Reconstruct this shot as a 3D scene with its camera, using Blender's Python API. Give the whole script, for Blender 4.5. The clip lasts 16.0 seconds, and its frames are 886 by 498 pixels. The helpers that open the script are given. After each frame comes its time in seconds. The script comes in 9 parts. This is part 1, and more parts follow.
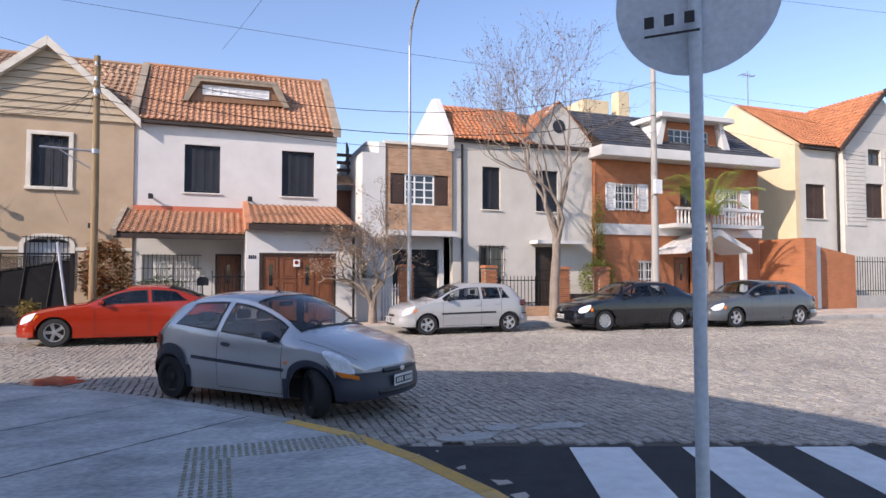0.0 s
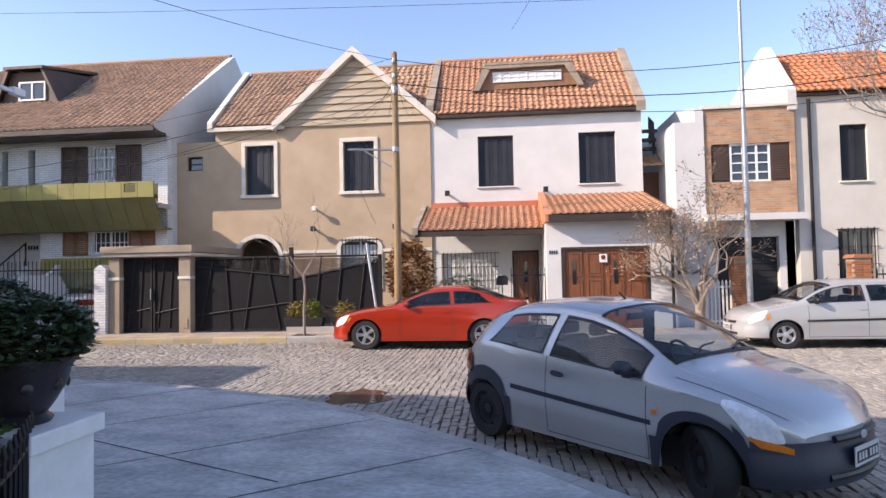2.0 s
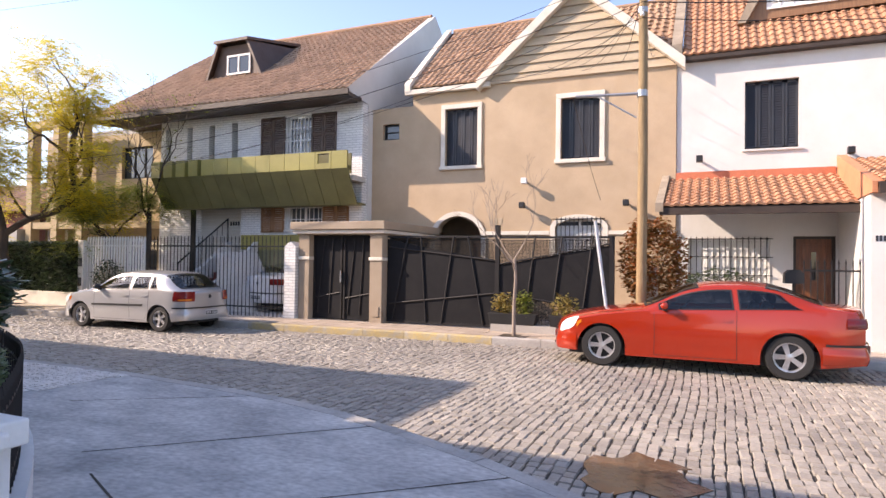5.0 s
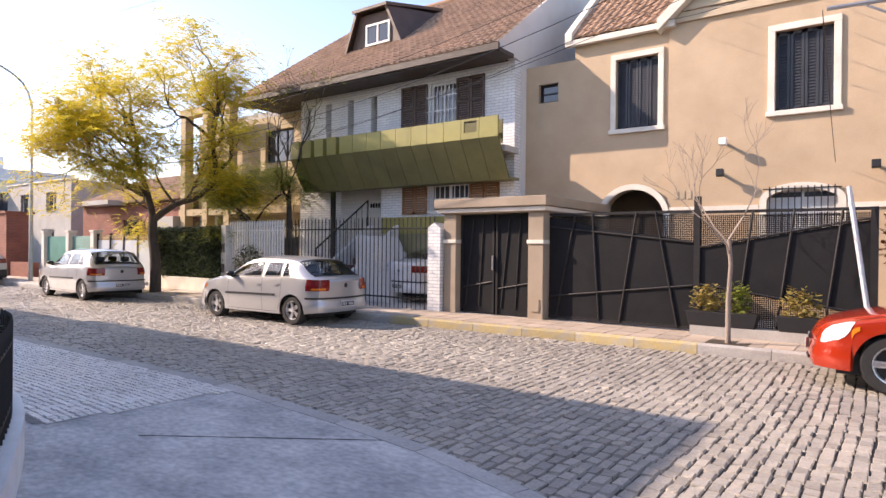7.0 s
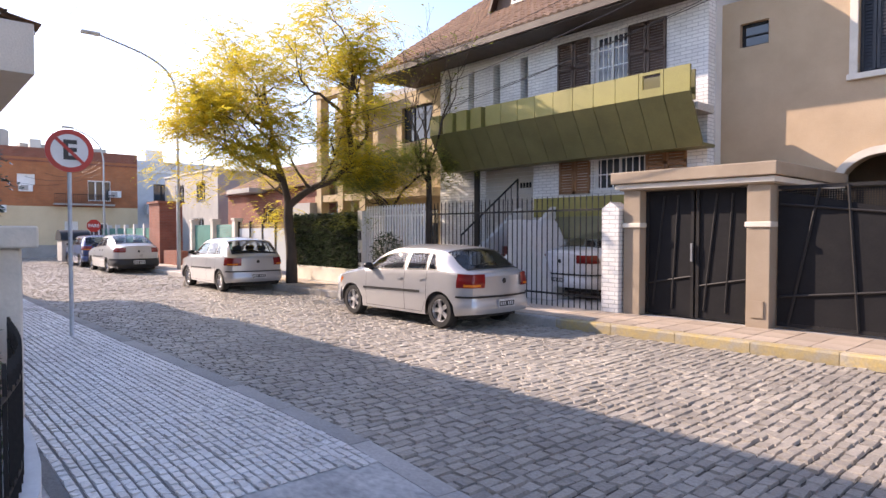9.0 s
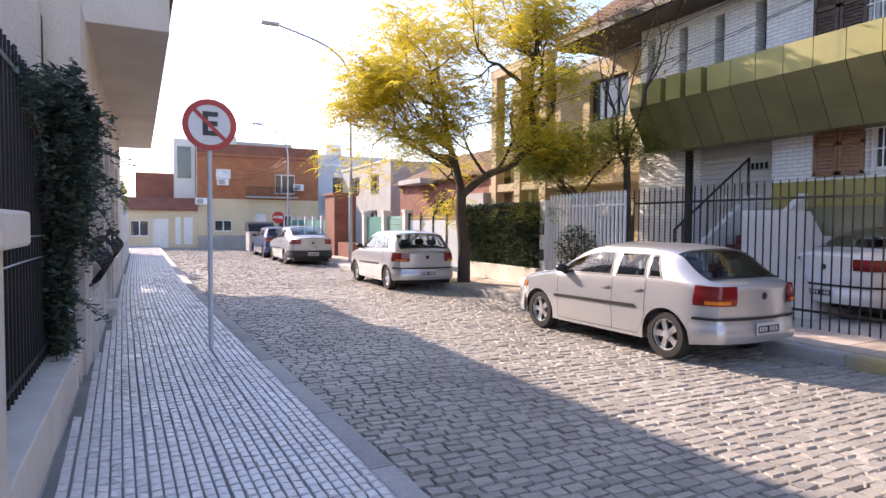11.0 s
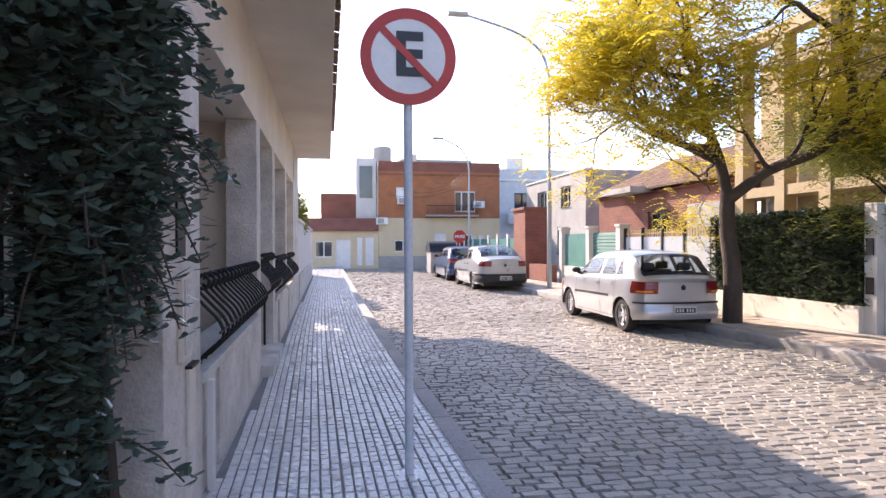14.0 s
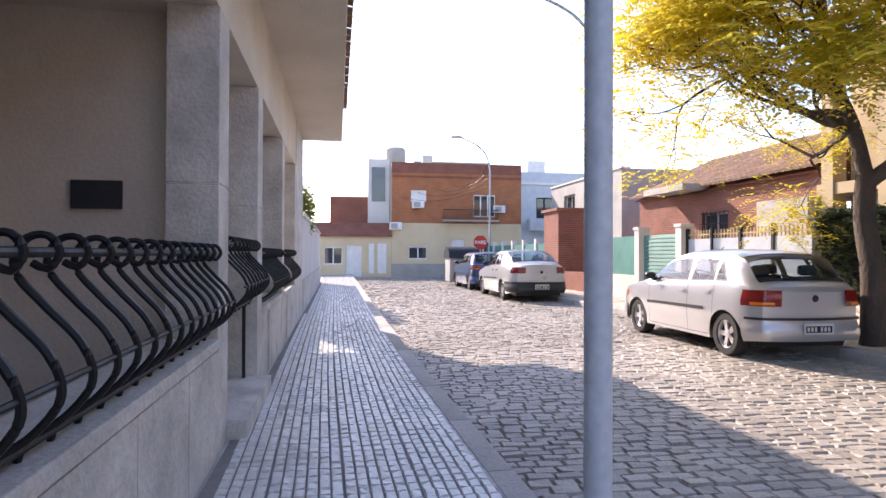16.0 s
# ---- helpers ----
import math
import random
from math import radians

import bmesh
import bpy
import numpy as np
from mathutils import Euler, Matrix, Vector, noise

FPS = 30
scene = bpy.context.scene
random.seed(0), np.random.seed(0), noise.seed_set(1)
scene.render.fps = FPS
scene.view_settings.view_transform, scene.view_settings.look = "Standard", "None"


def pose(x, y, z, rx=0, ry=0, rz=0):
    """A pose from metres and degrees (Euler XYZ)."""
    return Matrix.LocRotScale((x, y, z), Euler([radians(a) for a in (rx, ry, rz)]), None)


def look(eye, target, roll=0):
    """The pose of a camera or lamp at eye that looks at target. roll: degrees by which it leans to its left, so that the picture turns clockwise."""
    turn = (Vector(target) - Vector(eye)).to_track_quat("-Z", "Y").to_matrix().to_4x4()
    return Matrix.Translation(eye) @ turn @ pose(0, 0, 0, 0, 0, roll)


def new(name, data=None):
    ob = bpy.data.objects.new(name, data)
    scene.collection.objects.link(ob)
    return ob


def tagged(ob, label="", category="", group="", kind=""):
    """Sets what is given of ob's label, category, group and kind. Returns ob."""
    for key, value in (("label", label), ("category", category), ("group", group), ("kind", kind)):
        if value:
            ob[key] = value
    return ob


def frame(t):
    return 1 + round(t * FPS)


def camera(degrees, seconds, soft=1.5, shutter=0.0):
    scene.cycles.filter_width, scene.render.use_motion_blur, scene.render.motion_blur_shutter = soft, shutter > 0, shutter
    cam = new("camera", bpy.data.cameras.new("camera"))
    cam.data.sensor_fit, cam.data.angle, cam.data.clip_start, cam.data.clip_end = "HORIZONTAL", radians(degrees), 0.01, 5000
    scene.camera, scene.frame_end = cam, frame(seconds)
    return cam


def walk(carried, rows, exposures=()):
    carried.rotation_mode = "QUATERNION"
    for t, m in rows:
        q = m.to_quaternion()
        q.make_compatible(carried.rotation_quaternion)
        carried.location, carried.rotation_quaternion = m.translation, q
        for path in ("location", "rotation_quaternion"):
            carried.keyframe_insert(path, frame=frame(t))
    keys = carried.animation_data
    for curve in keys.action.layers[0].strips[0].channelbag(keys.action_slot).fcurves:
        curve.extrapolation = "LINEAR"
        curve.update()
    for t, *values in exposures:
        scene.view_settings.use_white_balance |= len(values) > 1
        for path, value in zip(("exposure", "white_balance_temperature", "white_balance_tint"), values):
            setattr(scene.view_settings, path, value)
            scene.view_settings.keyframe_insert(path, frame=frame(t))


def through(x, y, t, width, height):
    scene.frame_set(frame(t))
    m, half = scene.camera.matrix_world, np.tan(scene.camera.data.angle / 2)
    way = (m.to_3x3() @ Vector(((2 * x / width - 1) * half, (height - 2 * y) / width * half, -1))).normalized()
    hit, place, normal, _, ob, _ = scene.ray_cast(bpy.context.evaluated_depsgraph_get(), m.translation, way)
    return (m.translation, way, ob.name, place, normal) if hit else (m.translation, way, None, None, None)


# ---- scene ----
cam = camera(71.5, 16.0)
PATH = [
    (0, (-0.429, 0.812, 1.688), (0.247, 2.693, 1.768), -0.0),
    (0.5, (-0.471, 1.506, 1.679), (0.017, 3.444, 1.749), -0.4),
    (1, (-0.555, 2.191, 1.7), (-0.334, 4.178, 1.767), -0.8),
    (1.5, (-0.674, 2.792, 1.725), (-0.675, 4.791, 1.791), -1.0),
    (2, (-0.799, 3.456, 1.738), (-1.006, 5.444, 1.811), -1.1),
    (2.5, (-0.989, 4.046, 1.738), (-1.331, 6.015, 1.813), -1.0),
    (3, (-1.165, 4.663, 1.726), (-1.62, 6.609, 1.803), -0.6),
    (3.5, (-1.451, 5.272, 1.708), (-1.945, 7.208, 1.786), -0.4),
    (4, (-1.727, 5.843, 1.684), (-2.322, 7.752, 1.745), -0.2),
    (4.2, (-1.844, 6.05, 1.684), (-2.489, 7.943, 1.741), 0.0),
    (6.5, (-3.636, 8.455, 1.595), (-4.692, 10.153, 1.593), 1.1),
    (7, (-4.047, 8.936, 1.573), (-5.232, 10.547, 1.567), 0.6),
    (7.5, (-4.6, 9.293, 1.553), (-5.891, 10.821, 1.553), 0.1),
    (8, (-5.065, 9.656, 1.551), (-6.436, 11.112, 1.533), 0.0),
    (8.2, (-5.303, 9.804, 1.568), (-6.701, 11.234, 1.544), 0.2),
    (10.3, (-7.483, 11.12, 1.592), (-9.171, 12.191, 1.51), -0.3),
    (10.5, (-7.754, 11.25, 1.588), (-9.48, 12.257, 1.513), 0.1),
    (11, (-8.331, 11.407, 1.58), (-10.124, 12.291, 1.499), 0.4),
    (11.5, (-8.907, 11.544, 1.596), (-10.776, 12.252, 1.517), 0.1),
    (12, (-9.585, 11.616, 1.612), (-11.482, 12.247, 1.54), 0.0),
    (12.5, (-10.21, 11.663, 1.617), (-12.138, 12.192, 1.555), -0.1),
    (13, (-10.821, 11.672, 1.6), (-12.768, 12.131, 1.556), -0.4),
    (13.5, (-11.448, 11.677, 1.591), (-13.409, 12.068, 1.56), -0.4),
    (14, (-12.098, 11.649, 1.561), (-14.064, 12.016, 1.541), -0.2),
    (14.5, (-12.723, 11.639, 1.513), (-14.69, 11.998, 1.498), -0.2),
    (15, (-13.405, 11.574, 1.423), (-15.373, 11.927, 1.425), -0.1),
    (15.5, (-14.047, 11.612, 1.41), (-16.017, 11.958, 1.413), -0.0),
    (16, (-14.709, 11.638, 1.34), (-16.68, 11.976, 1.355), 0.2),
]
EXPOSURES = [(0, 0.1, 6350, 18), (2, 0.42, 6650, 19), (4, 0.72, 7050, 21), (7, 0.76, 7250, 23), (10.3, 0.86, 6950, 23), (12.5, 0.98, 6850, 23), (16, 0.98, 6800, 23)]
walk(cam, [(t, look(eye, target, roll)) for t, eye, target, roll in PATH], [(t, 0.64 + e, k + 480, tint + 3) for t, e, k, tint in EXPOSURES])

# ---- light ----
SUN_WAY = Vector((1.5, 0.66, -1.0)).normalized()
world = bpy.data.worlds.new("sky")
scene.world = world
world.use_nodes = True
wn = world.node_tree
sky = wn.nodes.new("ShaderNodeTexSky")
sky.sky_type = "NISHITA"
sky.sun_disc = False
sky.sun_elevation = math.asin(-SUN_WAY.z)
sky.sun_rotation = math.atan2(-SUN_WAY.x, -SUN_WAY.y)
sky.air_density, sky.dust_density, sky.ozone_density = 1.0, 0.6, 3.5
wn.links.new(sky.outputs[0], wn.nodes["Background"].inputs[0])
wn.nodes["Background"].inputs[1].default_value = 0.15
sun_data = bpy.data.lights.new("sun", "SUN")
sun_data.energy, sun_data.angle, sun_data.color = 3.2, radians(0.5), (1.0, 0.93, 0.82)
sun = new("sun", sun_data)
sun.rotation_euler = SUN_WAY.to_track_quat("-Z", "Y").to_euler()


# ---- materials ----
def link(nt, a, b):
    nt.links.new(a, b)


def M(name, c, c2=None, scale=2.0, rough=0.8, metal=0.0, bump=0.15, bscale=40.0, vary=0.0, fine=0.12, coat=0.0, island=False, stretch=(1, 1, 1), spec=0.5):
    """A plain surface: two tones in large patches, fine grain, a little relief."""
    m = bpy.data.materials.new(name)
    m.use_nodes = True
    nt = m.node_tree
    bs = nt.nodes["Principled BSDF"]
    c2 = c2 or tuple(x * 0.82 for x in c)
    tc = nt.nodes.new("ShaderNodeTexCoord")
    mp = nt.nodes.new("ShaderNodeMapping")
    mp.inputs["Scale"].default_value = stretch
    link(nt, tc.outputs["Object"], mp.inputs[0])
    big = nt.nodes.new("ShaderNodeTexNoise")
    big.inputs["Scale"].default_value, big.inputs["Detail"].default_value, big.inputs["Roughness"].default_value = scale, 6, 0.62
    link(nt, mp.outputs[0], big.inputs["Vector"])
    ramp = nt.nodes.new("ShaderNodeMapRange")
    ramp.inputs[1].default_value, ramp.inputs[2].default_value = 0.35, 0.68
    link(nt, big.outputs[0], ramp.inputs[0])
    mix = nt.nodes.new("ShaderNodeMix")
    mix.data_type = "RGBA"
    mix.inputs[6].default_value, mix.inputs[7].default_value = (*c, 1), (*c2, 1)
    link(nt, ramp.outputs[0], mix.inputs[0])
    grain = nt.nodes.new("ShaderNodeTexNoise")
    grain.inputs["Scale"].default_value, grain.inputs["Detail"].default_value = bscale, 4
    link(nt, mp.outputs[0], grain.inputs["Vector"])
    hsv = nt.nodes.new("ShaderNodeHueSaturation")
    link(nt, mix.outputs[2], hsv.inputs["Color"])
    val = nt.nodes.new("ShaderNodeMapRange")
    val.inputs[3].default_value, val.inputs[4].default_value = 1 - fine * 2, 1 + fine * 2
    link(nt, grain.outputs[0], val.inputs[0])
    last = val.outputs[0]
    if vary:
        if island:
            rnd = nt.nodes.new("ShaderNodeNewGeometry").outputs["Random Per Island"]
        else:
            rnd = nt.nodes.new("ShaderNodeObjectInfo").outputs["Random"]
        v2 = nt.nodes.new("ShaderNodeMapRange")
        v2.inputs[3].default_value, v2.inputs[4].default_value = 1 - vary, 1 + vary
        link(nt, rnd, v2.inputs[0])
        mul = nt.nodes.new("ShaderNodeMath")
        mul.operation = "MULTIPLY"
        link(nt, last, mul.inputs[0])
        link(nt, v2.outputs[0], mul.inputs[1])
        last = mul.outputs[0]
    link(nt, last, hsv.inputs["Value"])
    link(nt, hsv.outputs[0], bs.inputs["Base Color"])
    rr = nt.nodes.new("ShaderNodeMapRange")
    rr.inputs[3].default_value, rr.inputs[4].default_value = max(0.02, rough - 0.12 * min(1, rough * 2)), min(1, rough + 0.1 * min(1, rough * 2))
    link(nt, big.outputs[0], rr.inputs[0])
    link(nt, rr.outputs[0], bs.inputs["Roughness"])
    bs.inputs["Metallic"].default_value = metal
    bs.inputs["Coat Weight"].default_value = coat
    bs.inputs["Coat Roughness"].default_value = 0.05
    bs.inputs["Specular IOR Level"].default_value = spec
    if bump:
        b = nt.nodes.new("ShaderNodeBump")
        b.inputs["Strength"].default_value, b.inputs["Distance"].default_value = bump, 0.02
        link(nt, grain.outputs[0], b.inputs["Height"])
        link(nt, b.outputs[0], bs.inputs["Normal"])
    return m


def brick_mat(name, c1, c2, mortar, w=0.24, h=0.07, gap=0.01, rough=0.85, bump=0.6, dirt=0.25):
    m = bpy.data.materials.new(name)
    m.use_nodes = True
    nt = m.node_tree
    bs = nt.nodes["Principled BSDF"]
    tc = nt.nodes.new("ShaderNodeTexCoord")
    sep = nt.nodes.new("ShaderNodeSeparateXYZ")
    link(nt, tc.outputs["Object"], sep.inputs[0])
    add = nt.nodes.new("ShaderNodeMath")
    link(nt, sep.outputs[0], add.inputs[0])
    link(nt, sep.outputs[1], add.inputs[1])
    com = nt.nodes.new("ShaderNodeCombineXYZ")
    link(nt, add.outputs[0], com.inputs[0])
    link(nt, sep.outputs[2], com.inputs[1])
    br = nt.nodes.new("ShaderNodeTexBrick")
    br.inputs["Color1"].default_value, br.inputs["Color2"].default_value, br.inputs["Mortar"].default_value = (*c1, 1), (*c2, 1), (*mortar, 1)
    br.inputs["Scale"].default_value = 1.0
    br.inputs["Brick Width"].default_value, br.inputs["Row Height"].default_value, br.inputs["Mortar Size"].default_value = w, h, gap
    br.inputs["Mortar Smooth"].default_value, br.inputs["Bias"].default_value = 0.3, 0.0
    link(nt, com.outputs[0], br.inputs["Vector"])
    nz = nt.nodes.new("ShaderNodeTexNoise")
    nz.inputs["Scale"].default_value, nz.inputs["Detail"].default_value = 1.7, 8
    link(nt, tc.outputs["Object"], nz.inputs["Vector"])
    val = nt.nodes.new("ShaderNodeMapRange")
    val.inputs[1].default_value, val.inputs[2].default_value, val.inputs[3].default_value, val.inputs[4].default_value = 0.25, 0.75, 1 - dirt, 1 + dirt
    link(nt, nz.outputs[0], val.inputs[0])
    hsv = nt.nodes.new("ShaderNodeHueSaturation")
    link(nt, br.outputs[0], hsv.inputs["Color"])
    link(nt, val.outputs[0], hsv.inputs["Value"])
    link(nt, hsv.outputs[0], bs.inputs["Base Color"])
    bs.inputs["Roughness"].default_value = rough
    bp = nt.nodes.new("ShaderNodeBump")
    bp.invert = True
    bp.inputs["Strength"].default_value, bp.inputs["Distance"].default_value = bump, 0.012
    link(nt, br.outputs["Fac"], bp.inputs["Height"])
    link(nt, bp.outputs[0], bs.inputs["Normal"])
    return m


def leaf_mat(name, c, c2, gloss=0.5, through=0.35):
    m = bpy.data.materials.new(name)
    m.use_nodes = True
    nt = m.node_tree
    bs = nt.nodes["Principled BSDF"]
    g = nt.nodes.new("ShaderNodeNewGeometry")
    mix = nt.nodes.new("ShaderNodeMix")
    mix.data_type = "RGBA"
    mix.inputs[6].default_value, mix.inputs[7].default_value = (*c, 1), (*c2, 1)
    link(nt, g.outputs["Random Per Island"], mix.inputs[0])
    link(nt, mix.outputs[2], bs.inputs["Base Color"])
    bs.inputs["Roughness"].default_value = gloss
    tr = nt.nodes.new("ShaderNodeBsdfTranslucent")
    link(nt, mix.outputs[2], tr.inputs[0])
    ms = nt.nodes.new("ShaderNodeMixShader")
    ms.inputs[0].default_value = through
    link(nt, bs.outputs[0], ms.inputs[1])
    link(nt, tr.outputs[0], ms.inputs[2])
    link(nt, ms.outputs[0], nt.nodes["Material Output"].inputs[0])
    return m


def glass_mat(name, tint=(0.02, 0.025, 0.03), rough=0.04):
    m = M(name, tint, tint, rough=rough, bump=0.0, fine=0.0, spec=0.8)
    return m


plaster_beige = M("beige plaster", (0.50, 0.37, 0.245), (0.43, 0.315, 0.205), scale=0.9, bump=0.35, bscale=70, fine=0.06)
plaster_trim = M("cream trim", (0.72, 0.67, 0.58), (0.6, 0.55, 0.47), scale=2, bump=0.1, fine=0.05)
plaster_white = M("white plaster", (0.66, 0.65, 0.625), (0.58, 0.57, 0.545), scale=0.8, bump=0.2, bscale=60, fine=0.04)
plaster_cream = M("pale grey plaster", (0.62, 0.59, 0.53), (0.53, 0.50, 0.445), scale=0.8, bump=0.25, bscale=60, fine=0.05)
plaster_yellow = M("cream yellow plaster", (0.70, 0.58, 0.38), (0.62, 0.5, 0.32), scale=0.8, bump=0.2, bscale=60, fine=0.05)
plaster_ochre = M("ochre plaster", (0.44, 0.33, 0.19), (0.34, 0.26, 0.15), scale=0.8, bump=0.2, bscale=60, fine=0.05)
plaster_grey = M("grey render", (0.42, 0.4, 0.37), (0.33, 0.315, 0.29), scale=1.2, bump=0.35, bscale=50, fine=0.08)
taupe = M("taupe render", (0.36, 0.285, 0.21), (0.3, 0.235, 0.17), scale=1.2, bump=0.3, bscale=60, fine=0.06)
siding = M("painted boards", (0.46, 0.37, 0.26), (0.37, 0.29, 0.2), scale=1.5, bump=0.3, bscale=30, stretch=(0.3, 1, 3), vary=0.1)
tile_orange = M("orange roof tile", (0.45, 0.235, 0.135), (0.37, 0.19, 0.11), scale=1.3, rough=0.85, bump=0.3, bscale=50, vary=0.16, island=True)
tile_one = M("orange porch tile", (0.45, 0.235, 0.135), (0.37, 0.19, 0.11), scale=1.3, rough=0.85, bump=0.3, bscale=50, vary=0.16)
tile_brown = M("weathered roof tile", (0.40, 0.245, 0.155), (0.31, 0.195, 0.125), scale=1.1, rough=0.9, bump=0.35, bscale=50, vary=0.18, island=True)
tile_red = M("new red roof tile", (0.48, 0.19, 0.085), (0.38, 0.145, 0.065), scale=1.0, rough=0.8, bump=0.2, bscale=50, vary=0.15, island=True)
slate = M("dark slate", (0.075, 0.08, 0.09), (0.05, 0.052, 0.06), scale=2, rough=0.6, bump=0.3, vary=0.3, island=True)
ridge_mat = M("weathered cement coping", (0.38, 0.31, 0.23), (0.25, 0.2, 0.15), scale=2.5, bump=0.4)
shutter_dark = M("charcoal shutter", (0.03, 0.033, 0.04), (0.02, 0.022, 0.028), rough=0.5, bump=0.1)
shutter_brown = M("dark brown shutter", (0.085, 0.05, 0.035), (0.06, 0.035, 0.025), rough=0.6, bump=0.2)
wood_door = M("varnished door wood", (0.24, 0.082, 0.03), (0.13, 0.042, 0.016), scale=3, rough=0.38, bump=0.15, stretch=(6, 6, 0.6), bscale=25)
wood_brown = M("brown louvre wood", (0.30, 0.155, 0.075), (0.2, 0.1, 0.05), scale=3, rough=0.55, bump=0.2, stretch=(6, 6, 0.6))
wood_dark = M("dark stained timber", (0.05, 0.032, 0.022), (0.03, 0.02, 0.015), scale=3, rough=0.6, bump=0.2, stretch=(1, 1, 4))
wood_pole = M("weathered pole wood", (0.33, 0.235, 0.125), (0.22, 0.15, 0.08), scale=4, rough=0.85, bump=0.6, stretch=(5, 5, 0.4), bscale=30)
white_brick = brick_mat("white painted brick", (0.76, 0.76, 0.74), (0.68, 0.68, 0.67), (0.46, 0.46, 0.46), w=0.25, h=0.075, gap=0.009, dirt=0.12)
tan_brick = brick_mat("tan brick", (0.40, 0.2, 0.1), (0.5, 0.285, 0.155), (0.36, 0.3, 0.24), dirt=0.2)
orange_brick = brick_mat("orange brick", (0.46, 0.165, 0.065), (0.4, 0.135, 0.055), (0.33, 0.16, 0.09), h=0.06, gap=0.008, dirt=0.15)
red_brick = brick_mat("dark red brick", (0.27, 0.085, 0.05), (0.22, 0.068, 0.042), (0.24, 0.13, 0.1), dirt=0.2)
post_brick = M("post brick", (0.42, 0.17, 0.075), (0.3, 0.11, 0.05), vary=0.25, bump=0.4)
mortar_mat = M("mortar", (0.36, 0.32, 0.27), bump=0.4)
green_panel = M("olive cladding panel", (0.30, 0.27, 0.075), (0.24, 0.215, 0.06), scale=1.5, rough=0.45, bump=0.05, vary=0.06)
# the same cladding, darkened by colour for the shade on downward faces
green_shaded = M("olive cladding with shade in its colour", (0.15, 0.14, 0.055), (0.11, 0.105, 0.04), scale=1.5, rough=0.45, bump=0.05, vary=0.06)
iron_black = M("black painted iron", (0.014, 0.014, 0.016), (0.022, 0.02, 0.019), scale=8, rough=0.55, bump=0.1, spec=0.3)
gate_black = M("matt black sheet steel", (0.013, 0.013, 0.015), (0.018, 0.018, 0.019), scale=3, rough=0.65, bump=0.05, spec=0.15)
rust_mesh = M("brown mesh sheet", (0.024, 0.02, 0.017), (0.017, 0.014, 0.012), scale=6, rough=0.7, bump=0.3, bscale=120, spec=0.2)
steel_grey = M("galvanised steel", (0.42, 0.44, 0.46), (0.34, 0.355, 0.37), scale=3, rough=0.4, metal=0.7, bump=0.05)
paint_pale = M("pale grey paint", (0.58, 0.62, 0.66), (0.5, 0.535, 0.57), scale=3, rough=0.45, bump=0.05)
white_paint = M("white paint", (0.8, 0.8, 0.78), (0.7, 0.7, 0.68), scale=4, rough=0.5, bump=0.05, fine=0.03)
worn_concrete = M("worn pavement concrete", (0.55, 0.54, 0.51), (0.31, 0.305, 0.295), scale=1.3, rough=0.8, bump=0.5, bscale=16, fine=0.26, stretch=(1.0, 1.6, 1.0))
concrete = M("concrete", (0.48, 0.465, 0.44), (0.31, 0.3, 0.285), scale=0.8, rough=0.85, bump=0.4, bscale=30, fine=0.2)
ground_dark = M("packed dirt joints", (0.085, 0.072, 0.058), (0.05, 0.043, 0.035), scale=2, rough=0.95, bump=0.5)
asphalt = M("fresh asphalt", (0.028, 0.03, 0.034), (0.02, 0.021, 0.024), scale=3, rough=0.9, bump=0.6, bscale=150)
zebra_white = M("worn white road paint", (0.74, 0.74, 0.72), (0.6, 0.6, 0.585), scale=5, rough=0.7, bump=0.3, bscale=90, fine=0.1)
kerb_yellow = M("worn yellow kerb paint", (0.5, 0.37, 0.14), (0.38, 0.345, 0.28), scale=6, rough=0.8, bump=0.3, vary=0.15)
kerb_bright = M("fresh yellow kerb paint", (0.72, 0.39, 0.06), (0.52, 0.34, 0.14), scale=5, rough=0.75, bump=0.3, vary=0.15)
kerb_grey = M("kerb stone", (0.46, 0.44, 0.41), (0.33, 0.315, 0.295), scale=3, rough=0.85, bump=0.4, vary=0.15)
cobble_mat = M("granite sett", (0.39, 0.355, 0.305), (0.26, 0.235, 0.205), scale=0.35, rough=0.5, bump=0.5, bscale=45, vary=0.18, island=True, fine=0.18)
cobble_one = M("granite sett near", (0.39, 0.355, 0.305), (0.26, 0.235, 0.205), scale=0.35, rough=0.5, bump=0.5, bscale=45, vary=0.18, fine=0.18)
tile_walk = M("grey grooved paving", (0.73, 0.71, 0.68), (0.58, 0.56, 0.535), scale=0.8, rough=0.3, bump=0.3, bscale=60, vary=0.08, island=True)
joint_dark = M("dirty grey tile joint", (0.26, 0.25, 0.235), (0.18, 0.175, 0.165), rough=0.9, bump=0.3)
tile_far = M("pinkish paving", (0.54, 0.45, 0.37), (0.44, 0.365, 0.3), scale=0.9, rough=0.75, bump=0.3, bscale=60, vary=0.15, island=True)
rubber = M("tyre rubber", (0.014, 0.014, 0.015), (0.02, 0.02, 0.02), rough=0.8, bump=0.3)
plastic_dark = M("dark blue-grey bumper plastic", (0.024, 0.028, 0.045), (0.032, 0.036, 0.052), rough=0.5, bump=0.1, bscale=150)
plastic_black = M("black plastic", (0.012, 0.012, 0.013), rough=0.5, bump=0.0)
rim_silver = M("alloy rim", (0.66, 0.66, 0.68), (0.56, 0.56, 0.58), rough=0.3, metal=0.8, bump=0.0)
rim_dark = M("steel rim", (0.03, 0.03, 0.033), rough=0.5, metal=0.3, bump=0.0)


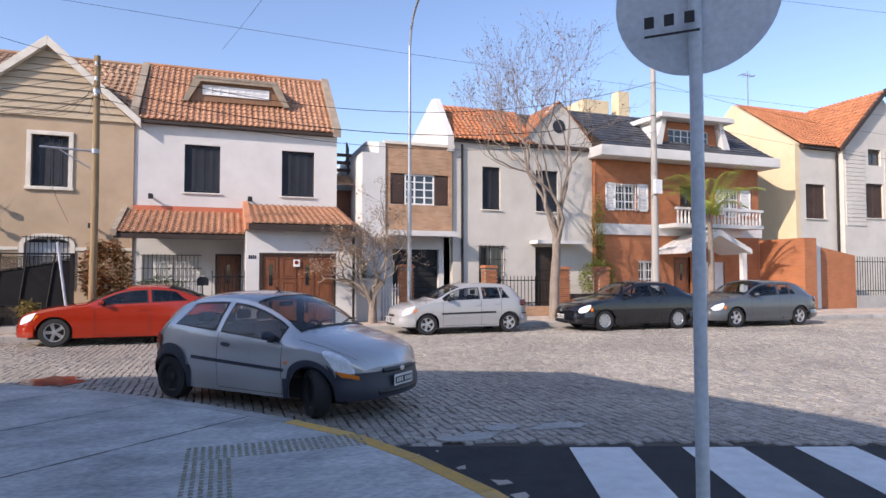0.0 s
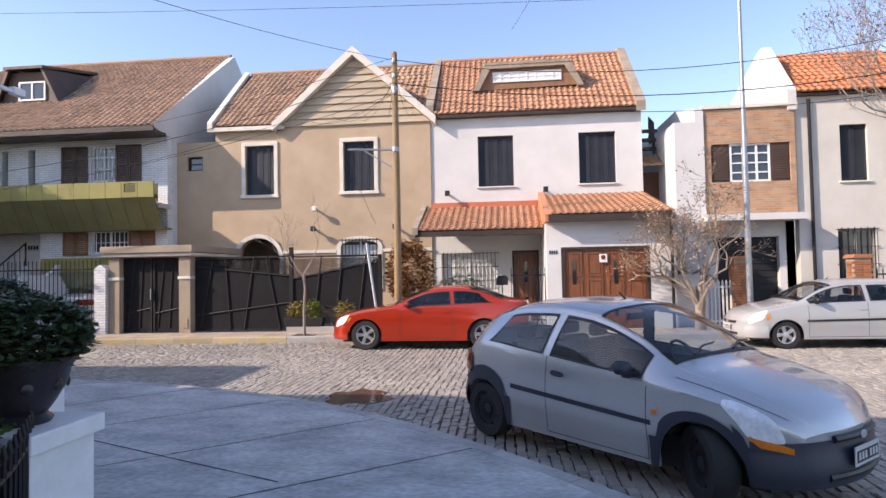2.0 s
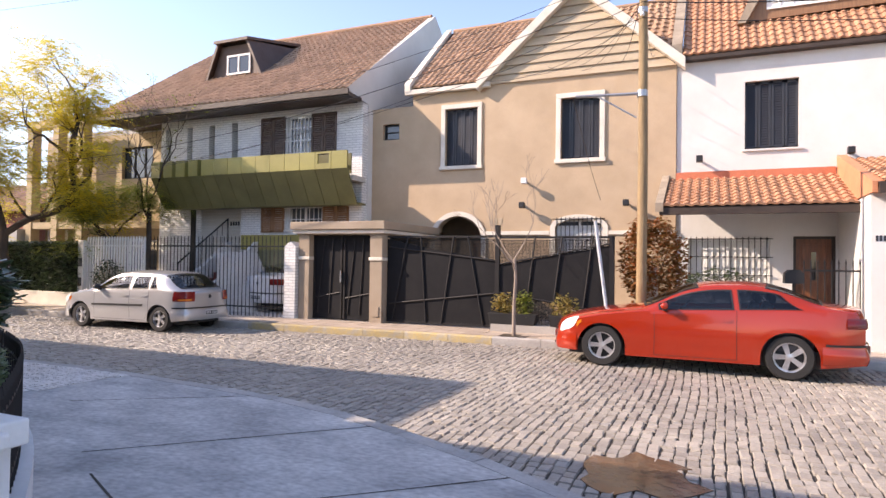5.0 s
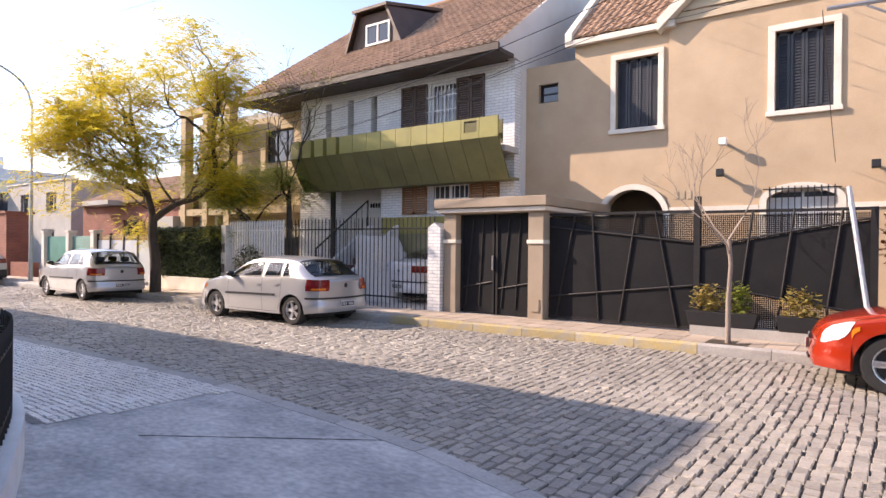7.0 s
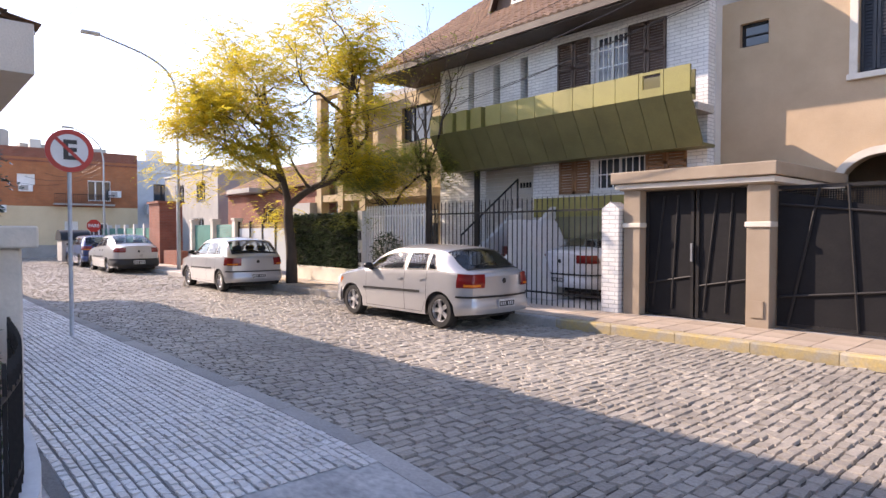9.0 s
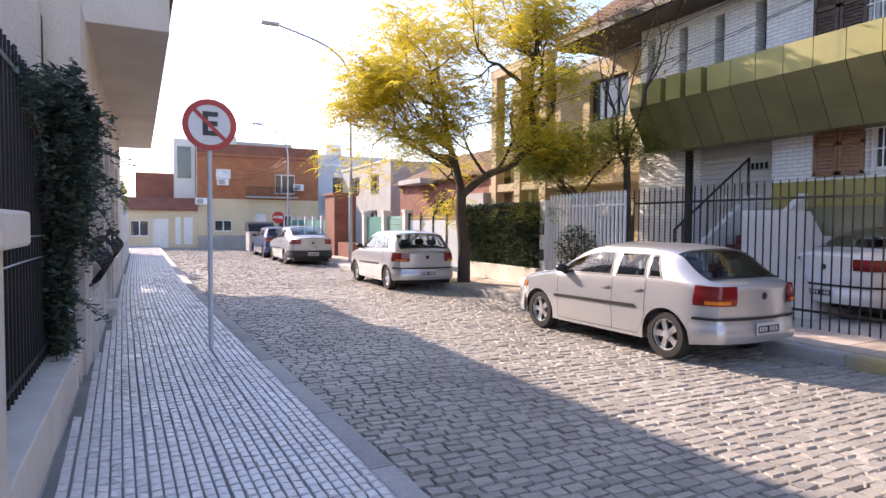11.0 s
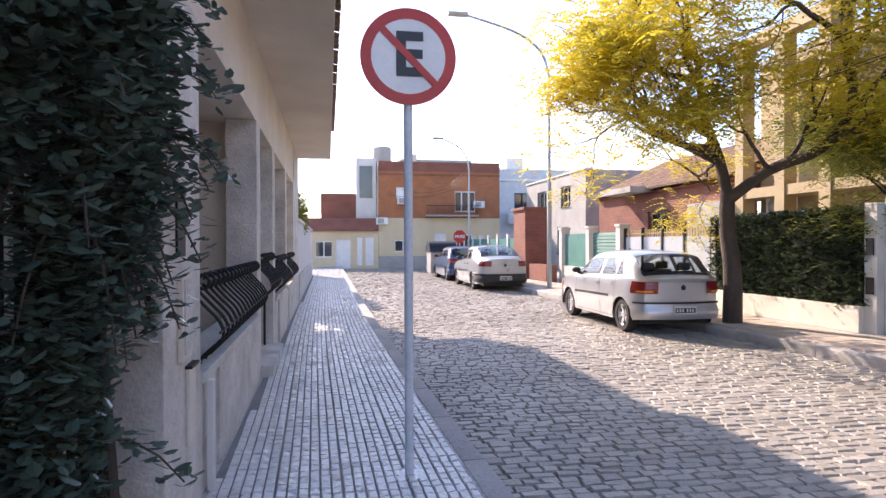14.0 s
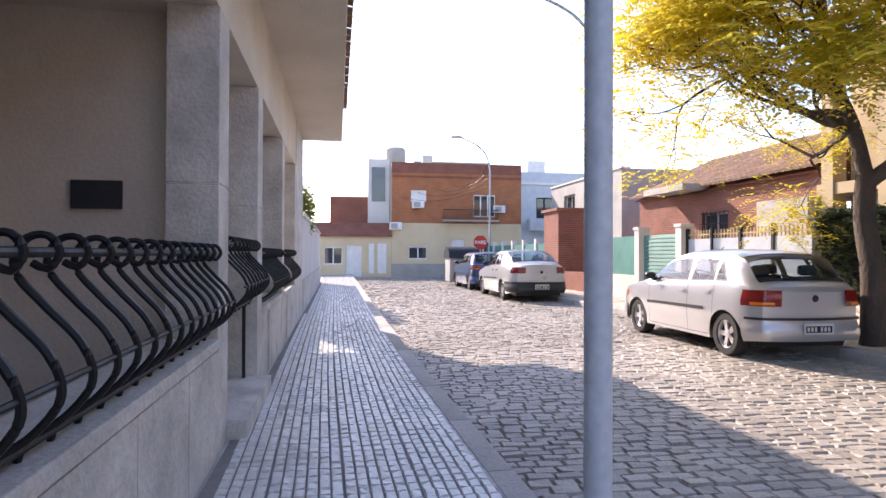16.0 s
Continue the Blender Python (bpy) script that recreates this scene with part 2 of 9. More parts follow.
def clear_glass(name, tint):
    """A thin tinted pane: see-through, with mirror gloss by Fresnel."""
    m = bpy.data.materials.new(name)
    m.use_nodes = True
    nt = m.node_tree
    nt.nodes.remove(nt.nodes["Principled BSDF"])
    tr, gl, fr, mx = (nt.nodes.new(k) for k in ("ShaderNodeBsdfTransparent", "ShaderNodeBsdfGlossy", "ShaderNodeLayerWeight", "ShaderNodeMixShader"))
    pw, ad = nt.nodes.new("ShaderNodeMath"), nt.nodes.new("ShaderNodeMath")
    pw.operation, ad.operation = "POWER", "MULTIPLY_ADD"
    pw.inputs[1].default_value = 4.0
    ad.inputs[1].default_value, ad.inputs[2].default_value = 0.85, 0.06
    tr.inputs[0].default_value = (*tint, 1)
    gl.inputs["Roughness"].default_value = 0.02
    fr.inputs["Blend"].default_value = 0.5
    link(nt, fr.outputs["Facing"], pw.inputs[0])
    link(nt, pw.outputs[0], ad.inputs[0])
    link(nt, ad.outputs[0], mx.inputs[0])
    link(nt, tr.outputs[0], mx.inputs[1])
    link(nt, gl.outputs[0], mx.inputs[2])
    link(nt, mx.outputs[0], nt.nodes["Material Output"].inputs[0])
    return m


car_glass = clear_glass("car glass", (0.7, 0.75, 0.78))
coupe_glass = clear_glass("tinted car glass", (0.22, 0.25, 0.3))
dark_glass = glass_mat("dark door glass", (0.010, 0.013, 0.016), 0.03)
house_glass = glass_mat("window glass", (0.035, 0.045, 0.055), 0.05)
lamp_clear = M("clear lamp lens", (0.82, 0.85, 0.88), (0.6, 0.64, 0.68), scale=9, rough=0.06, metal=0.0, bump=0.0)
lamp_amber = M("amber lens", (0.75, 0.2, 0.02), rough=0.15, bump=0.0)
lamp_red = M("red lens", (0.24, 0.014, 0.012), (0.14, 0.01, 0.01), rough=0.12, bump=0.0)
plate_white = M("number plate", (0.62, 0.62, 0.62), rough=0.4, bump=0.0)
bark_grey = M("pale bark", (0.30, 0.245, 0.2), (0.2, 0.16, 0.13), scale=5, rough=0.9, bump=0.7, stretch=(1, 1, 0.5), bscale=30)
bark_dark = M("dark bark", (0.085, 0.062, 0.048), (0.05, 0.038, 0.03), scale=5, rough=0.9, bump=0.8, stretch=(1, 1, 0.4), bscale=30)
soil = M("soil", (0.06, 0.045, 0.03), bump=0.6)


# ---- building kit ----
class G:
    """Collects vertices and faces of one mesh."""

    def __init__(self):
        self.v, self.f = [], []

    def add(self, vs, fs):
        n = len(self.v)
        self.v += [tuple(p) for p in vs]
        self.f += [tuple(i + n for i in f) for f in fs]
        return self

    def box(self, x0, x1, y0, y1, z0, z1):
        return self.add([(x, y, z) for z in (z0, z1) for y in (y0, y1) for x in (x0, x1)],
                        [(0, 2, 3, 1), (4, 5, 7, 6), (0, 1, 5, 4), (2, 6, 7, 3), (0, 4, 6, 2), (1, 3, 7, 5)])

    def prism(self, poly, a, b, axis="y"):
        """A polygon (pairs) extruded from a to b along axis. For y the pairs are x, z; for x they are y, z; for z they are x, y."""
        def at(p, d):
            return {"y": (p[0], d, p[1]), "x": (d, p[0], p[1]), "z": (p[0], p[1], d)}[axis]
        n = len(poly)
        fs = [tuple(range(n))[::-1], tuple(range(n, 2 * n))] + [(i, (i + 1) % n, n + (i + 1) % n, n + i) for i in range(n)]
        return self.add([at(p, a) for p in poly] + [at(p, b) for p in poly], fs)

    def tube(self, pts, r, n=6, r1=None):
        """A tube along pts, tapering from r to r1."""
        pts = [Vector(p) for p in pts]
        r1 = r if r1 is None else r1
        vs, k = [], len(pts)
        for i, p in enumerate(pts):
            d = (pts[min(i + 1, k - 1)] - pts[max(i - 1, 0)]).normalized()
            u = d.cross(Vector((0, 0, 1)) if abs(d.z) < 0.9 else Vector((1, 0, 0))).normalized()
            w = d.cross(u)
            rr = r + (r1 - r) * i / (k - 1)
            vs += [p + rr * (math.cos(2 * math.pi * j / n) * u + math.sin(2 * math.pi * j / n) * w) for j in range(n)]
        fs = [(i * n + j, i * n + (j + 1) % n, (i + 1) * n + (j + 1) % n, (i + 1) * n + j) for i in range(k - 1) for j in range(n)]
        fs += [tuple(range(n))[::-1], tuple(range((k - 1) * n, k * n))]
        return self.add(vs, fs)

    def lathe(self, cx, cy, prof, n=20, axis="z"):
        """prof: pairs of radius and height."""
        vs = []
        for r, h in prof:
            for j in range(n):
                a = 2 * math.pi * j / n
                p = (r * math.cos(a), r * math.sin(a))
                vs.append((cx + p[0], cy + p[1], h) if axis == "z" else (cx + p[0], h, cy + p[1]))
        k = len(prof)
        fs = [(i * n + j, i * n + (j + 1) % n, (i + 1) * n + (j + 1) % n, (i + 1) * n + j) for i in range(k - 1) for j in range(n)]
        fs += [tuple(range(n))[::-1], tuple(range((k - 1) * n, k * n))]
        return self.add(vs, fs)

    def panel(self, x0, x1, z0, z1, y, th, holes=()):
        """A wall that faces -y, its front at y, with rectangular holes (x0, x1, z0, z1) right through it."""
        xs = sorted({x0, x1, *[min(max(v, x0), x1) for h in holes for v in h[:2]]})
        zs = sorted({z0, z1, *[min(max(v, z0), z1) for h in holes for v in h[2:]]})

        def solid(i, j):
            if not (0 <= i < len(xs) - 1 and 0 <= j < len(zs) - 1):
                return False
            cx, cz = (xs[i] + xs[i + 1]) / 2, (zs[j] + zs[j + 1]) / 2
            return not any(a < cx < b and c < cz < d for a, b, c, d in holes)
        for i in range(len(xs) - 1):
            for j in range(len(zs) - 1):
                if not solid(i, j):
                    continue
                a, b, c, d = xs[i], xs[i + 1], zs[j], zs[j + 1]
                self.add([(a, y, c), (b, y, c), (b, y, d), (a, y, d)], [(0, 1, 2, 3)])
                self.add([(a, y + th, c), (b, y + th, c), (b, y + th, d), (a, y + th, d)], [(3, 2, 1, 0)])
                for (di, dj, p, q) in ((-1, 0, (a, c), (a, d)), (1, 0, (b, c), (b, d)), (0, -1, (a, c), (b, c)), (0, 1, (a, d), (b, d))):
                    if not solid(i + di, j + dj):
                        self.add([(p[0], y, p[1]), (q[0], y, q[1]), (q[0], y + th, q[1]), (p[0], y + th, p[1])], [(0, 1, 2, 3)])
        return self

    def tiles(self, el, er, rl, rr, w=0.2, course=0.3, h=0.045):
        """Curved roof tiles in courses between the eave (el to er) and the ridge (rl to rr)."""
        el, er, rl, rr = (Vector(p) for p in (el, er, rl, rr))
        slope = ((rl + rr) / 2 - (el + er) / 2)
        nrow = max(1, round(slope.length / course))
        nrm = (er - el).cross(slope).normalized()
        if nrm.z < 0:
            nrm = -nrm
        rnd = random.Random(5)
        prof = [(0, 0.0), (0.16, 0.75), (0.34, 1.0), (0.52, 0.75), (0.68, 0.1), (1.0, 0.0)]
        for i in range(nrow):
            v0, v1 = i / nrow, min(1, (i + 1.12) / nrow)
            a0, b0, a1, b1 = el.lerp(rl, v0), er.lerp(rr, v0), el.lerp(rl, v1), er.lerp(rr, v1)
            n = max(1, round((b0 - a0).length / w))
            for j in range(n):
                lift = 0.028 + rnd.uniform(-0.006, 0.008)
                vs = []
                for (a, b, up) in ((a0, b0, -0.01), (a0, b0, lift), (a1, b1, 0.0)):
                    for u, q in prof:
                        base = a.lerp(b, (j + u) / n)
                        vs.append(base + nrm * (up + (h * q if up >= 0 else h * q * 0.5)))
                m = len(prof)
                self.add(vs, [(k, k + 1, m + k + 1, m + k) for k in range(m - 1)] + [(m + k, m + k + 1, 2 * m + k + 1, 2 * m + k) for k in range(m - 1)])
        return self

    def leaves(self, rnd, centre, radii, count, size, flat=0.4, shell=0.55, droop=0.0, shape=None):
        """Small bent leaves scattered through an ellipsoid."""
        c, r = Vector(centre), Vector(radii)
        for _ in range(count):
            d = Vector((rnd.gauss(0, 1), rnd.gauss(0, 1), rnd.gauss(0, 1))).normalized()
            q = shell + (1 - shell) * rnd.random() ** 0.6
            p = c + Vector((d.x * r.x, d.y * r.y, d.z * r.z)) * q
            if shape and not shape(p):
                continue
            a, t = rnd.uniform(0, 6.28), rnd.uniform(-0.9, 0.9)
            s = size * rnd.uniform(0.6, 1.35)
            u = Vector((math.cos(a), math.sin(a), t * 0.7 - droop)).normalized()
            w = u.cross(Vector((rnd.uniform(-flat, flat), rnd.uniform(-flat, flat), 1))).normalized()
            nn = u.cross(w)
            self.add([p, p + u * s * 0.28 + w * s * 0.24 + nn * s * 0.05, p + u * s * 0.68 + w * s * 0.25 + nn * s * 0.05, p + u * s, p + u * s * 0.68 - w * s * 0.25 + nn * s * 0.05, p + u * s * 0.28 - w * s * 0.24 + nn * s * 0.05], [(0, 1, 2, 3), (0, 3, 4, 5)])
        return self

    def moved(self, m):
        self.v = [tuple(m @ Vector(p)) for p in self.v]
        return self


def mesh_of(name, g, mat, smooth=False):
    me = bpy.data.meshes.new(name)
    me.from_pydata(g.v, [], g.f)
    me.materials.append(mat)
    if smooth:
        me.polygons.foreach_set("use_smooth", [True] * len(me.polygons))
        me.set_sharp_from_angle(angle=radians(smooth if smooth is not True else 40))
    me.update()
    return me


def part(name, g, mat, parent, label="", smooth=False, bevel=0.0):
    """One mesh under a thing or a part."""
    ob = new(name, mesh_of(name, g, mat, smooth))
    ob.parent = parent
    if label:
        ob["label"] = label
    if bevel:
        md = ob.modifiers.new("edge", "BEVEL")
        md.width, md.segments, md.limit_method = bevel, 2, "ANGLE"
    return ob


def thing(name, label, category, group="", at=(0, 0, 0), kind=""):
    """An empty at the base of a thing; its parts go under it."""
    ob = new(name)
    ob.location = at
    ob.empty_display_size = 0.2
    return tagged(ob, label, category, group, kind)


def single(name, g, mat, label, category, group="", kind="", smooth=False, bevel=0.0):
    ob = new(name, mesh_of(name, g, mat, smooth))
    if bevel:
        md = ob.modifiers.new("edge", "BEVEL")
        md.width, md.segments, md.limit_method = bevel, 2, "ANGLE"
    return tagged(ob, label, category, group, kind)


def smooth_line(pts, step=0.25):
    """A Catmull-Rom line through pts, evenly cut."""
    P = [Vector(p) for p in pts]
    out = []
    for i in range(len(P) - 1):
        a, b, c, d = P[max(i - 1, 0)], P[i], P[i + 1], P[min(i + 2, len(P) - 1)]
        n = max(1, int((c - b).length / step))
        for k in range(n):
            t = k / n
            out.append(0.5 * (2 * b + (c - a) * t + (2 * a - 5 * b + 4 * c - d) * t * t + (3 * b - a - 3 * c + d) * t ** 3))
    return out + [P[-1]]


# ---- ground, road, pavements ----
NEAR_KERB = [(-75, 12.45), (-40, 12.48), (-24, 12.52), (-16, 12.66), (-10.5, 12.78), (-8.6, 12.66), (-6.4, 12.38), (-4.3, 11.6), (-2.6, 10.6), (-1.1, 9.25), (0.1, 7.85), (0.85, 6.75), (1.2, 5.85), (1.45, 4.9), (1.62, 3.6), (1.7, 0.0), (1.7, -30)]
FAR_KERB = [(-75, 17.5), (-30, 17.75), (-20, 18.15), (-13, 18.5), (-6, 18.8), (0, 18.85), (5, 18.75), (9, 18.4), (13, 18.0), (18, 17.6), (30, 17.0), (60, 15.5)]
near_line = [Vector((p[0], p[1])) for p in smooth_line([(*p, 0) for p in NEAR_KERB], 0.3)]
far_line = [Vector((p[0], p[1])) for p in smooth_line([(*p, 0) for p in FAR_KERB], 0.5)]
WALK = 0.14


def y_of(line, x):
    for a, b in zip(line, line[1:]):
        if min(a.x, b.x) <= x <= max(a.x, b.x) and a.x != b.x:
            return a.y + (b.y - a.y) * (x - a.x) / (b.x - a.x)
    return None


g = G().add([(-700, -700, -0.03), (700, -700, -0.03), (700, 700, -0.03), (-700, 700, -0.03)], [(0, 1, 2, 3)])
single("ground", g, ground_dark, "bare ground under and around the street", "ground", kind="structure")


def offset(line, d):
    out = []
    for i, p in enumerate(line):
        t = (line[min(i + 1, len(line) - 1)] - line[max(i - 1, 0)]).normalized()
        out.append(p + Vector((-t.y, t.x)) * d)
    return out


# the near pavement lies to the right of its kerb line as the line runs, the far one to the left
near_in = offset(near_line, -0.16)
far_in = offset(far_line, 0.16)
g = G()
for a, b in zip(near_in, near_in[1:]):
    if a.x < b.x:
        low = 3.0 if a.x < -6 else -30
        g.add([(a.x, a.y, WALK), (b.x, b.y, WALK), (b.x, low, WALK), (a.x, low, WALK)], [(0, 3, 2, 1)])
g.add([(-75, 3.0, WALK), (-6, 3.0, WALK), (-6, -30, WALK), (-75, -30, WALK)], [(0, 3, 2, 1)])
near_pavement = single("pavement_near", g, worn_concrete, "smooth grey concrete pavement with cracks round a street corner", "pavement", kind="structure")
g = G()
for a, b in zip(far_in, far_in[1:]):
    g.add([(a.x, a.y, WALK), (b.x, b.y, WALK), (b.x, 40, WALK), (a.x, 40, WALK)], [(0, 1, 2, 3)])
far_pavement = single("pavement_far", g, concrete, "pale pavement in front of a row of houses", "pavement", kind="structure")


# ---- openings ----
def slats(g, x0, x1, z0, z1, y, step=0.075, th=0.02):
    n = max(2, int((z1 - z0) / step))
    for i in range(n):
        z = z0 + (z1 - z0) * (i + 0.5) / n
        g.prism([(y, z - step * 0.42), (y + th, z + step * 0.5), (y + th + 0.008, z + step * 0.5), (y + 0.008, z - step * 0.42)], x0, x1, "x")
    return g


def shuttered_window(parent, x0, x1, z0, z1, y, frame=None, border=0.0, mat=None, leaves=4, sill=True):
    """A window with closed louvred leaves, set back in its wall; border: a raised surround."""
    w = thing("window", "", "", at=(0, 0, 0))
    w.parent = parent
    if border:
        g = G().box(x0 - border, x1 + border, y - 0.045, y + 0.0, z1, z1 + border).box(x0 - border, x0, y - 0.045, y, z0, z1).box(x1, x1 + border, y - 0.045, y, z0, z1).box(x0 - border - 0.03, x1 + border + 0.03, y - 0.08, y, z0 - border * 0.8, z0)
        part("surround", g, frame, w, bevel=0.008)
    elif sill:
        part("sill", G().box(x0 - 0.06, x1 + 0.06, y - 0.06, y + 0.1, z0 - 0.05, z0), frame or plaster_white, w, bevel=0.008)
    m = mat or shutter_dark
    yy = y + 0.1
    part("backing", G().box(x0, x1, yy + 0.05, yy + 0.07, z0, z1), m, w)
    wd = (x1 - x0) / leaves
    for i in range(leaves):
        a, b = x0 + i * wd + 0.006, x0 + (i + 1) * wd - 0.006
        g = G().box(a, a + 0.05, yy, yy + 0.04, z0, z1).box(b - 0.05, b, yy, yy + 0.04, z0, z1).box(a, b, yy, yy + 0.04, z0, z0 + 0.07).box(a, b, yy, yy + 0.04, z1 - 0.07, z1)
        slats(g, a + 0.05, b - 0.05, z0 + 0.07, z1 - 0.07, yy + 0.005, 0.06)
        part("shutter_leaf", g, m, w)
    return w


def glazed_window(parent, x0, x1, z0, z1, y, frame=None, cols=2, rows=1, bars=0, bar_mat=None, depth=0.12, curtain=None, fw=0.06):
    """Panes in a frame, set back in the wall; bars: upright security bars in front."""
    w = thing("window", "", "")
    w.parent = parent
    f = frame or white_paint
    yy = y + depth
    g = G().box(x0, x1, yy, yy + 0.06, z1 - fw, z1).box(x0, x1, yy, yy + 0.06, z0, z0 + fw).box(x0, x0 + fw, yy, yy + 0.06, z0 + fw, z1 - fw).box(x1 - fw, x1, yy, yy + 0.06, z0 + fw, z1 - fw)
    for i in range(1, cols):
        x = x0 + (x1 - x0) * i / cols
        g.box(x - fw / 2, x + fw / 2, yy, yy + 0.06, z0 + fw, z1 - fw)
    for i in range(1, rows):
        z = z0 + (z1 - z0) * i / rows
        g.box(x0 + fw, x1 - fw, yy + 0.005, yy + 0.055, z - fw / 3, z + fw / 3)
    part("window_frame", g, f, w)
    for i in range(cols):
        a, b = x0 + (x1 - x0) * i / cols, x0 + (x1 - x0) * (i + 1) / cols
        part("pane", G().box(a, b, yy + 0.03, yy + 0.036, z0, z1), house_glass, w)
    if curtain:
        part("curtain", G().box(x0, x1, yy + 0.025, yy + 0.028, z0 + fw, z0 + (z1 - z0) * curtain), white_paint, w)
    if bars:
        me = mesh_of("security_bar", G().box(-0.009, 0.009, -0.009, 0.009, z0 - 0.05, z1 + 0.05), bar_mat or iron_black)
        for i in range(bars):
            b = new("security_bar", me)
            b.parent = w
            b.location = (x0 + (x1 - x0) * (i + 0.5) / bars, y - 0.041, 0)
        for i in range(4):
            z = z0 + (z1 - z0) * i / 3
            part("security_rail", G().box(x0 - 0.06, x1 + 0.06, y - 0.055, y - 0.03, z - 0.01, z + 0.01), bar_mat or iron_black, w)
    return w


def louvre_leaf(parent, x0, x1, z0, z1, y, mat):
    """An open louvred shutter leaf lying against the wall."""
    g = G().box(x0, x0 + 0.06, y - 0.05, y - 0.006, z0, z1).box(x1 - 0.06, x1, y - 0.05, y - 0.006, z0, z1).box(x0, x1, y - 0.05, y - 0.006, z0, z0 + 0.07).box(x0, x1, y - 0.05, y - 0.006, z1 - 0.07, z1)
    m = (z0 + z1) / 2
    g.box(x0, x1, y - 0.05, y - 0.006, m - 0.03, m + 0.03)
    slats(g, x0 + 0.06, x1 - 0.06, z0 + 0.07, m - 0.03, y - 0.04, 0.06)
    slats(g, x0 + 0.06, x1 - 0.06, m + 0.03, z1 - 0.07, y - 0.04, 0.06)
    return part("shutter_leaf", g, mat, parent)


def panelled_door(parent, x0, x1, z0, z1, y, leaves, mat, glass=True, name="door"):
    d = thing(name, "", "")
    d.parent = parent
    wd = (x1 - x0) / leaves
    part("door_frame", G().box(x0 - 0.07, x0, y - 0.02, y + 0.1, z0, z1 + 0.07).box(x1, x1 + 0.07, y - 0.02, y + 0.1, z0, z1 + 0.07).box(x0, x1, y - 0.02, y + 0.1, z1, z1 + 0.07), wood_dark, d)
    for i in range(leaves):
        a, b = x0 + i * wd + 0.004, x0 + (i + 1) * wd - 0.004
        g = G().box(a, b, y + 0.05, y + 0.08, z0, z1)
        for (c, e) in ((0.04, 0.3), (0.34, 0.62), (0.66, 0.96)):
            za, zb = z0 + (z1 - z0) * c, z0 + (z1 - z0) * e
            xs = [a + 0.06, b - 0.06]
            g.box(xs[0], xs[1], y + 0.03, y + 0.05, za, za + 0.045).box(xs[0], xs[1], y + 0.03, y + 0.05, zb - 0.045, zb).box(xs[0], xs[0] + 0.045, y + 0.03, y + 0.05, za + 0.045, zb - 0.045).box(xs[1] - 0.045, xs[1], y + 0.03, y + 0.05, za + 0.045, zb - 0.045)
            g.box(xs[0] + 0.07, xs[1] - 0.07, y + 0.035, y + 0.05, za + 0.07, zb - 0.07)
        lf = part("door_leaf", g, mat, d, bevel=0.004)
        if glass and i % 2 == 0:
            xm = (a + b) / 2
            part("pane", G().box(xm - 0.05, xm + 0.05, y + 0.026, y + 0.034, z0 + (z1 - z0) * 0.56, z0 + (z1 - z0) * 0.86), dark_glass, lf)
            part("pane", G().box(xm - 0.05, xm + 0.05, y + 0.026, y + 0.034, z0 + (z1 - z0) * 0.16, z0 + (z1 - z0) * 0.34), dark_glass, lf)
    return d


def wall_lamp(x, y, z, mat=None, label="small dark outdoor floodlight on a wall bracket"):
    t = thing("wall_light", label, "wall light", "lights on the facades", (x, y, z))
    part("bracket", G().box(-0.03, 0.03, -0.22, 0.0, -0.02, 0.02), iron_black, t)
    part("lamp_head", G().prism([(-0.32, -0.06), (-0.2, -0.08), (-0.2, 0.06), (-0.31, 0.09)], -0.075, 0.075, "x"), mat or plastic_black, t, bevel=0.012)
    return t


def bars_of_writing(parent, x0, z0, y, w, h, mat, n=4):
    """Plain bars where a number stands."""
    for i in range(n):
        a = x0 + w * i / n
        part("number_bar", G().box(a, a + w / n * 0.6, y - 0.012, y - 0.002, z0, z0 + h), mat, parent)


# ---- beige gabled house ----
FY = 23.16
house = thing("house", "beige rendered two-storey house with a boarded gable and white bargeboards", "house", at=(-7.6, FY, 0))
house.location = (0, 0, 0)
holes = [(-9.44, -8.45, 4.40, 6.05), (-6.07, -5.05, 4.42, 6.05), (-11.5, -10.95, 5.29, 5.77), (-9.72, -8.28, WALK, 2.97), (-6.2, -4.95, 1.2, 2.83)]
g = G().panel(-11.88, -10.5, WALK, 6.25, FY, 0.3, [holes[2]])
g.panel(-10.5, -8.2, WALK, 6.72, FY, 0.3, [holes[0], holes[3]])
part("wall", g, plaster_beige, house)
g = G().panel(-8.2, -3.19, WALK, 6.62, FY - 0.05, 0.35, [holes[1], holes[4]])
part("wall", g, plaster_beige, house, "projecting gable bay in beige render")
part("side_wall", G().box(-10.5, -10.2, FY + 0.3, 31, WALK, 6.7), plaster_beige, house)
part("side_wall", G().box(-11.88, -10.5, 30.7, 31, WALK, 6.25), plaster_beige, house)
part("side_wall", G().box(-10.2, -3.2, 30.7, 31, WALK, 6.7), plaster_beige, house)
part("terrace", G().box(-11.88, -10.5, FY + 0.3, 30.7, 5.5, 5.7), concrete, house)
# the arch heads
def arch_fill(x0, x1, z0, rise, y, th, n=14):
    """The wall over an arch: from the arch line at z0 up to z0 + rise."""
    g = G()
    c, r = (x0 + x1) / 2, (x1 - x0) / 2
    for i in range(n):
        a, b = x0 + (x1 - x0) * i / n, x0 + (x1 - x0) * (i + 1) / n
        za, zb = (z0 + rise * math.sqrt(max(0, 1 - ((q - c) / r) ** 2)) for q in (a, b))
        g.prism([(a, za), (b, zb), (b, z0 + rise + 0.01), (a, z0 + rise + 0.01)], y, y + th)
    return g


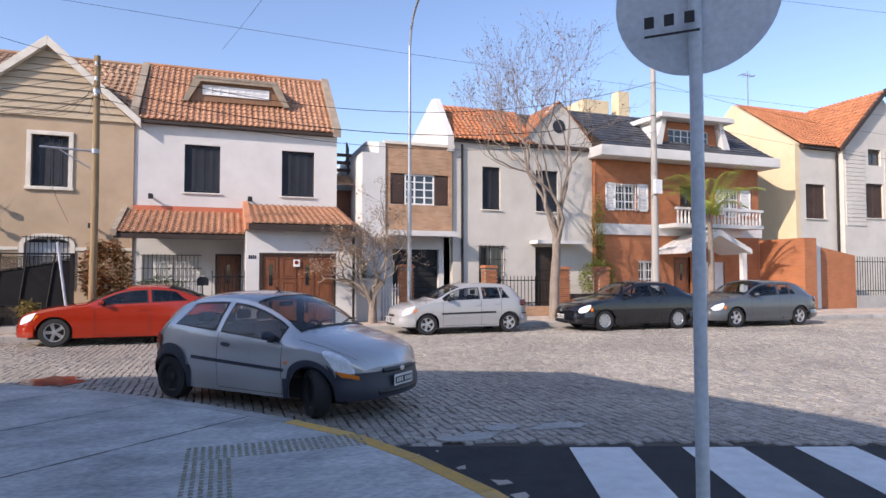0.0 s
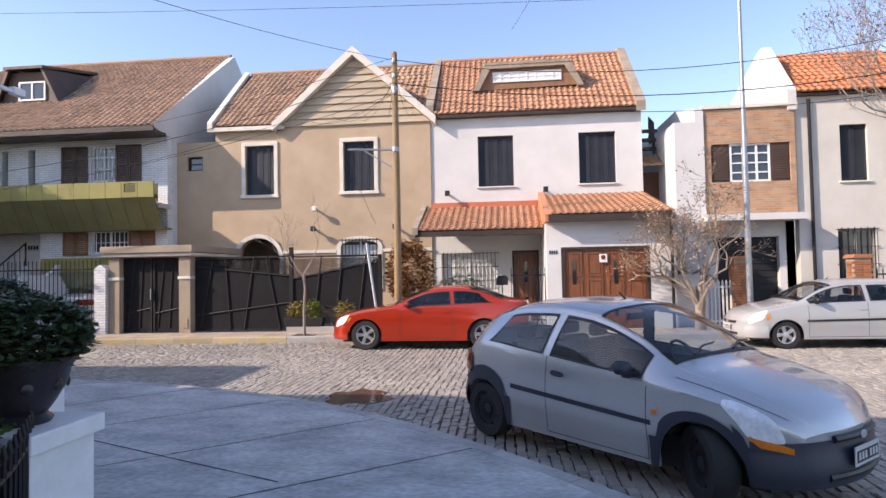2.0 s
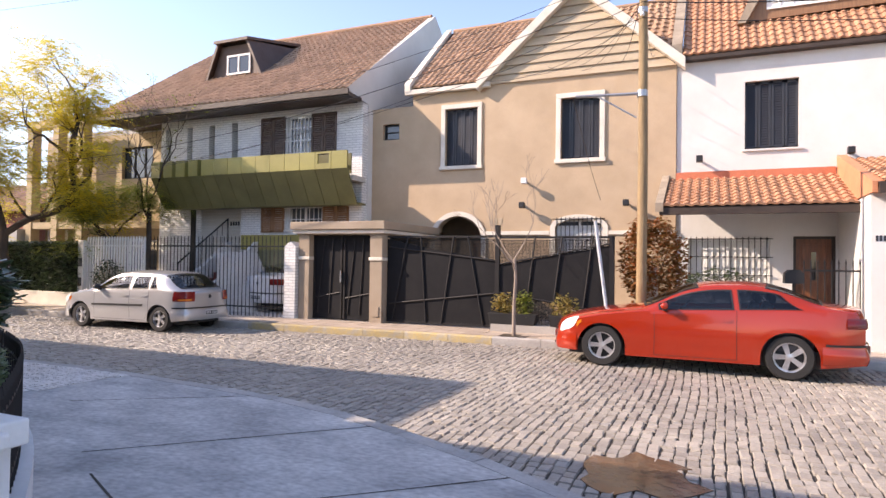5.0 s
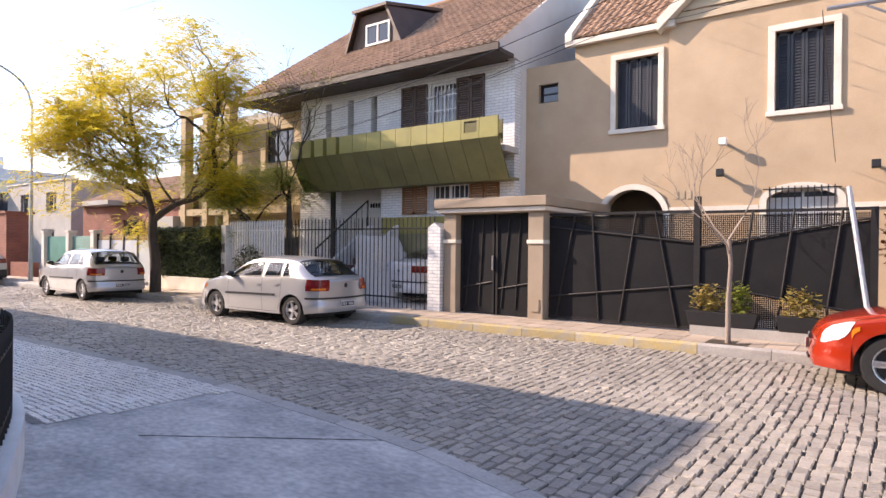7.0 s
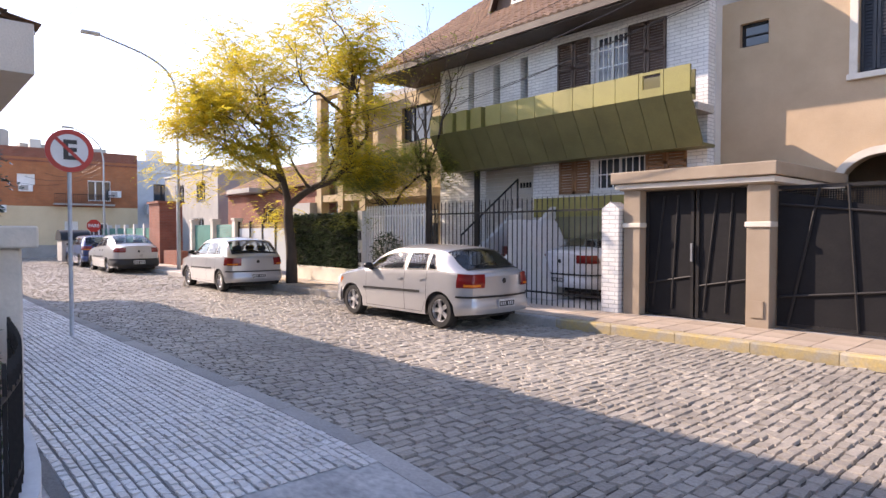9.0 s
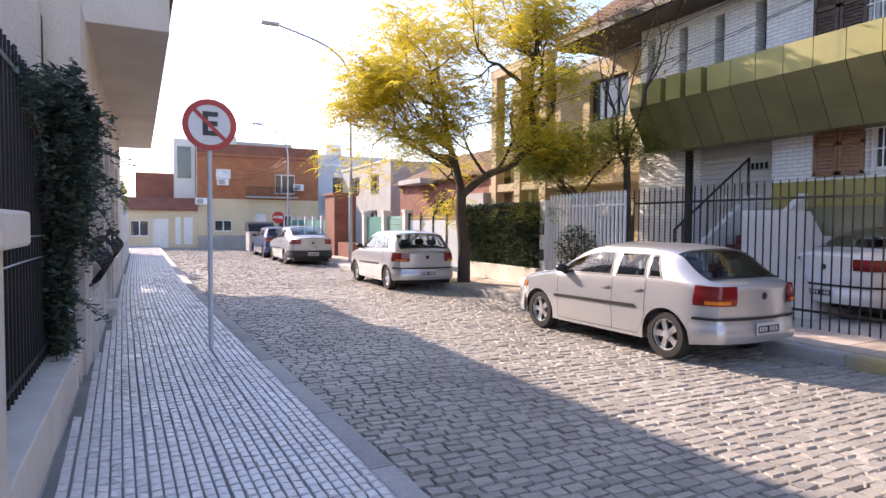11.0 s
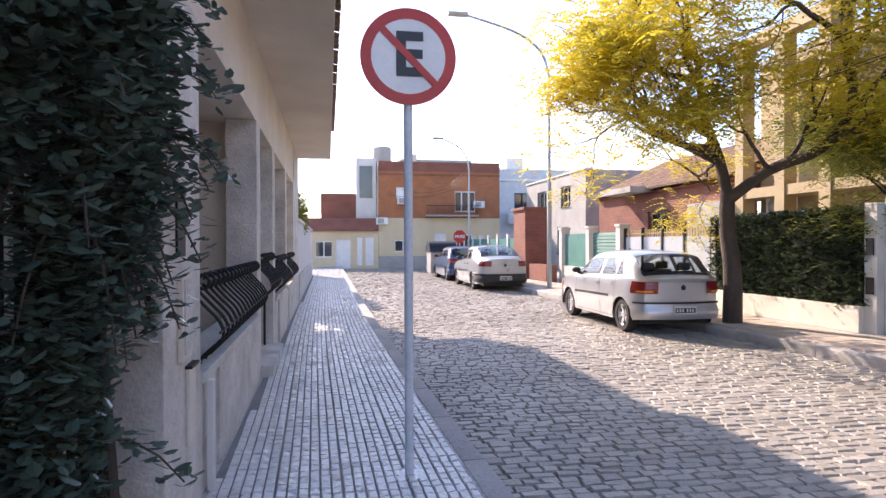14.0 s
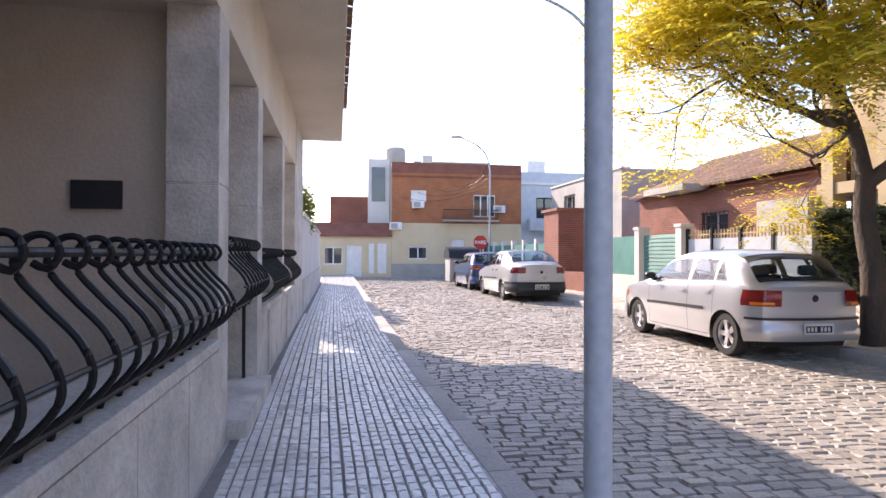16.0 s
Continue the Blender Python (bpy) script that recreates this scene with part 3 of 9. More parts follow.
def arch_ring(x0, x1, z0, rise, y, w, th=0.05, n=18, legs=0.0):
    g = G()
    c, r = (x0 + x1) / 2, (x1 - x0) / 2
    def pt(k, e):
        t = math.pi * (1 - k / n)
        return c + (r + e) * math.cos(t), z0 + (rise + e) * math.sin(t)
    for k in range(n):
        g.prism([pt(k, 0), pt(k + 1, 0), pt(k + 1, w), pt(k, w)], y - th, y + 0.01)
    if legs:
        g.box(x0 - w, x0, y - th, y + 0.01, z0 - legs, z0).box(x1, x1 + w, y - th, y + 0.01, z0 - legs, z0)
    return g


for (a, b, z, rise, legs) in ((-9.72, -8.28, 2.3, 0.66, 1.9), (-6.2, -4.95, 2.6, 0.22, 1.4)):
    w = thing("arched_opening", "", "")
    w.parent = house
    part("arch_head", arch_fill(a, b, z, rise, FY - 0.002, 0.26), plaster_beige, w)
    part("arch_surround", arch_ring(a, b, z, rise, FY - 0.05, 0.13, 0.04, legs=legs), plaster_trim, w)
# the back wall's brown is darkened to stand for shade inside the arch
part("porch_back_wall", G().box(-10.0, -8.0, FY + 1.2, FY + 1.3, WALK, 3.2), M("hall wall in painted shade", (0.2, 0.14, 0.09)), house)
part("porch_door", G().box(-8.95, -8.35, FY + 1.12, FY + 1.19, WALK, 2.3), wood_door, house)
glazed_window(house, -6.2, -4.95, 1.2, 2.83, FY - 0.05, cols=2, rows=4, bars=11, depth=0.15, curtain=0.9)
shuttered_window(house, -9.44, -8.45, 4.40, 6.05, FY, plaster_trim, 0.13)
shuttered_window(house, -6.07, -5.05, 4.42, 6.05, FY - 0.05, plaster_trim, 0.13)
glazed_window(house, -11.5, -10.95, 5.29, 5.77, FY, frame=iron_black, cols=1, rows=2, fw=0.05)
for (a, b, y) in ((-8.15, -6.35, FY - 0.05), (-4.8, -3.19, FY - 0.05), (-10.5, -9.9, FY)):
    part("string_course", G().box(a, b, y - 0.04, y + 0.002, 2.42, 2.52), plaster_trim, house)
bars_of_writing(house, -8.05, 2.7, FY - 0.05, 0.42, 0.18, siding, 3)
# boarded gable
AX, AZ, GL, GR = -5.68, 8.88, -8.2, -3.19
def gable_x(z):
    t = (z - 6.62) / (AZ - 6.62)
    return GL + (AX - GL) * t, GR + (AX - GR) * t
gable = thing("gable", "", "")
gable.parent = house
zz = 6.62
while zz < AZ - 0.05:
    z1 = min(zz + 0.23, AZ - 0.02)
    (a0, b0), (a1, b1) = gable_x(zz), gable_x(z1)
    part("board", G().add([(a0, FY - 0.12, zz), (b0, FY - 0.12, zz), (b1, FY - 0.075, z1), (a1, FY - 0.075, z1), (a0, FY + 0.1, zz), (b0, FY + 0.1, zz), (b1, FY + 0.1, z1), (a1, FY + 0.1, z1)],
         [(0, 1, 2, 3), (5, 4, 7, 6), (4, 5, 1, 0), (3, 2, 6, 7), (0, 3, 7, 4), (1, 5, 6, 2)]), siding, gable)
    zz += 0.235
for (x, s) in ((GL, -1), (GR, 1)):
    ox = 0.14 * s
    g = G().prism([(x + ox * 1.5, 6.46), (x + ox * 1.5, 6.74), (AX, AZ + 0.28), (AX, AZ - 0.02)] if s < 0 else [(x + ox * 1.5, 6.46), (AX, AZ - 0.02), (AX, AZ + 0.28), (x + ox * 1.5, 6.74)], FY - 0.3, FY + 0.02)
    part("bargeboard", g, plaster_trim, house, "cream bargeboard", bevel=0.01)
RZ, RY = 9.42, 26.0
roof = thing("roof", "", "")
roof.parent = house
part("roof_tiles", G().tiles((-10.62, FY - 0.12, 6.74), (-8.1, FY - 0.12, 6.74), (-10.3, RY, RZ), (-7.4, RY, RZ)).tiles((-8.1, FY - 0.1, 6.76), (-8.1, FY - 0.1, 6.76), (-7.4, RY, RZ), (-5.66, RY, RZ)), tile_brown, roof, "brown weathered roof tiles")
part("roof_tiles", G().tiles((-3.25, FY - 0.02, 6.8), (-3.22, FY - 0.02, 6.8), (-5.66, RY, RZ), (-3.25, RY, RZ)), tile_brown, roof)
# gable's own roof running back
part("roof_tiles", G().tiles((GL - 0.15, FY - 0.28, 6.72), (GL - 0.15, 25.6, 6.72), (AX, FY - 0.28, AZ + 0.2), (AX, 25.6, AZ + 0.2)).tiles((GR + 0.1, 25.6, 6.72), (GR + 0.1, FY - 0.28, 6.72), (AX, 25.6, AZ + 0.2), (AX, FY - 0.28, AZ + 0.2)), tile_brown, roof)
part("roof_deck", G().prism([(FY - 0.08, 6.66), (FY - 0.08, 6.72), (RY, RZ - 0.02), (31, 6.7), (31, 6.6)], -10.5, -3.22, "x"), wood_dark, roof)
part("verge", G().prism([(FY - 0.22, 6.62), (FY - 0.22, 6.86), (RY, RZ + 0.12), (RY, RZ - 0.1)], -10.68, -10.5, "x").box(-10.68, -8.05, FY - 0.2, FY - 0.05, 6.55, 6.68), plaster_trim, roof, "white verge and eave board")
part("verge", G().prism([(FY - 0.2, 6.85), (FY - 0.2, 7.1), (RY, RZ + 0.2), (RY, RZ - 0.02)], -3.3, -3.06, "x"), ridge_mat, roof, "weathered cement coping")
part("ridge", G().tube([(-10.4, RY, RZ + 0.02), (-3.3, RY, RZ + 0.02)], 0.09, 8), tile_brown, roof)
wall_lamp(-7.0, FY - 0.05, 3.85, white_paint, "small white outdoor floodlight on a beige wall")
wall_lamp(-7.05, FY - 0.05, 3.2)
wall_lamp(-4.35, FY - 0.05, 3.2)

# ---- entrance portal, gate and black fence of the beige house ----
portal = thing("entrance_portal", "taupe rendered gateway with a flat roof and black steel double doors", "gateway")
part("pillar", G().box(-12.12, -11.8, 19.95, 20.35, WALK, 2.3), taupe, portal, bevel=0.01)
part("pillar", G().box(-10.02, -9.68, 19.95, 20.35, WALK, 2.3), taupe, portal, bevel=0.01)
for (a, b) in ((-12.14, -11.78), (-10.04, -9.66)):
    part("pillar_band", G().box(a, b, 19.92, 20.37, 1.66, 1.74), plaster_trim, portal, bevel=0.01)
part("flat_roof", G().box(-12.3, -9.55, 19.8, FY - 0.01, 2.42, 2.62).box(-12.18, -9.62, 19.9, FY - 0.01, 2.3, 2.42), taupe, portal, bevel=0.015)
part("roof_edge", G().box(-12.24, -9.6, 19.86, FY - 0.01, 2.33, 2.405), plaster_trim, portal)
part("side_wall", G().box(-12.12, -11.95, 20.35, FY - 0.01, WALK, 2.3), taupe, portal)
for (a, b) in ((-11.8, -10.92), (-10.9, -10.02)):
    lf = part("door_leaf", G().box(a + 0.01, b - 0.01, 20.16, 20.2, WALK + 0.03, 2.28), gate_black, portal)
    m = (a + b) / 2
    g = G().tube([(m - 0.1, 20.15, 2.2), (m - 0.3, 20.15, 0.3)], 0.018).tube([(m + 0.15, 20.15, 2.2), (m + 0.05, 20.15, 0.3)], 0.018).tube([(a + 0.05, 20.15, 0.7), (b - 0.05, 20.15, 0.85)], 0.018).box(a + 0.01, a + 0.06, 20.13, 20.16, 0.17, 2.28).box(b - 0.06, b - 0.01, 20.13, 20.16, 0.17, 2.28)
    part("gate_frame", g, iron_black, lf)
part("gate_handle", G().box(-10.96, -10.93, 20.08, 20.13, 1.1, 1.4), steel_grey, portal)
part("vent_grille", G().box(-9.94, -9.76, 19.93, 19.95, 0.3, 0.55), taupe, portal)

fence = thing("fence", "black steel fence with slanting bars over brown mesh sheets", "fence")
FX0, FX1, FXM = -9.66, -4.3, -6.83
FEY = 20.2
part("post", G().box(FXM - 0.05, FXM + 0.05, FEY - 0.05, FEY + 0.05, WALK, 2.5), iron_black, fence)
part("post", G().box(FX1 - 0.05, FX1 + 0.05, FEY - 0.05, FEY + 0.05, WALK, 2.25), iron_black, fence)
part("rail", G().box(FX0, FXM, FEY - 0.025, FEY + 0.025, 2.22, 2.27), iron_black, fence)
part("rail", G().box(FXM, FX1, FEY - 0.025, FEY + 0.025, 2.2, 2.25), iron_black, fence)
part("rail", G().box(FX0, FX1, FEY - 0.025, FEY + 0.025, WALK + 0.04, WALK + 0.09), iron_black, fence)
def mesh_sheet(x0, x1, zf, y):
    """Expanded metal: a lattice of fine strips under a slanting edge."""
    g = G()
    x = x0
    while x < x1:
        g.box(x, x + 0.014, y, y + 0.006, WALK + 0.09, zf(x))
        x += 0.032
    z = WALK + 0.12
    while z < 2.2:
        xa = [x0 + (x1 - x0) * k / 24 for k in range(25)]
        for a, b in zip(xa, xa[1:]):
            if zf((a + b) / 2) >= z:
                g.box(a, b, y + 0.001, y + 0.005, z, z + 0.014)
        z += 0.032
    return g
part("mesh_sheet", mesh_sheet(FX0, FXM - 0.05, lambda x: 2.2, FEY + 0.02), rust_mesh, fence, "brown expanded metal mesh")
part("mesh_sheet", mesh_sheet(FXM + 0.05, FX1 - 0.05, lambda x: 2.18, FEY + 0.02), rust_mesh, fence, "brown expanded metal mesh")
def sheet(poly):
    return G().prism(poly, FEY - 0.012, FEY - 0.004)
part("panel", sheet([(FX0, WALK + 0.09), (FXM - 0.05, WALK + 0.09), (FXM - 0.05, 1.72), (FX0 + 1.2, 1.95), (FX0, 2.2)]), gate_black, fence, "black sheet panel with a slanting edge")
part("panel", sheet([(FXM + 0.05, 0.95), (FX1 - 0.05, 0.6), (FX1 - 0.05, 2.05), (FXM + 0.05, 1.6)]), gate_black, fence, "black sheet panel with a slanting edge")
for (xa, za, xb, zb) in ((-9.5, 0.2, -9.1, 2.25), (-8.75, 2.25, -8.6, 0.2), (-8.2, 0.2, -7.9, 2.25), (-7.55, 2.25, -7.15, 0.2), (-6.2, 0.2, -5.95, 2.25), (-5.35, 2.25, -5.6, 0.2), (-4.95, 0.2, -4.7, 2.22), (-9.62, 2.0, -6.9, 1.7), (-9.62, 0.62, -6.9, 0.95), (-6.78, 1.62, -4.35, 2.08), (-6.78, 0.98, -4.35, 0.62)):
    part("bar", G().tube([(xa, FEY - 0.03, za), (xb, FEY - 0.03, zb)], 0.02, 6), iron_black, fence)
part("base_kerb", G().box(FXM, FX1, 19.75, 20.05, WALK, WALK + 0.17), plaster_grey, fence)

# ---- white house with tiled porches ----
white_house = thing("house", "white rendered house with an orange tiled roof and dormer", "house")
g = G().panel(-3.18, 3.48, WALK, 6.78, FY + 0.003, 0.3, [(-1.66, -0.53, 4.43, 6.06), (1.53, 2.67, 4.43, 6.06), (-0.64, 0.2, WALK, 2.36), (-2.9, -1.12, 1.0, 2.3), (0.6, 2.95, WALK, 2.5)])
part("wall", g, plaster_white, white_house)
part("side_wall", G().box(3.2, 3.48, FY + 0.303, 31, WALK, 6.78), plaster_white, white_house)
part("side_wall", G().box(-3.18, -3.0, FY + 0.303, 31, WALK, 6.78), plaster_white, white_house)
part("side_wall", G().box(-3.0, 3.2, 30.8, 31, WALK, 6.78), plaster_white, white_house)
shuttered_window(white_house, -1.66, -0.53, 4.43, 6.06, FY + 0.003, plaster_white)
shuttered_window(white_house, 1.53, 2.67, 4.43, 6.06, FY + 0.003, plaster_white)
WRZ = 9.5
roof = thing("roof", "", "")
roof.parent = white_house
EV = (FY - 0.22, 6.72)
part("roof_tiles", G().tiles((-3.05, EV[0], EV[1] + 0.06), (3.3, EV[0], EV[1] + 0.06), (-3.05, 26, WRZ), (3.3, 26, WRZ), w=0.19, course=0.27), tile_orange, roof)
part("roof_deck", G().prism([(EV[0], EV[1] - 0.06), (EV[0], EV[1] + 0.03), (26, WRZ - 0.03), (31, 6.7), (31, 6.6)], -3.05, 3.3, "x"), wood_dark, roof)
part("verge", G().prism([(EV[0] - 0.03, EV[1] - 0.1), (EV[0] - 0.03, EV[1] + 0.22), (26, WRZ + 0.2), (26, WRZ - 0.1)], 3.3, 3.58, "x"), ridge_mat, roof, "weathered cement coping")
part("verge", G().prism([(26.003, WRZ - 0.1), (26.003, WRZ + 0.2), (31, 6.9), (31, 6.5)], 3.3, 3.52, "x"), plaster_white, roof)
part("ridge", G().tube([(-3.05, 26, WRZ + 0.02), (3.3, 26, WRZ + 0.02)], 0.09, 8), tile_orange, roof)
# wide low dormer
dm = thing("dormer", "", "")
dm.parent = white_house
DY = 23.95
part("dormer_front", G().prism([(-1.66, 7.78), (1.7, 7.84), (1.28, 8.51), (-1.3, 8.5)], DY, DY + 0.05), wood_brown, dm)
part("dormer_surround", G().prism([(-1.8, 7.72), (-1.62, 7.72), (-1.2, 8.5), (-1.42, 8.6)], DY - 0.14, DY + 0.02).prism([(1.66, 7.78), (1.84, 7.78), (1.42, 8.62), (1.2, 8.51)], DY - 0.14, DY + 0.02).prism([(-1.42, 8.6), (-1.28, 8.46), (1.28, 8.48), (1.42, 8.62)], DY - 0.141, DY + 0.021), ridge_mat, dm, "weathered cement surround")
part("dormer_roof", G().add([(-1.42, DY - 0.16, 8.66), (1.42, DY - 0.16, 8.68), (1.45, 25.2, 8.92), (-1.45, 25.2, 8.92), (-1.42, DY - 0.16, 8.58), (1.42, DY - 0.16, 8.58), (1.45, 25.2, 8.84), (-1.45, 25.2, 8.84)], [(0, 1, 2, 3), (7, 6, 5, 4), (0, 4, 5, 1), (1, 5, 6, 2), (3, 2, 6, 7), (0, 3, 7, 4)]), ridge_mat, dm)
part("dormer_cheek", G().add([(-1.7, DY, 7.75), (-1.42, DY, 8.58), (-1.45, 25.0, 8.84), (-1.6, DY, 7.75), (-1.34, DY, 8.58), (-1.38, 25.0, 8.84)], [(0, 1, 2), (5, 4, 3), (0, 3, 4, 1), (1, 4, 5, 2), (0, 2, 5, 3)]).add([(1.74, DY, 7.8), (1.42, DY, 8.6), (1.45, 25.0, 8.84), (1.64, DY, 7.8), (1.34, DY, 8.6), (1.38, 25.0, 8.84)], [(2, 1, 0), (3, 4, 5), (1, 4, 3, 0), (2, 5, 4, 1), (3, 5, 2, 0)]), ridge_mat, dm)
glazed_window(dm, -1.15, 1.12, 8.02, 8.36, DY - 0.06, cols=8, rows=2, depth=0.02, fw=0.04, curtain=0.97)
# left porch
porch = thing("porch", "", "")
porch.parent = white_house
TOP, EAVE = 3.78, 2.9
part("porch_deck", G().prism([(20.98, EAVE - 0.06), (20.98, EAVE), (FY, TOP - 0.03), (FY, TOP - 0.12)], -3.35, 0.25, "x"), wood_dark, porch)
part("porch_beam", G().box(-3.42, 0.25, 20.95, 21.1, EAVE - 0.16, EAVE - 0.02), wood_dark, porch)
part("flashing", G().box(-3.2, 0.2, FY - 0.05, FY + 0.002, TOP - 0.02, TOP + 0.16), M("orange flashing paint", (0.55, 0.17, 0.09), rough=0.8), porch)
part("porch_verge", G().prism([(20.9, EAVE - 0.1), (20.9, EAVE + 0.1), (FY, TOP + 0.12), (FY, TOP - 0.08)], -3.5, -3.34, "x"), ridge_mat, porch)
# garage wing
part("garage_wall", G().panel(0.25, 3.62, WALK, 3.06, 20.1, 0.25, [(0.63, 2.94, WALK, 2.32)]).box(0.25, 0.5, 20.35, FY, WALK, 3.3).box(3.37, 3.62, 20.35, FY, WALK, 3.06), plaster_white, porch)
part("gable_check", G().prism([(19.85, 3.0), (19.85, 3.2), (FY, 4.2), (FY, 3.0)], 0.22, 0.4, "x"), M("orange check wall", (0.6, 0.25, 0.13), rough=0.85), porch)
part("porch_deck", G().prism([(19.75, 3.06), (19.75, 3.16), (FY - 0.06, 4.06), (FY - 0.06, 3.95)], 0.3, 3.5, "x"), wood_dark, porch)
part("porch_beam", G().box(0.3, 3.5, 19.7, 19.85, 2.98, 3.16), wood_dark, porch)
panelled_door(white_house, 0.7, 2.87, WALK, 2.26, 20.13, 4, wood_door, name="garage_door")
panelled_door(white_house, -0.58, 0.14, WALK, 2.3, FY + 0.05, 1, wood_door)
glazed_window(white_house, -2.9, -1.12, 1.0, 2.3, FY + 0.003, cols=2, rows=3, bars=14, curtain=0.95)
part("no_entry_notice", G().box(1.63, 1.83, 20.11, 20.125, 1.9, 2.12), white_paint, white_house)
part("notice_mark", G().lathe(1.73, 2.03, [(0.062, 20.105), (0.062, 20.109)], 16, "y"), lamp_red, white_house)
bars_of_writing(white_house, 0.32, 2.14, 20.1, 0.24, 0.1, shutter_dark, 4)
part("downpipe", G().tube([(3.48, 20.02, 3.0), (3.48, 20.02, WALK)], 0.04, 8), iron_black, white_house)
wall_lamp(-2.65, FY, 4.22)
wall_lamp(0.45, FY, 4.25)

# ---- house with white brick piers and olive cladding ----
OY = 22.6
olive_house = thing("house", "white painted brick house with olive cladding and brown shutters", "house")
g = G().panel(-20.0, -11.88, WALK, 6.35, OY, 0.3, [(-14.63, -13.72, 4.95, 6.14), (-14.6, -13.28, 2.55, 3.6), (-18.3, -16.4, WALK, 3.5), (-15.5, -12.3, WALK, 1.9)] + [(-16.85 - 0.98 * i, -16.6 - 0.98 * i, 4.5, 6.1) for i in range(4)])
part("wall", g, white_brick, olive_house)
part("side_wall", G().prism([(OY + 0.3, WALK), (OY + 0.3, 6.35), (21.75, 6.5), (21.75, 6.62), (27.65, 10.8), (33.5, 6.6), (33.5, WALK)], -12.1, -11.86, "x"), plaster_white, olive_house)
part("side_wall", G().box(-20.0, -19.75, OY + 0.3, 33, WALK, 6.35), plaster_white, olive_house)
part("recess_wall", G().box(-19.7, -16.3, OY + 1.4, OY + 1.5, WALK, 6.35), white_brick, olive_house)
# charcoal sheet behind the upper slots: the niches' shade is put in as colour
part("recess_wall", G().box(-19.7, -12.2, OY + 0.75, OY + 0.8, 4.0, 6.35), shutter_dark, olive_house)
shutter = thing("garage_shutter", "", "")
shutter.parent = olive_house
for k in range(30):
    part("slat", G().prism([(OY + 0.2, WALK + 0.112 * k + 0.009), (OY + 0.23, WALK + 0.112 * k + 0.112), (OY + 0.238, WALK + 0.112 * k + 0.112), (OY + 0.208, WALK + 0.112 * k + 0.009)], -18.3, -16.4, "x"), plaster_cream, shutter)
part("drain_post", G().box(-18.5, -18.32, OY - 0.06, OY + 0.1, WALK, 3.5), iron_black, olive_house)
glazed_window(olive_house, -14.63, -13.72, 4.95, 6.14, OY, cols=2, bars=7, bar_mat=white_paint)
glazed_window(olive_house, -14.6, -13.28, 2.55, 3.6, OY, cols=2, bars=8, bar_mat=white_paint)
for (a, b, z0, z1, m) in ((-15.62, -14.68, 4.85, 6.15, shutter_brown), (-13.68, -12.78, 4.85, 6.15, shutter_brown), (-15.55, -14.66, 2.5, 3.62, wood_brown), (-13.22, -12.3, 2.5, 3.62, wood_brown)):
    sh = thing("shutter_pair", "", "")
    sh.parent = olive_house
    mid = (a + b) / 2
    louvre_leaf(sh, a, mid - 0.01, z0, z1, OY, m)
    louvre_leaf(sh, mid + 0.01, b, z0, z1, OY, m)
# cladding balcony: upright parapet over a sloping skirt, panel by panel
balcony = thing("balcony", "", "")
balcony.parent = olive_house
BX0, BX1, BY = -19.2, -11.7, 21.5
part("balcony_slab", G().box(BX0 + 0.1, BX1 - 0.05, BY + 0.4, OY - 0.002, 3.95, 4.1), concrete, balcony)
n = 14
for i in range(n):
    a, b = BX0 + (BX1 - BX0) * i / n, BX0 + (BX1 - BX0) * (i + 1) / n - 0.012
    if 0.0 <= i < 4:
        part("parapet_panel", G().box(a, b - 0.14, BY, BY + 0.29, 4.24, 4.76), green_panel, balcony)
    elif i == 12:
        part("parapet_panel", G().panel(a, b, 4.24, 4.74, BY, 0.05, [(a + 0.08, a + 0.46, 4.4, 4.68)]), green_panel, balcony)
    else:
        part("parapet_panel", G().box(a, b, BY, BY + 0.05, 4.24, 4.74), green_panel, balcony)
    part("skirt_panel", G().prism([(BY, 4.235), (BY + 0.05, 4.235), (BY + 0.6, 3.3), (BY + 0.55, 3.26)], a, b, "x"), green_shaded, balcony)
# added sheet: its dark colour gives the parapet gaps their shade
part("parapet_back", G().box(BX0 + 0.05, BX1 - 0.06, BY + 0.3, BY + 0.34, 4.12, 4.7), green_shaded, balcony, "dark sheet added behind the parapet as shade")
part("balcony_soffit", G().box(BX0, BX1 - 0.02, BY + 0.58, OY - 0.004, 3.27, 3.33), green_shaded, balcony)
part("low_cladding", G().box(-16.3, -12.2, OY - 0.1, OY - 0.003, 1.95, 2.42), green_panel, olive_house)
part("skirt_low", G().prism([(OY - 0.1, 1.95), (OY - 0.003, 1.95), (OY - 0.003, 1.5), (OY - 0.4, 1.42)], -15.6, -12.2, "x"), green_shaded, olive_house)
# roof
roof = thing("roof", "", "")
roof.parent = olive_house
part("roof_tiles", G().tiles((-22.2, 21.6, 6.52), (-11.8, 21.6, 6.52), (-22.2, 27.65, 10.75), (-12.05, 27.65, 10.75), w=0.22, course=0.32), tile_brown, roof)
part("roof_deck", G().prism([(21.6, 6.35), (21.6, 6.48), (27.65, 10.7), (33.5, 6.6), (33.5, 6.4)], -22.2, -12.12, "x"), wood_dark, roof)
part("fascia", G().box(-22.2, -11.75, 21.62, 22.3, 6.3, 6.4).box(-22.2, -11.75, 21.55, 21.62, 6.34, 6.5), wood_dark, roof)
part("ridge", G().tube([(-22.2, 27.65, 10.8), (-12, 27.65, 10.8)], 0.1, 8), tile_brown, roof)
dm = thing("dormer", "", "")
dm.parent = olive_house
DY = 23.9
part("dormer_front", G().prism([(-19.0, 8.1), (-16.75, 8.1), (-17.3, 9.25), (-18.6, 9.25)], DY, DY + 0.06), shutter_brown, dm)
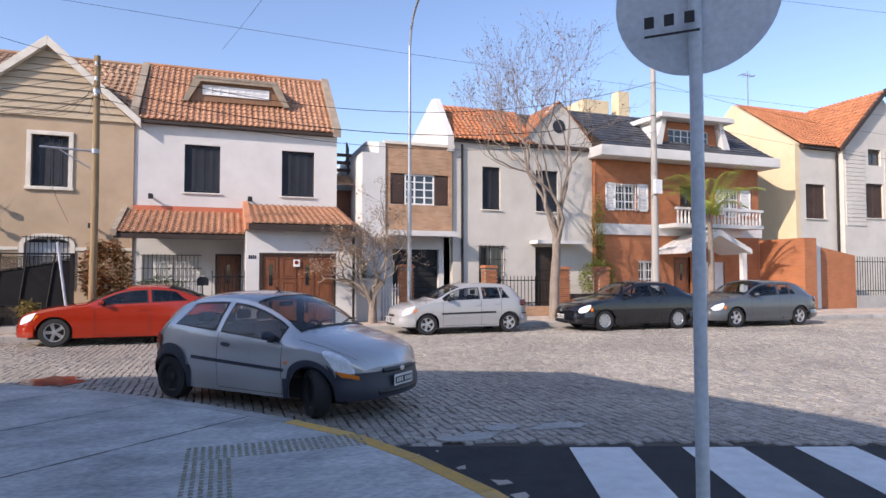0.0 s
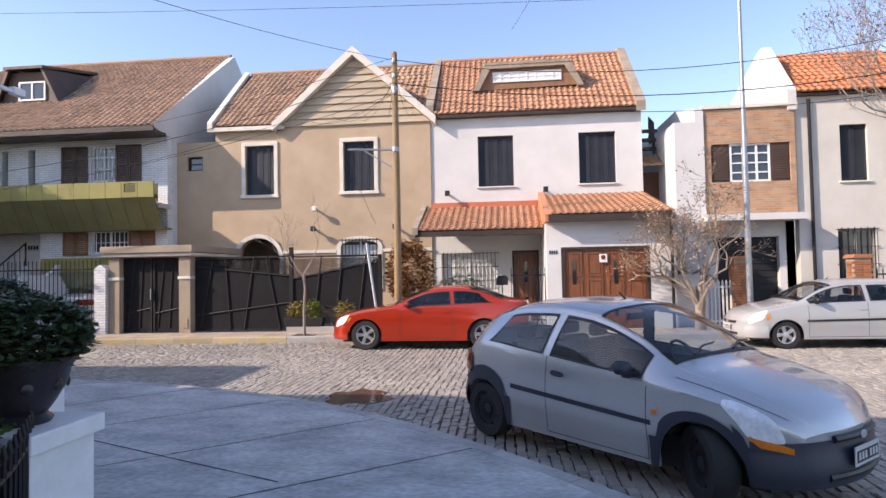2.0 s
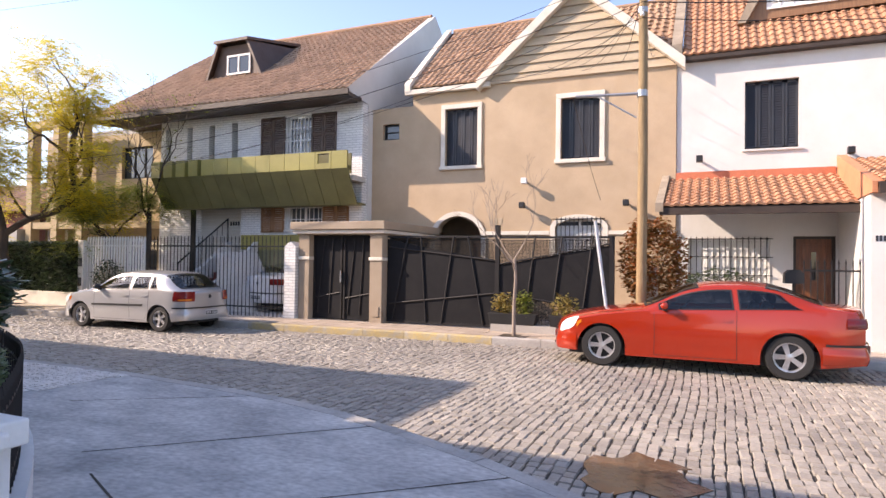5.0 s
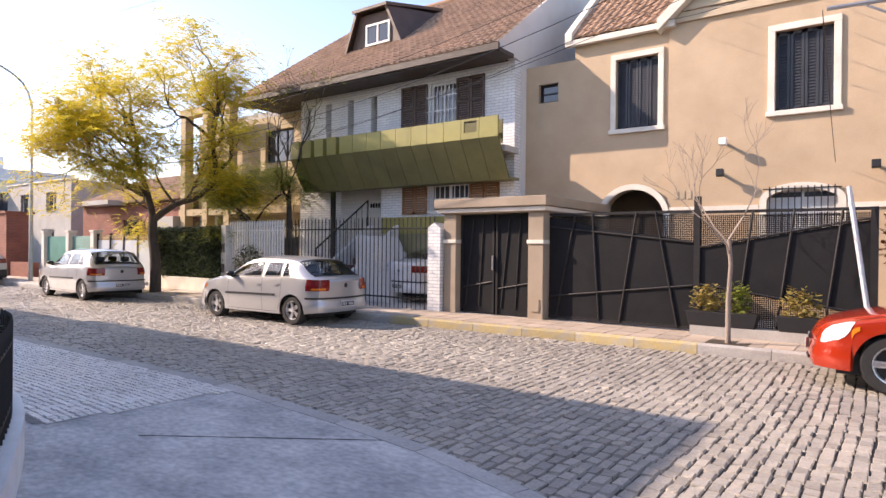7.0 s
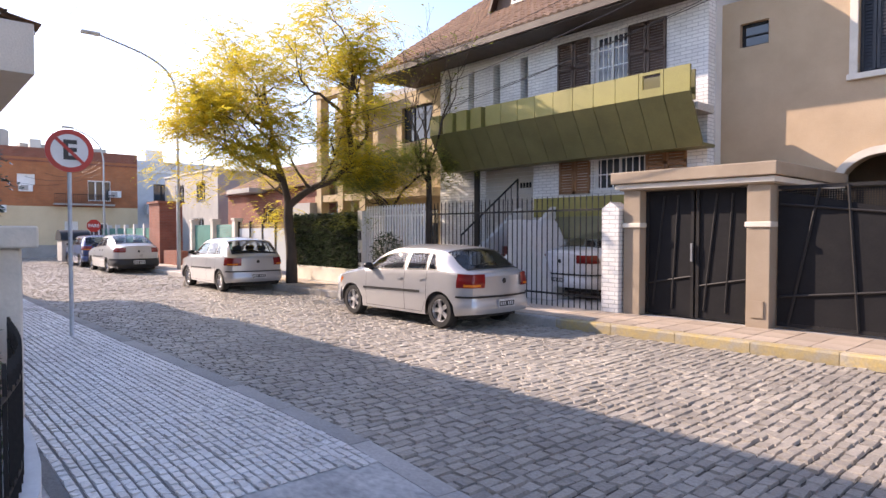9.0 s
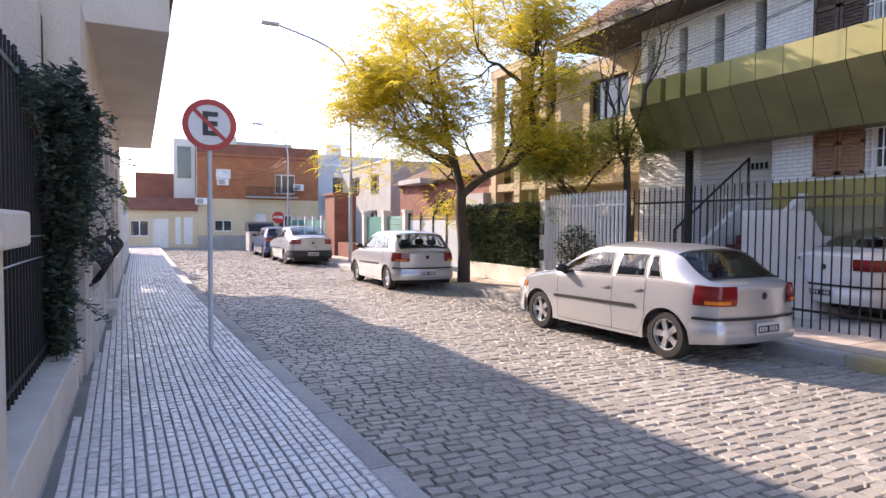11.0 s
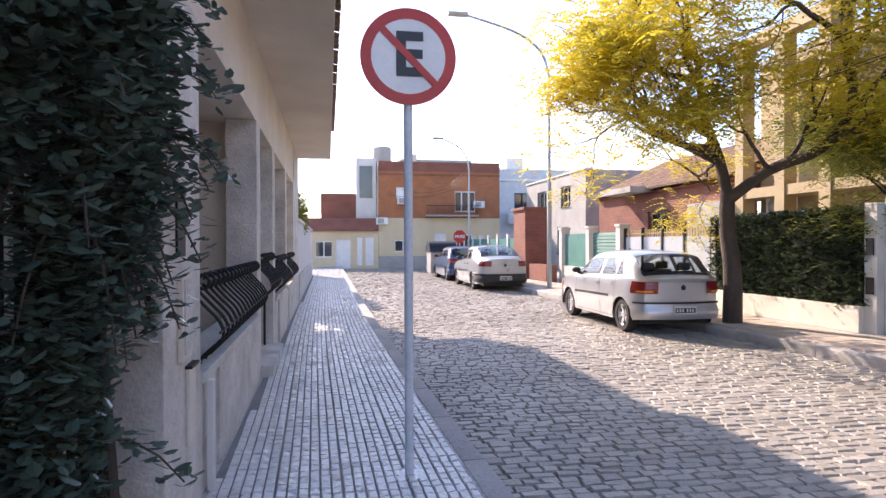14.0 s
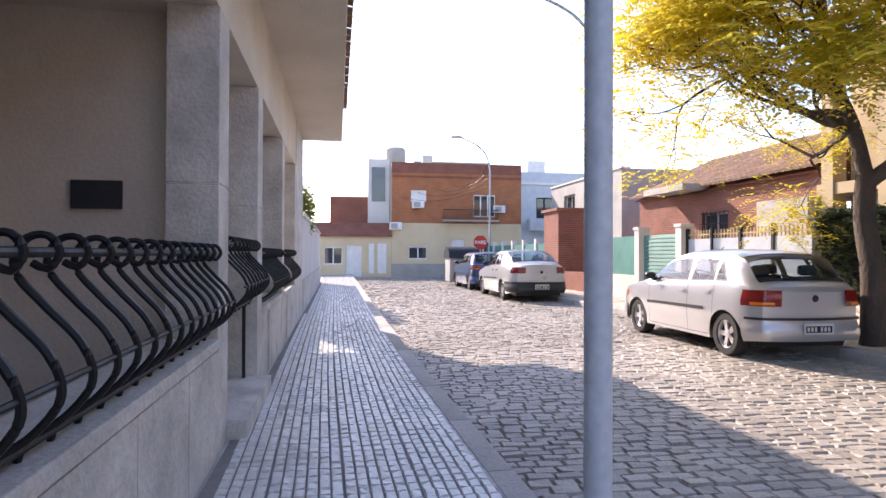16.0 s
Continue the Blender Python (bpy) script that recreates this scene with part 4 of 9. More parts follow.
part("dormer_cheek", G().add([(-16.62, DY - 0.2, 8.05), (-17.25, DY - 0.2, 9.32), (-17.0, 26.1, 9.7), (-16.4, 25.0, 8.9), (-16.72, DY - 0.2, 8.05), (-17.35, DY - 0.2, 9.32), (-17.1, 26.1, 9.7), (-16.5, 25.0, 8.9)], [(0, 3, 2, 1), (4, 5, 6, 7), (0, 1, 5, 4), (1, 2, 6, 5), (2, 3, 7, 6), (3, 0, 4, 7)]), shutter_brown, dm)
part("dormer_cheek", G().add([(-19.15, DY - 0.2, 8.05), (-18.65, DY - 0.2, 9.32), (-18.9, 26.1, 9.7), (-19.4, 25.0, 8.9), (-19.05, DY - 0.2, 8.05), (-18.55, DY - 0.2, 9.32), (-18.8, 26.1, 9.7), (-19.3, 25.0, 8.9)], [(0, 1, 2, 3), (7, 6, 5, 4), (4, 5, 1, 0), (5, 6, 2, 1), (6, 7, 3, 2), (7, 4, 0, 3)]), shutter_brown, dm)
part("dormer_roof", G().add([(-18.72, DY - 0.28, 9.3), (-17.2, DY - 0.28, 9.3), (-17.0, 26.4, 9.9), (-18.9, 26.4, 9.9), (-18.72, DY - 0.28, 9.4), (-17.2, DY - 0.28, 9.4), (-17.0, 26.4, 10.0), (-18.9, 26.4, 10.0)], [(3, 2, 1, 0), (4, 5, 6, 7), (0, 1, 5, 4), (1, 2, 6, 5), (2, 3, 7, 6), (3, 0, 4, 7)]), shutter_brown, dm)
glazed_window(dm, -18.3, -17.25, 8.2, 8.9, DY - 0.05, cols=2, depth=0.0)
bars_of_writing(olive_house, -17.0, 2.75, OY + 0.19, 0.42, 0.13, iron_black, 4)
# steps up to the door behind the railing
stair = thing("front_steps", "white walled front stair with dark red steps and an iron handrail", "steps")
step_red = M("dark red step", (0.2, 0.05, 0.035))
for i in range(8):
    part("step", G().box(-16.7, -15.74, 20.5 + 0.25 * i, 22.59, WALK + 0.18 * i, WALK + 0.18 * (i + 1)), step_red, stair, bevel=0.008)
for x in (-16.86, -15.73):
    part("stair_wall", G().prism([(20.4, WALK), (20.4, 0.75), (22.45, 2.2), (22.59, 2.2), (22.59, WALK)], x, x + 0.14, "x"), plaster_white, stair, bevel=0.008)
part("ramp_wall", G().prism([(-15.58, WALK), (-15.58, 1.85), (-15.2, 1.85), (-14.5, 0.6), (-14.3, WALK)], 20.72, 22.0), plaster_white, stair, bevel=0.008)
part("handrail", G().tube([(-16.79, 20.42, 0.5), (-16.79, 20.42, 1.5), (-16.79, 22.45, 2.95), (-16.79, 22.45, 2.1)], 0.024, 6), iron_black, stair)
for k in range(9):
    y = 20.65 + 0.22 * k
    part("baluster", G().tube([(-16.79, y, 0.75 + 0.7 * (y - 20.4) + 0.02), (-16.79, y, 1.5 + 0.714 * (y - 20.42))], 0.01, 5), iron_black, stair)


def bar_fence(name, label, x0, x1, y, z0, z1, step=0.125, mat=None, r=0.01, group="", rails=(0.12, 0.9), panel=None, axis="x"):
    """Upright bars between rails, each bar a part."""
    t = thing(name, label, "fence", group)
    m = mat or iron_black
    n = int(abs(x1 - x0) / step)
    bar = None
    for i in range(n + 1):
        p = x0 + (x1 - x0) * i / n
        if bar is None:
            g = G().box(-r, r, -r, r, z0, z1).prism([(-r * 1.6, z1 - 0.02), (r * 1.6, z1 - 0.02), (0, z1 + 0.07)], -r, r)
            bar = part("bar", g, m, t)
            bar.location = (p, y, 0) if axis == "x" else (y, p, 0)
        else:
            b = bar.copy()
            scene.collection.objects.link(b)
            b.location = (p, y, 0) if axis == "x" else (y, p, 0)
    for f in rails:
        z = z0 + (z1 - z0) * f
        a, b = min(x0, x1), max(x0, x1)
        part("rail", G().box(a, b, y - 0.014, y + 0.014, z - 0.018, z + 0.018) if axis == "x" else G().box(y - 0.014, y + 0.014, a, b, z - 0.018, z + 0.018), m, t)
    return t


bar_fence("fence", "tall black iron bar fence across a driveway", -17.3, -12.35, 19.9, WALK, 2.2, 0.13, None, 0.008)
bar_fence("fence", "white steel bar fence over a white brick base", -20.0, -17.6, 19.95, WALK, 2.2, 0.11, white_paint, 0.02)
single("garden_wall", G().box(-20.0, -17.6, 20.0, 20.14, WALK, 0.62), white_brick, "low white painted brick base behind fence bars", "wall", bevel=0.006)
fp = thing("gate_post", "white rendered gate post with two small dark meter boxes", "post")
part("shaft", G().box(-20.26, -20.03, 19.8, 20.12, WALK, 2.15), plaster_white, fp, bevel=0.008)
for z in (0.75, 1.35):
    part("meter_box", G().box(-20.21, -20.08, 19.775, 19.8, z, z + 0.26), plastic_black, fp)
post = single("gate_post", G().box(-12.5, -12.16, 19.85, 20.2, WALK, 2.0).prism([(-12.5, 2.0), (-12.16, 2.0), (-12.33, 2.12)], 19.85, 20.2), white_brick, "white painted brick gate post with a pointed top", "post")

# ---- flat-roofed brick bay house ----
BAYY = 22.4
bay_house = thing("house", "flat-roofed house with tan brick upper storey and white party wall", "house")
g = G().panel(5.12, 7.7, 3.25, 6.5, BAYY, 0.3, [(5.25, 6.15, 4.2, 5.35), (6.15, 7.6, 4.2, 5.35)])
part("brick_wall", G().panel(5.12, 7.7, 5.36, 6.42, BAYY, 0.3).panel(5.12, 7.7, 3.25, 4.22, BAYY, 0.3).panel(5.12, 7.7, 4.22, 5.36, BAYY, 0.3, [(5.3, 7.55, 4.22, 5.36)]), tan_brick, bay_house)
part("party_wall", G().box(4.25, 5.1, BAYY - 0.05, 31, WALK, 6.05).prism([(BAYY - 0.05, 6.05), (BAYY - 0.05, 6.45), (24.5, 6.9), (31, 6.9), (31, 6.05)], 4.85, 5.1, "x"), plaster_white, bay_house)
part("coping", G().box(5.05, 7.78, BAYY - 0.06, BAYY + 0.35, 6.42, 6.52), plaster_trim, bay_house)
part("slab", G().box(5.0, 7.74, BAYY - 0.5, BAYY + 0.3, 3.05, 3.24), plaster_white, bay_house)
part("flat_roof", G().box(5.1, 7.75, BAYY + 0.3, 31, 6.2, 6.35), concrete, bay_house)
glazed_window(bay_house, 5.85, 7.0, 4.22, 5.36, BAYY, cols=3, rows=4, depth=0.06, bars=0)
for (a, b) in ((5.31, 5.84), (7.01, 7.54)):
    part("shutter_leaf", slats(G().box(a, b, BAYY + 0.06, BAYY + 0.1, 4.24, 5.34), a + 0.05, b - 0.05, 4.3, 5.28, BAYY + 0.035, 0.07), shutter_brown, bay_house)
part("garage_wall", G().panel(5.1, 7.75, WALK, 3.05, BAYY + 0.4, 0.2, [(5.5, 7.3, WALK, 2.6)]), plaster_white, bay_house)
part("garage_gate", slats(G().box(5.5, 7.3, BAYY + 0.62, BAYY + 0.66, WALK, 2.6), 5.5, 7.3, WALK, 2.6, BAYY + 0.58, 0.2), iron_black, bay_house)
# terrace between, with dark timber rails
terrace = thing("roof_terrace", "dark timber roof terrace and railing between two houses", "terrace")
# brick colour lowered here to carry the shade of the gap
part("terrace_wall", G().box(3.5, 4.25, 24.4, 24.6, WALK, 4.9), M("brick wall darkened as shade", (0.16, 0.07, 0.045)), terrace)
part("terrace_roof", G().tiles((3.5, 23.6, 5.0), (4.3, 23.6, 5.0), (3.5, 24.6, 5.5), (4.3, 24.6, 5.5)), tile_brown, terrace)
for z in (5.65, 5.95, 6.25):
    part("rail", G().box(3.5, 4.3, 24.55, 24.62, z, z + 0.12), wood_dark, terrace)
for i in range(6):
    part("post", G().box(4.15 + 0.05 * i, 4.19 + 0.05 * i, 24.5 + i * 0.35, 24.56 + i * 0.35, 5.5, 6.6 + 0.12 * i), wood_dark, terrace)

# ---- pale grey house with orange roof ----
CY = 22.5
pale_house = thing("house", "pale grey rendered house with orange roof and dark windows", "house")
g = G().panel(7.76, 13.9, WALK, 6.75, CY, 0.3, [(8.98, 9.74, 4.16, 5.82), (11.3, 12.3, 4.16, 5.82), (8.82, 9.88, 1.2, 2.75), (11.25, 12.15, WALK, 2.75)])
part("wall", g, plaster_cream, pale_house)
shuttered_window(pale_house, 8.98, 9.74, 4.16, 5.82, CY, plaster_trim, leaves=2)
shuttered_window(pale_house, 11.3, 12.3, 4.16, 5.82, CY, plaster_trim, leaves=2)
glazed_window(pale_house, 8.82, 9.88, 1.2, 2.75, CY, frame=plaster_grey, cols=2, bars=6)
panelled_door(pale_house, 11.3, 12.1, WALK, 2.7, CY + 0.1, 1, wood_dark, glass=False)
part("door_canopy", G().box(11.0, 13.2, CY - 0.7, CY, 2.85, 2.98), plaster_white, pale_house)
part("party_gable", G().prism([(CY - 0.15, 6.3), (CY - 0.15, 6.9), (23.94, 8.72), (24.3, 8.72), (30, 6.5), (30, WALK), (CY + 0.3, WALK), (CY + 0.3, 6.3)], 7.5, 7.755, "x"), plaster_white, pale_house)
part("front_gable", G().prism([(10.6, 6.752), (13.9, 6.752), (13.9, 7.05), (12.5, 8.6), (12.2, 8.6)], CY - 0.003, CY + 0.3), plaster_cream, pale_house)
part("round_vent", G().lathe(12.35, 7.65, [(0.28, CY - 0.03), (0.28, CY - 0.008)], 20, "y"), shutter_dark, pale_house)
part("downpipe", G().tube([(8.12, CY - 0.06, 6.6), (8.12, CY - 0.06, WALK)], 0.05, 8), iron_black, pale_house)
roof = thing("roof", "", "")
roof.parent = pale_house
part("roof_tiles", G().tiles((7.78, CY - 0.2, 6.8), (11.2, CY - 0.2, 6.8), (7.78, 24.9, 8.75), (11.6, 24.9, 8.75)), tile_red, roof)
part("roof_deck", G().prism([(CY - 0.15, 6.7), (CY - 0.15, 6.77), (24.9, 8.7), (30, 6.7)], 7.78, 13.9, "x"), wood_dark, roof)
part("roof_tiles", G().tiles((10.6, CY - 0.1, 6.8), (10.6, 26, 6.8), (12.35, CY - 0.1, 8.66), (12.35, 26, 8.66)).tiles((13.95, 26, 7.05), (13.95, CY - 0.1, 7.05), (12.35, 26, 8.66), (12.35, CY - 0.1, 8.66)), tile_red, roof)

# ---- orange brick house with slate roof ----
NY = 22.3
brick_house = thing("house", "orange brick house with white eaves, slate roof and balcony", "house")
g = G().panel(13.92, 22.6, WALK, 6.4, NY, 0.3, [(14.9, 15.95, 4.35, 5.4), (18.2, 18.9, 3.75, 5.5), (20.6, 21.5, 4.2, 5.4), (17.8, 18.7, WALK, 2.4), (19.3, 20.6, WALK, 2.2), (16.0, 16.8, 1.1, 2.2)])
part("wall", g, orange_brick, brick_house)
part("belt", G().box(13.9, 22.7, NY - 0.08, NY - 0.003, 3.3, 3.75), plaster_white, brick_house)
part("eave_slab", G().box(13.7, 23.1, NY - 0.8, NY + 0.5, 6.42, 6.85), plaster_white, brick_house, bevel=0.03)
glazed_window(brick_house, 14.9, 15.95, 4.35, 5.4, NY, cols=2, rows=3, bars=6, bar_mat=white_paint)
glazed_window(brick_house, 20.6, 21.5, 4.2, 5.4, NY, cols=2, rows=3, bars=6, bar_mat=white_paint)
glazed_window(brick_house, 16.0, 16.8, 1.1, 2.2, NY, cols=2, rows=3, bars=6, bar_mat=white_paint)
for (a, b) in ((14.4, 14.88), (15.97, 16.5), (20.1, 20.58), (21.52, 22.1)):
    louvre_leaf(brick_house, a, b, 4.3, 5.45, NY, white_paint)
panelled_door(brick_house, 18.2, 18.9, 3.76, 5.45, NY + 0.05, 1, wood_dark)
panelled_door(brick_house, 17.8, 18.7, WALK, 2.4, NY + 0.05, 1, wood_door)
part("garage_gate", slats(G().box(19.3, 20.6, NY + 0.12, NY + 0.16, WALK, 2.2), 19.3, 20.6, WALK, 2.2, NY + 0.09, 0.15), white_paint, brick_house)
roof = thing("roof", "", "")
roof.parent = brick_house
part("slate_field", G().tiles((13.9, NY - 0.6, 6.9), (22.9, NY - 0.6, 6.9), (13.9, 24.6, 9.0), (21.9, 24.6, 9.0), w=0.3, course=0.28, h=0.012), slate, roof)
part("roof_deck", G().prism([(NY - 0.6, 6.8), (NY - 0.6, 6.88), (24.6, 8.95), (30, 6.8)], 13.9, 22.7, "x"), wood_dark, roof)
dm = thing("dormer", "", "")
dm.parent = brick_house
part("dormer_front", G().panel(17.2, 20.2, 7.0, 8.25, 22.3, 0.15, [(17.6, 19.8, 7.35, 7.95)]), orange_brick, dm)
part("dormer_side", G().prism([(16.6, 6.95), (17.0, 6.95), (17.3, 8.3), (17.1, 8.3)], 22.0, 24.0), plaster_white, dm)
part("dormer_side", G().prism([(20.4, 6.95), (20.8, 6.95), (20.3, 8.3), (20.1, 8.3)], 22.0, 24.0), plaster_white, dm)
part("dormer_roof", G().box(16.8, 20.7, 21.7, 24.8, 8.28, 8.5), plaster_white, dm, bevel=0.02)
glazed_window(dm, 17.6, 19.8, 7.35, 7.95, 22.3, cols=6, rows=2, depth=0.05, fw=0.04)
bal = thing("balcony", "", "")
bal.parent = brick_house
part("balcony_slab", G().box(17.0, 21.6, NY - 1.2, NY, 3.6, 3.76), plaster_white, bal)
part("balcony_rail", G().box(17.0, 21.6, NY - 1.2, NY - 1.05, 4.32, 4.42), plaster_white, bal)
for i in range(24):
    part("baluster", G().lathe(17.1 + 0.19 * i, NY - 1.12, [(0.045, 3.76), (0.06, 3.9), (0.03, 4.1), (0.05, 4.3)], 8), plaster_white, bal, smooth=True)
part("porch_gable", G().prism([(16.9, 2.5), (18.6, 3.25), (20.3, 2.5), (20.3, 2.7), (18.6, 3.5), (16.9, 2.7)], NY - 1.8, NY), plaster_white, brick_house)
part("porch_post", G().box(19.9, 20.1, NY - 1.7, NY - 1.5, WALK, 2.55), plaster_white, brick_house)
part("garden_wall", G().box(22.62, 23.3, 20.0, NY, WALK, 3.2).prism([(24.0, WALK), (24.0, 2.9), (26.4, 2.5), (26.4, WALK)], 20.6, 20.85), orange_brick, brick_house)
part("garden_pier", G().box(23.3, 23.9, 20.3, 20.9, WALK, 3.05), plaster_white, brick_house)

# ---- cream house with red roof ----
cream_house = thing("house", "cream house with a steep orange tiled roof and boarded gable", "house")
EY = 22.3
part("side_wall", G().prism([(EY, WALK), (EY, 7.85), (26.0, 10.6), (29.7, 7.6), (29.7, WALK)], 24.9, 25.2, "x"), plaster_yellow, cream_house)
part("wall", G().panel(25.2, 27.6, WALK, 7.7, EY, 0.3, [(25.55, 26.8, 4.3, 5.95)]), plaster_cream, cream_house)
shuttered_window(cream_house, 25.55, 26.8, 4.3, 5.95, EY, plaster_cream, mat=shutter_brown, leaves=2)
part("bay_wall", G().panel(27.6, 33, WALK, 7.9, EY - 0.35, 0.3, [(29.1, 30.3, 4.4, 6.1), (29.3, 30.2, 7.0, 7.8)]), plaster_cream, cream_house)
shuttered_window(cream_house, 29.1, 30.3, 4.4, 6.1, EY - 0.35, plaster_cream, mat=shutter_brown, leaves=2)
glazed_window(cream_house, 29.3, 30.2, 7.0, 7.8, EY - 0.35, frame=wood_dark, cols=2)
for i in range(19):
    part("board", G().box(27.7, 29.0, EY - 0.39, EY - 0.353, 4.0 + 0.2 * i, 4.18 + 0.2 * i), plaster_cream, cream_house)
    part("board", G().box(30.4, 33, EY - 0.39, EY - 0.353, 4.0 + 0.2 * i, 4.18 + 0.2 * i), plaster_cream, cream_house)
part("bay_gable", G().prism([(27.6, 7.902), (33, 7.902), (30.3, 10.5)], EY - 0.35, EY - 0.05), plaster_cream, cream_house)
part("downpipe", G().tube([(27.5, EY - 0.1, 7.4), (27.5, EY - 0.1, WALK)], 0.06, 8), iron_black, cream_house)
roof = thing("roof", "", "")
roof.parent = cream_house
part("roof_tiles", G().tiles((25.1, EY - 0.3, 7.75), (28.3, EY - 0.3, 7.75), (25.1, 26.0, 10.65), (30.3, 26.0, 10.65), w=0.24, course=0.3).tiles((27.3, EY - 0.65, 7.7), (27.3, 26, 7.7), (30.3, EY - 0.65, 10.75), (30.3, 26, 10.75), w=0.24, course=0.3), tile_red, roof)
part("roof_deck", G().prism([(EY - 0.25, 7.6), (EY - 0.25, 7.72), (26.0, 10.58), (29.7, 7.6)], 25.2, 33, "x"), wood_dark, roof)
part("bargeboard", G().prism([(27.2, 7.5), (27.2, 7.72), (30.3, 10.82), (33.4, 7.72), (33.4, 7.5), (30.3, 10.55)], EY - 0.66, EY - 0.5), wood_dark, roof)
bar_fence("fence", "black iron garden fence on a low wall", 26.5, 34, 20.7, 0.7, 2.4, 0.16)
single("garden_wall", G().box(26.5, 34, 20.6, 20.8, WALK, 0.7), plaster_grey, "low grey garden wall under an iron fence", "wall")


# ---- cars ----
def interp(tab, x):
    """A smooth line through the table that never overshoots."""
    n = len(tab)
    if x <= tab[0][0]:
        return tab[0][1]
    if x >= tab[-1][0]:
        return tab[-1][1]
    i = max(k for k in range(n - 1) if tab[k][0] <= x)

    def grade(k):
        return (tab[k + 1][1] - tab[k][1]) / (tab[k + 1][0] - tab[k][0])

    def tangent(k):
        if k == 0:
            return grade(0)
        if k == n - 1:
            return grade(n - 2)
        a, b = grade(k - 1), grade(k)
        return 0.0 if a * b <= 0 else 2 * a * b / (a + b)
    h = tab[i + 1][0] - tab[i][0]
    t = (x - tab[i][0]) / h
    return (tab[i][1] * (1 + 2 * t) * (1 - t) ** 2 + h * tangent(i) * t * (1 - t) ** 2
            + tab[i + 1][1] * t * t * (3 - 2 * t) - h * tangent(i + 1) * t * t * (1 - t))


def paint(name, c, metallic=0.3, rough=0.32):
    return M(name, c, tuple(x * 0.93 for x in c), scale=1.0, rough=rough, metal=metallic, bump=0.0, fine=0.02, coat=0.8)


def car(name_label, length, width, wheelbase, front, top, belt, cabin, wheel_r, body_mat, at, heading, rim="alloy", bumper=None, lamp=(0.17, 0.0), steer=0.0, group="parked cars", plate=True, doors=1, arch=None, tint=None, strip=True, spokes=5, windows=None, boot=False):
    """A car that points along +x of its own. top: centre-line heights from nose to tail by distance behind the nose; belt: shoulder heights;
    cabin: (cowl, screen top, roof end, tail glass end), distances behind the nose; front: nose to front axle; lamp: tail light's height and drop below the shoulder."""
    t = thing("car", name_label, "car", group, (0, 0, 0))
    L, W = length, width / 2
    fx, rx = front, front + wheelbase
    R = wheel_r
    A = R + 0.05
    cw, st, re, te = cabin
    span = re - st

    def zbot(s):
        f = abs(s - L * 0.5) / (L * 0.5)
        z = 0.2 + 0.07 * max(0, (f - 0.7) / 0.3)
        for ax in (fx, rx):
            if abs(s - ax) < A:
                z = max(z, R - 0.02 + math.sqrt(A * A - (s - ax) ** 2))
        return z

    def half(s):
        f = abs(s - L * 0.5) / (L * 0.5)
        end = (0.3 if arch else 0.26) if s < L * 0.5 else 0.17
        return W * (1 - 0.035 * f ** 2 - end * max(0, (f - 0.72) / 0.28) ** 3)

    def bulge(s):
        """How far the middle stands out before the sides, towards its own end."""
        if s < st:
            return 0.11
        if s < (st + re) / 2:
            return 0.11 * (1 - (s - st) / ((re - st) / 2))
        return -0.09 * min(1, (s - (st + re) / 2) / ((re - st) / 2))

    def flank(z):
        return 1 - 0.045 * ((z - 0.56) / 0.4) ** 2 - (0.012 * math.exp(-((z - 0.36) / 0.07) ** 2))

    def corners(s):
        """Shoulder, roof rail and middle of the section."""
        zt, zb = interp(top, s), zbot(s)
        zs = max(min(interp(belt, s), zt - 0.03), zb + 0.02)
        h, c = half(s), zt - zs
        k = min(1, max(0, (c - 0.06) / 0.3))
        k = k * k * (3 - 2 * k)
        ys = h * flank(zs)
        return ys, zs, h * (0.8 - 0.055 * k), zs + c * (0.62 + 0.19 * k), zt, h

    def surf(s, th):
        """th from -1 (sill) over 0 (shoulder) and 0.5 (roof rail) to 1 (middle)."""
        ys, zs, yr, zr, zt, h = corners(s)
        if th <= 0:
            zb = zbot(s)
            z = zb + (zs - zb) * (1 + th)
            y = h * flank(z)
        elif th <= 0.5:
            f = th * 2
            y = ys + (yr - ys) * f + 0.016 * math.sin(math.pi * f)
            z = zs + (zr - zs) * f
        else:
            an = min(1.0, (th - 0.5) * 2) ** 1.5 * math.pi / 2
            y = yr * max(0.0, math.cos(an))
            z = zr + (zt - zr) * math.sin(an)
        return Vector((-s + bulge(s) * (1 - min(1, y / h) ** 2), y, z))

    def rail_len(s):
        ys, zs, yr, zr, zt, h = corners(s)
        return max(0.001, math.hypot(ys - yr, zr - zs))

    def glass_edges(s):
        """The side glass's lower and upper edge between shoulder and rail."""
        n = rail_len(s)
        a, b = 0.022 / n, 1 - 0.045 / n
        return (a, b) if b > a + 0.02 else ((a + b) / 2, (a + b) / 2 + 0.001)

    if windows is None:
        windows = {1: [(cw + 0.2, cw + 0.2, st + span * 0.5, st + span * 0.47), (st + span * 0.56, st + span * 0.53, re + (te - re) * 0.35, re)],
                   2: [(cw + 0.2, cw + 0.2, st + span * 0.36, st + span * 0.36), (st + span * 0.42, st + span * 0.42, st + span * 0.8, st + span * 0.76), (st + span * 0.83, st + span * 0.79, st + span * 1.0, st + span * 0.86)]}[doors]
    front_glass, rear_glass, edge = (cw + 0.04, st - 0.03), (re + 0.05, te - 0.02), 0.57

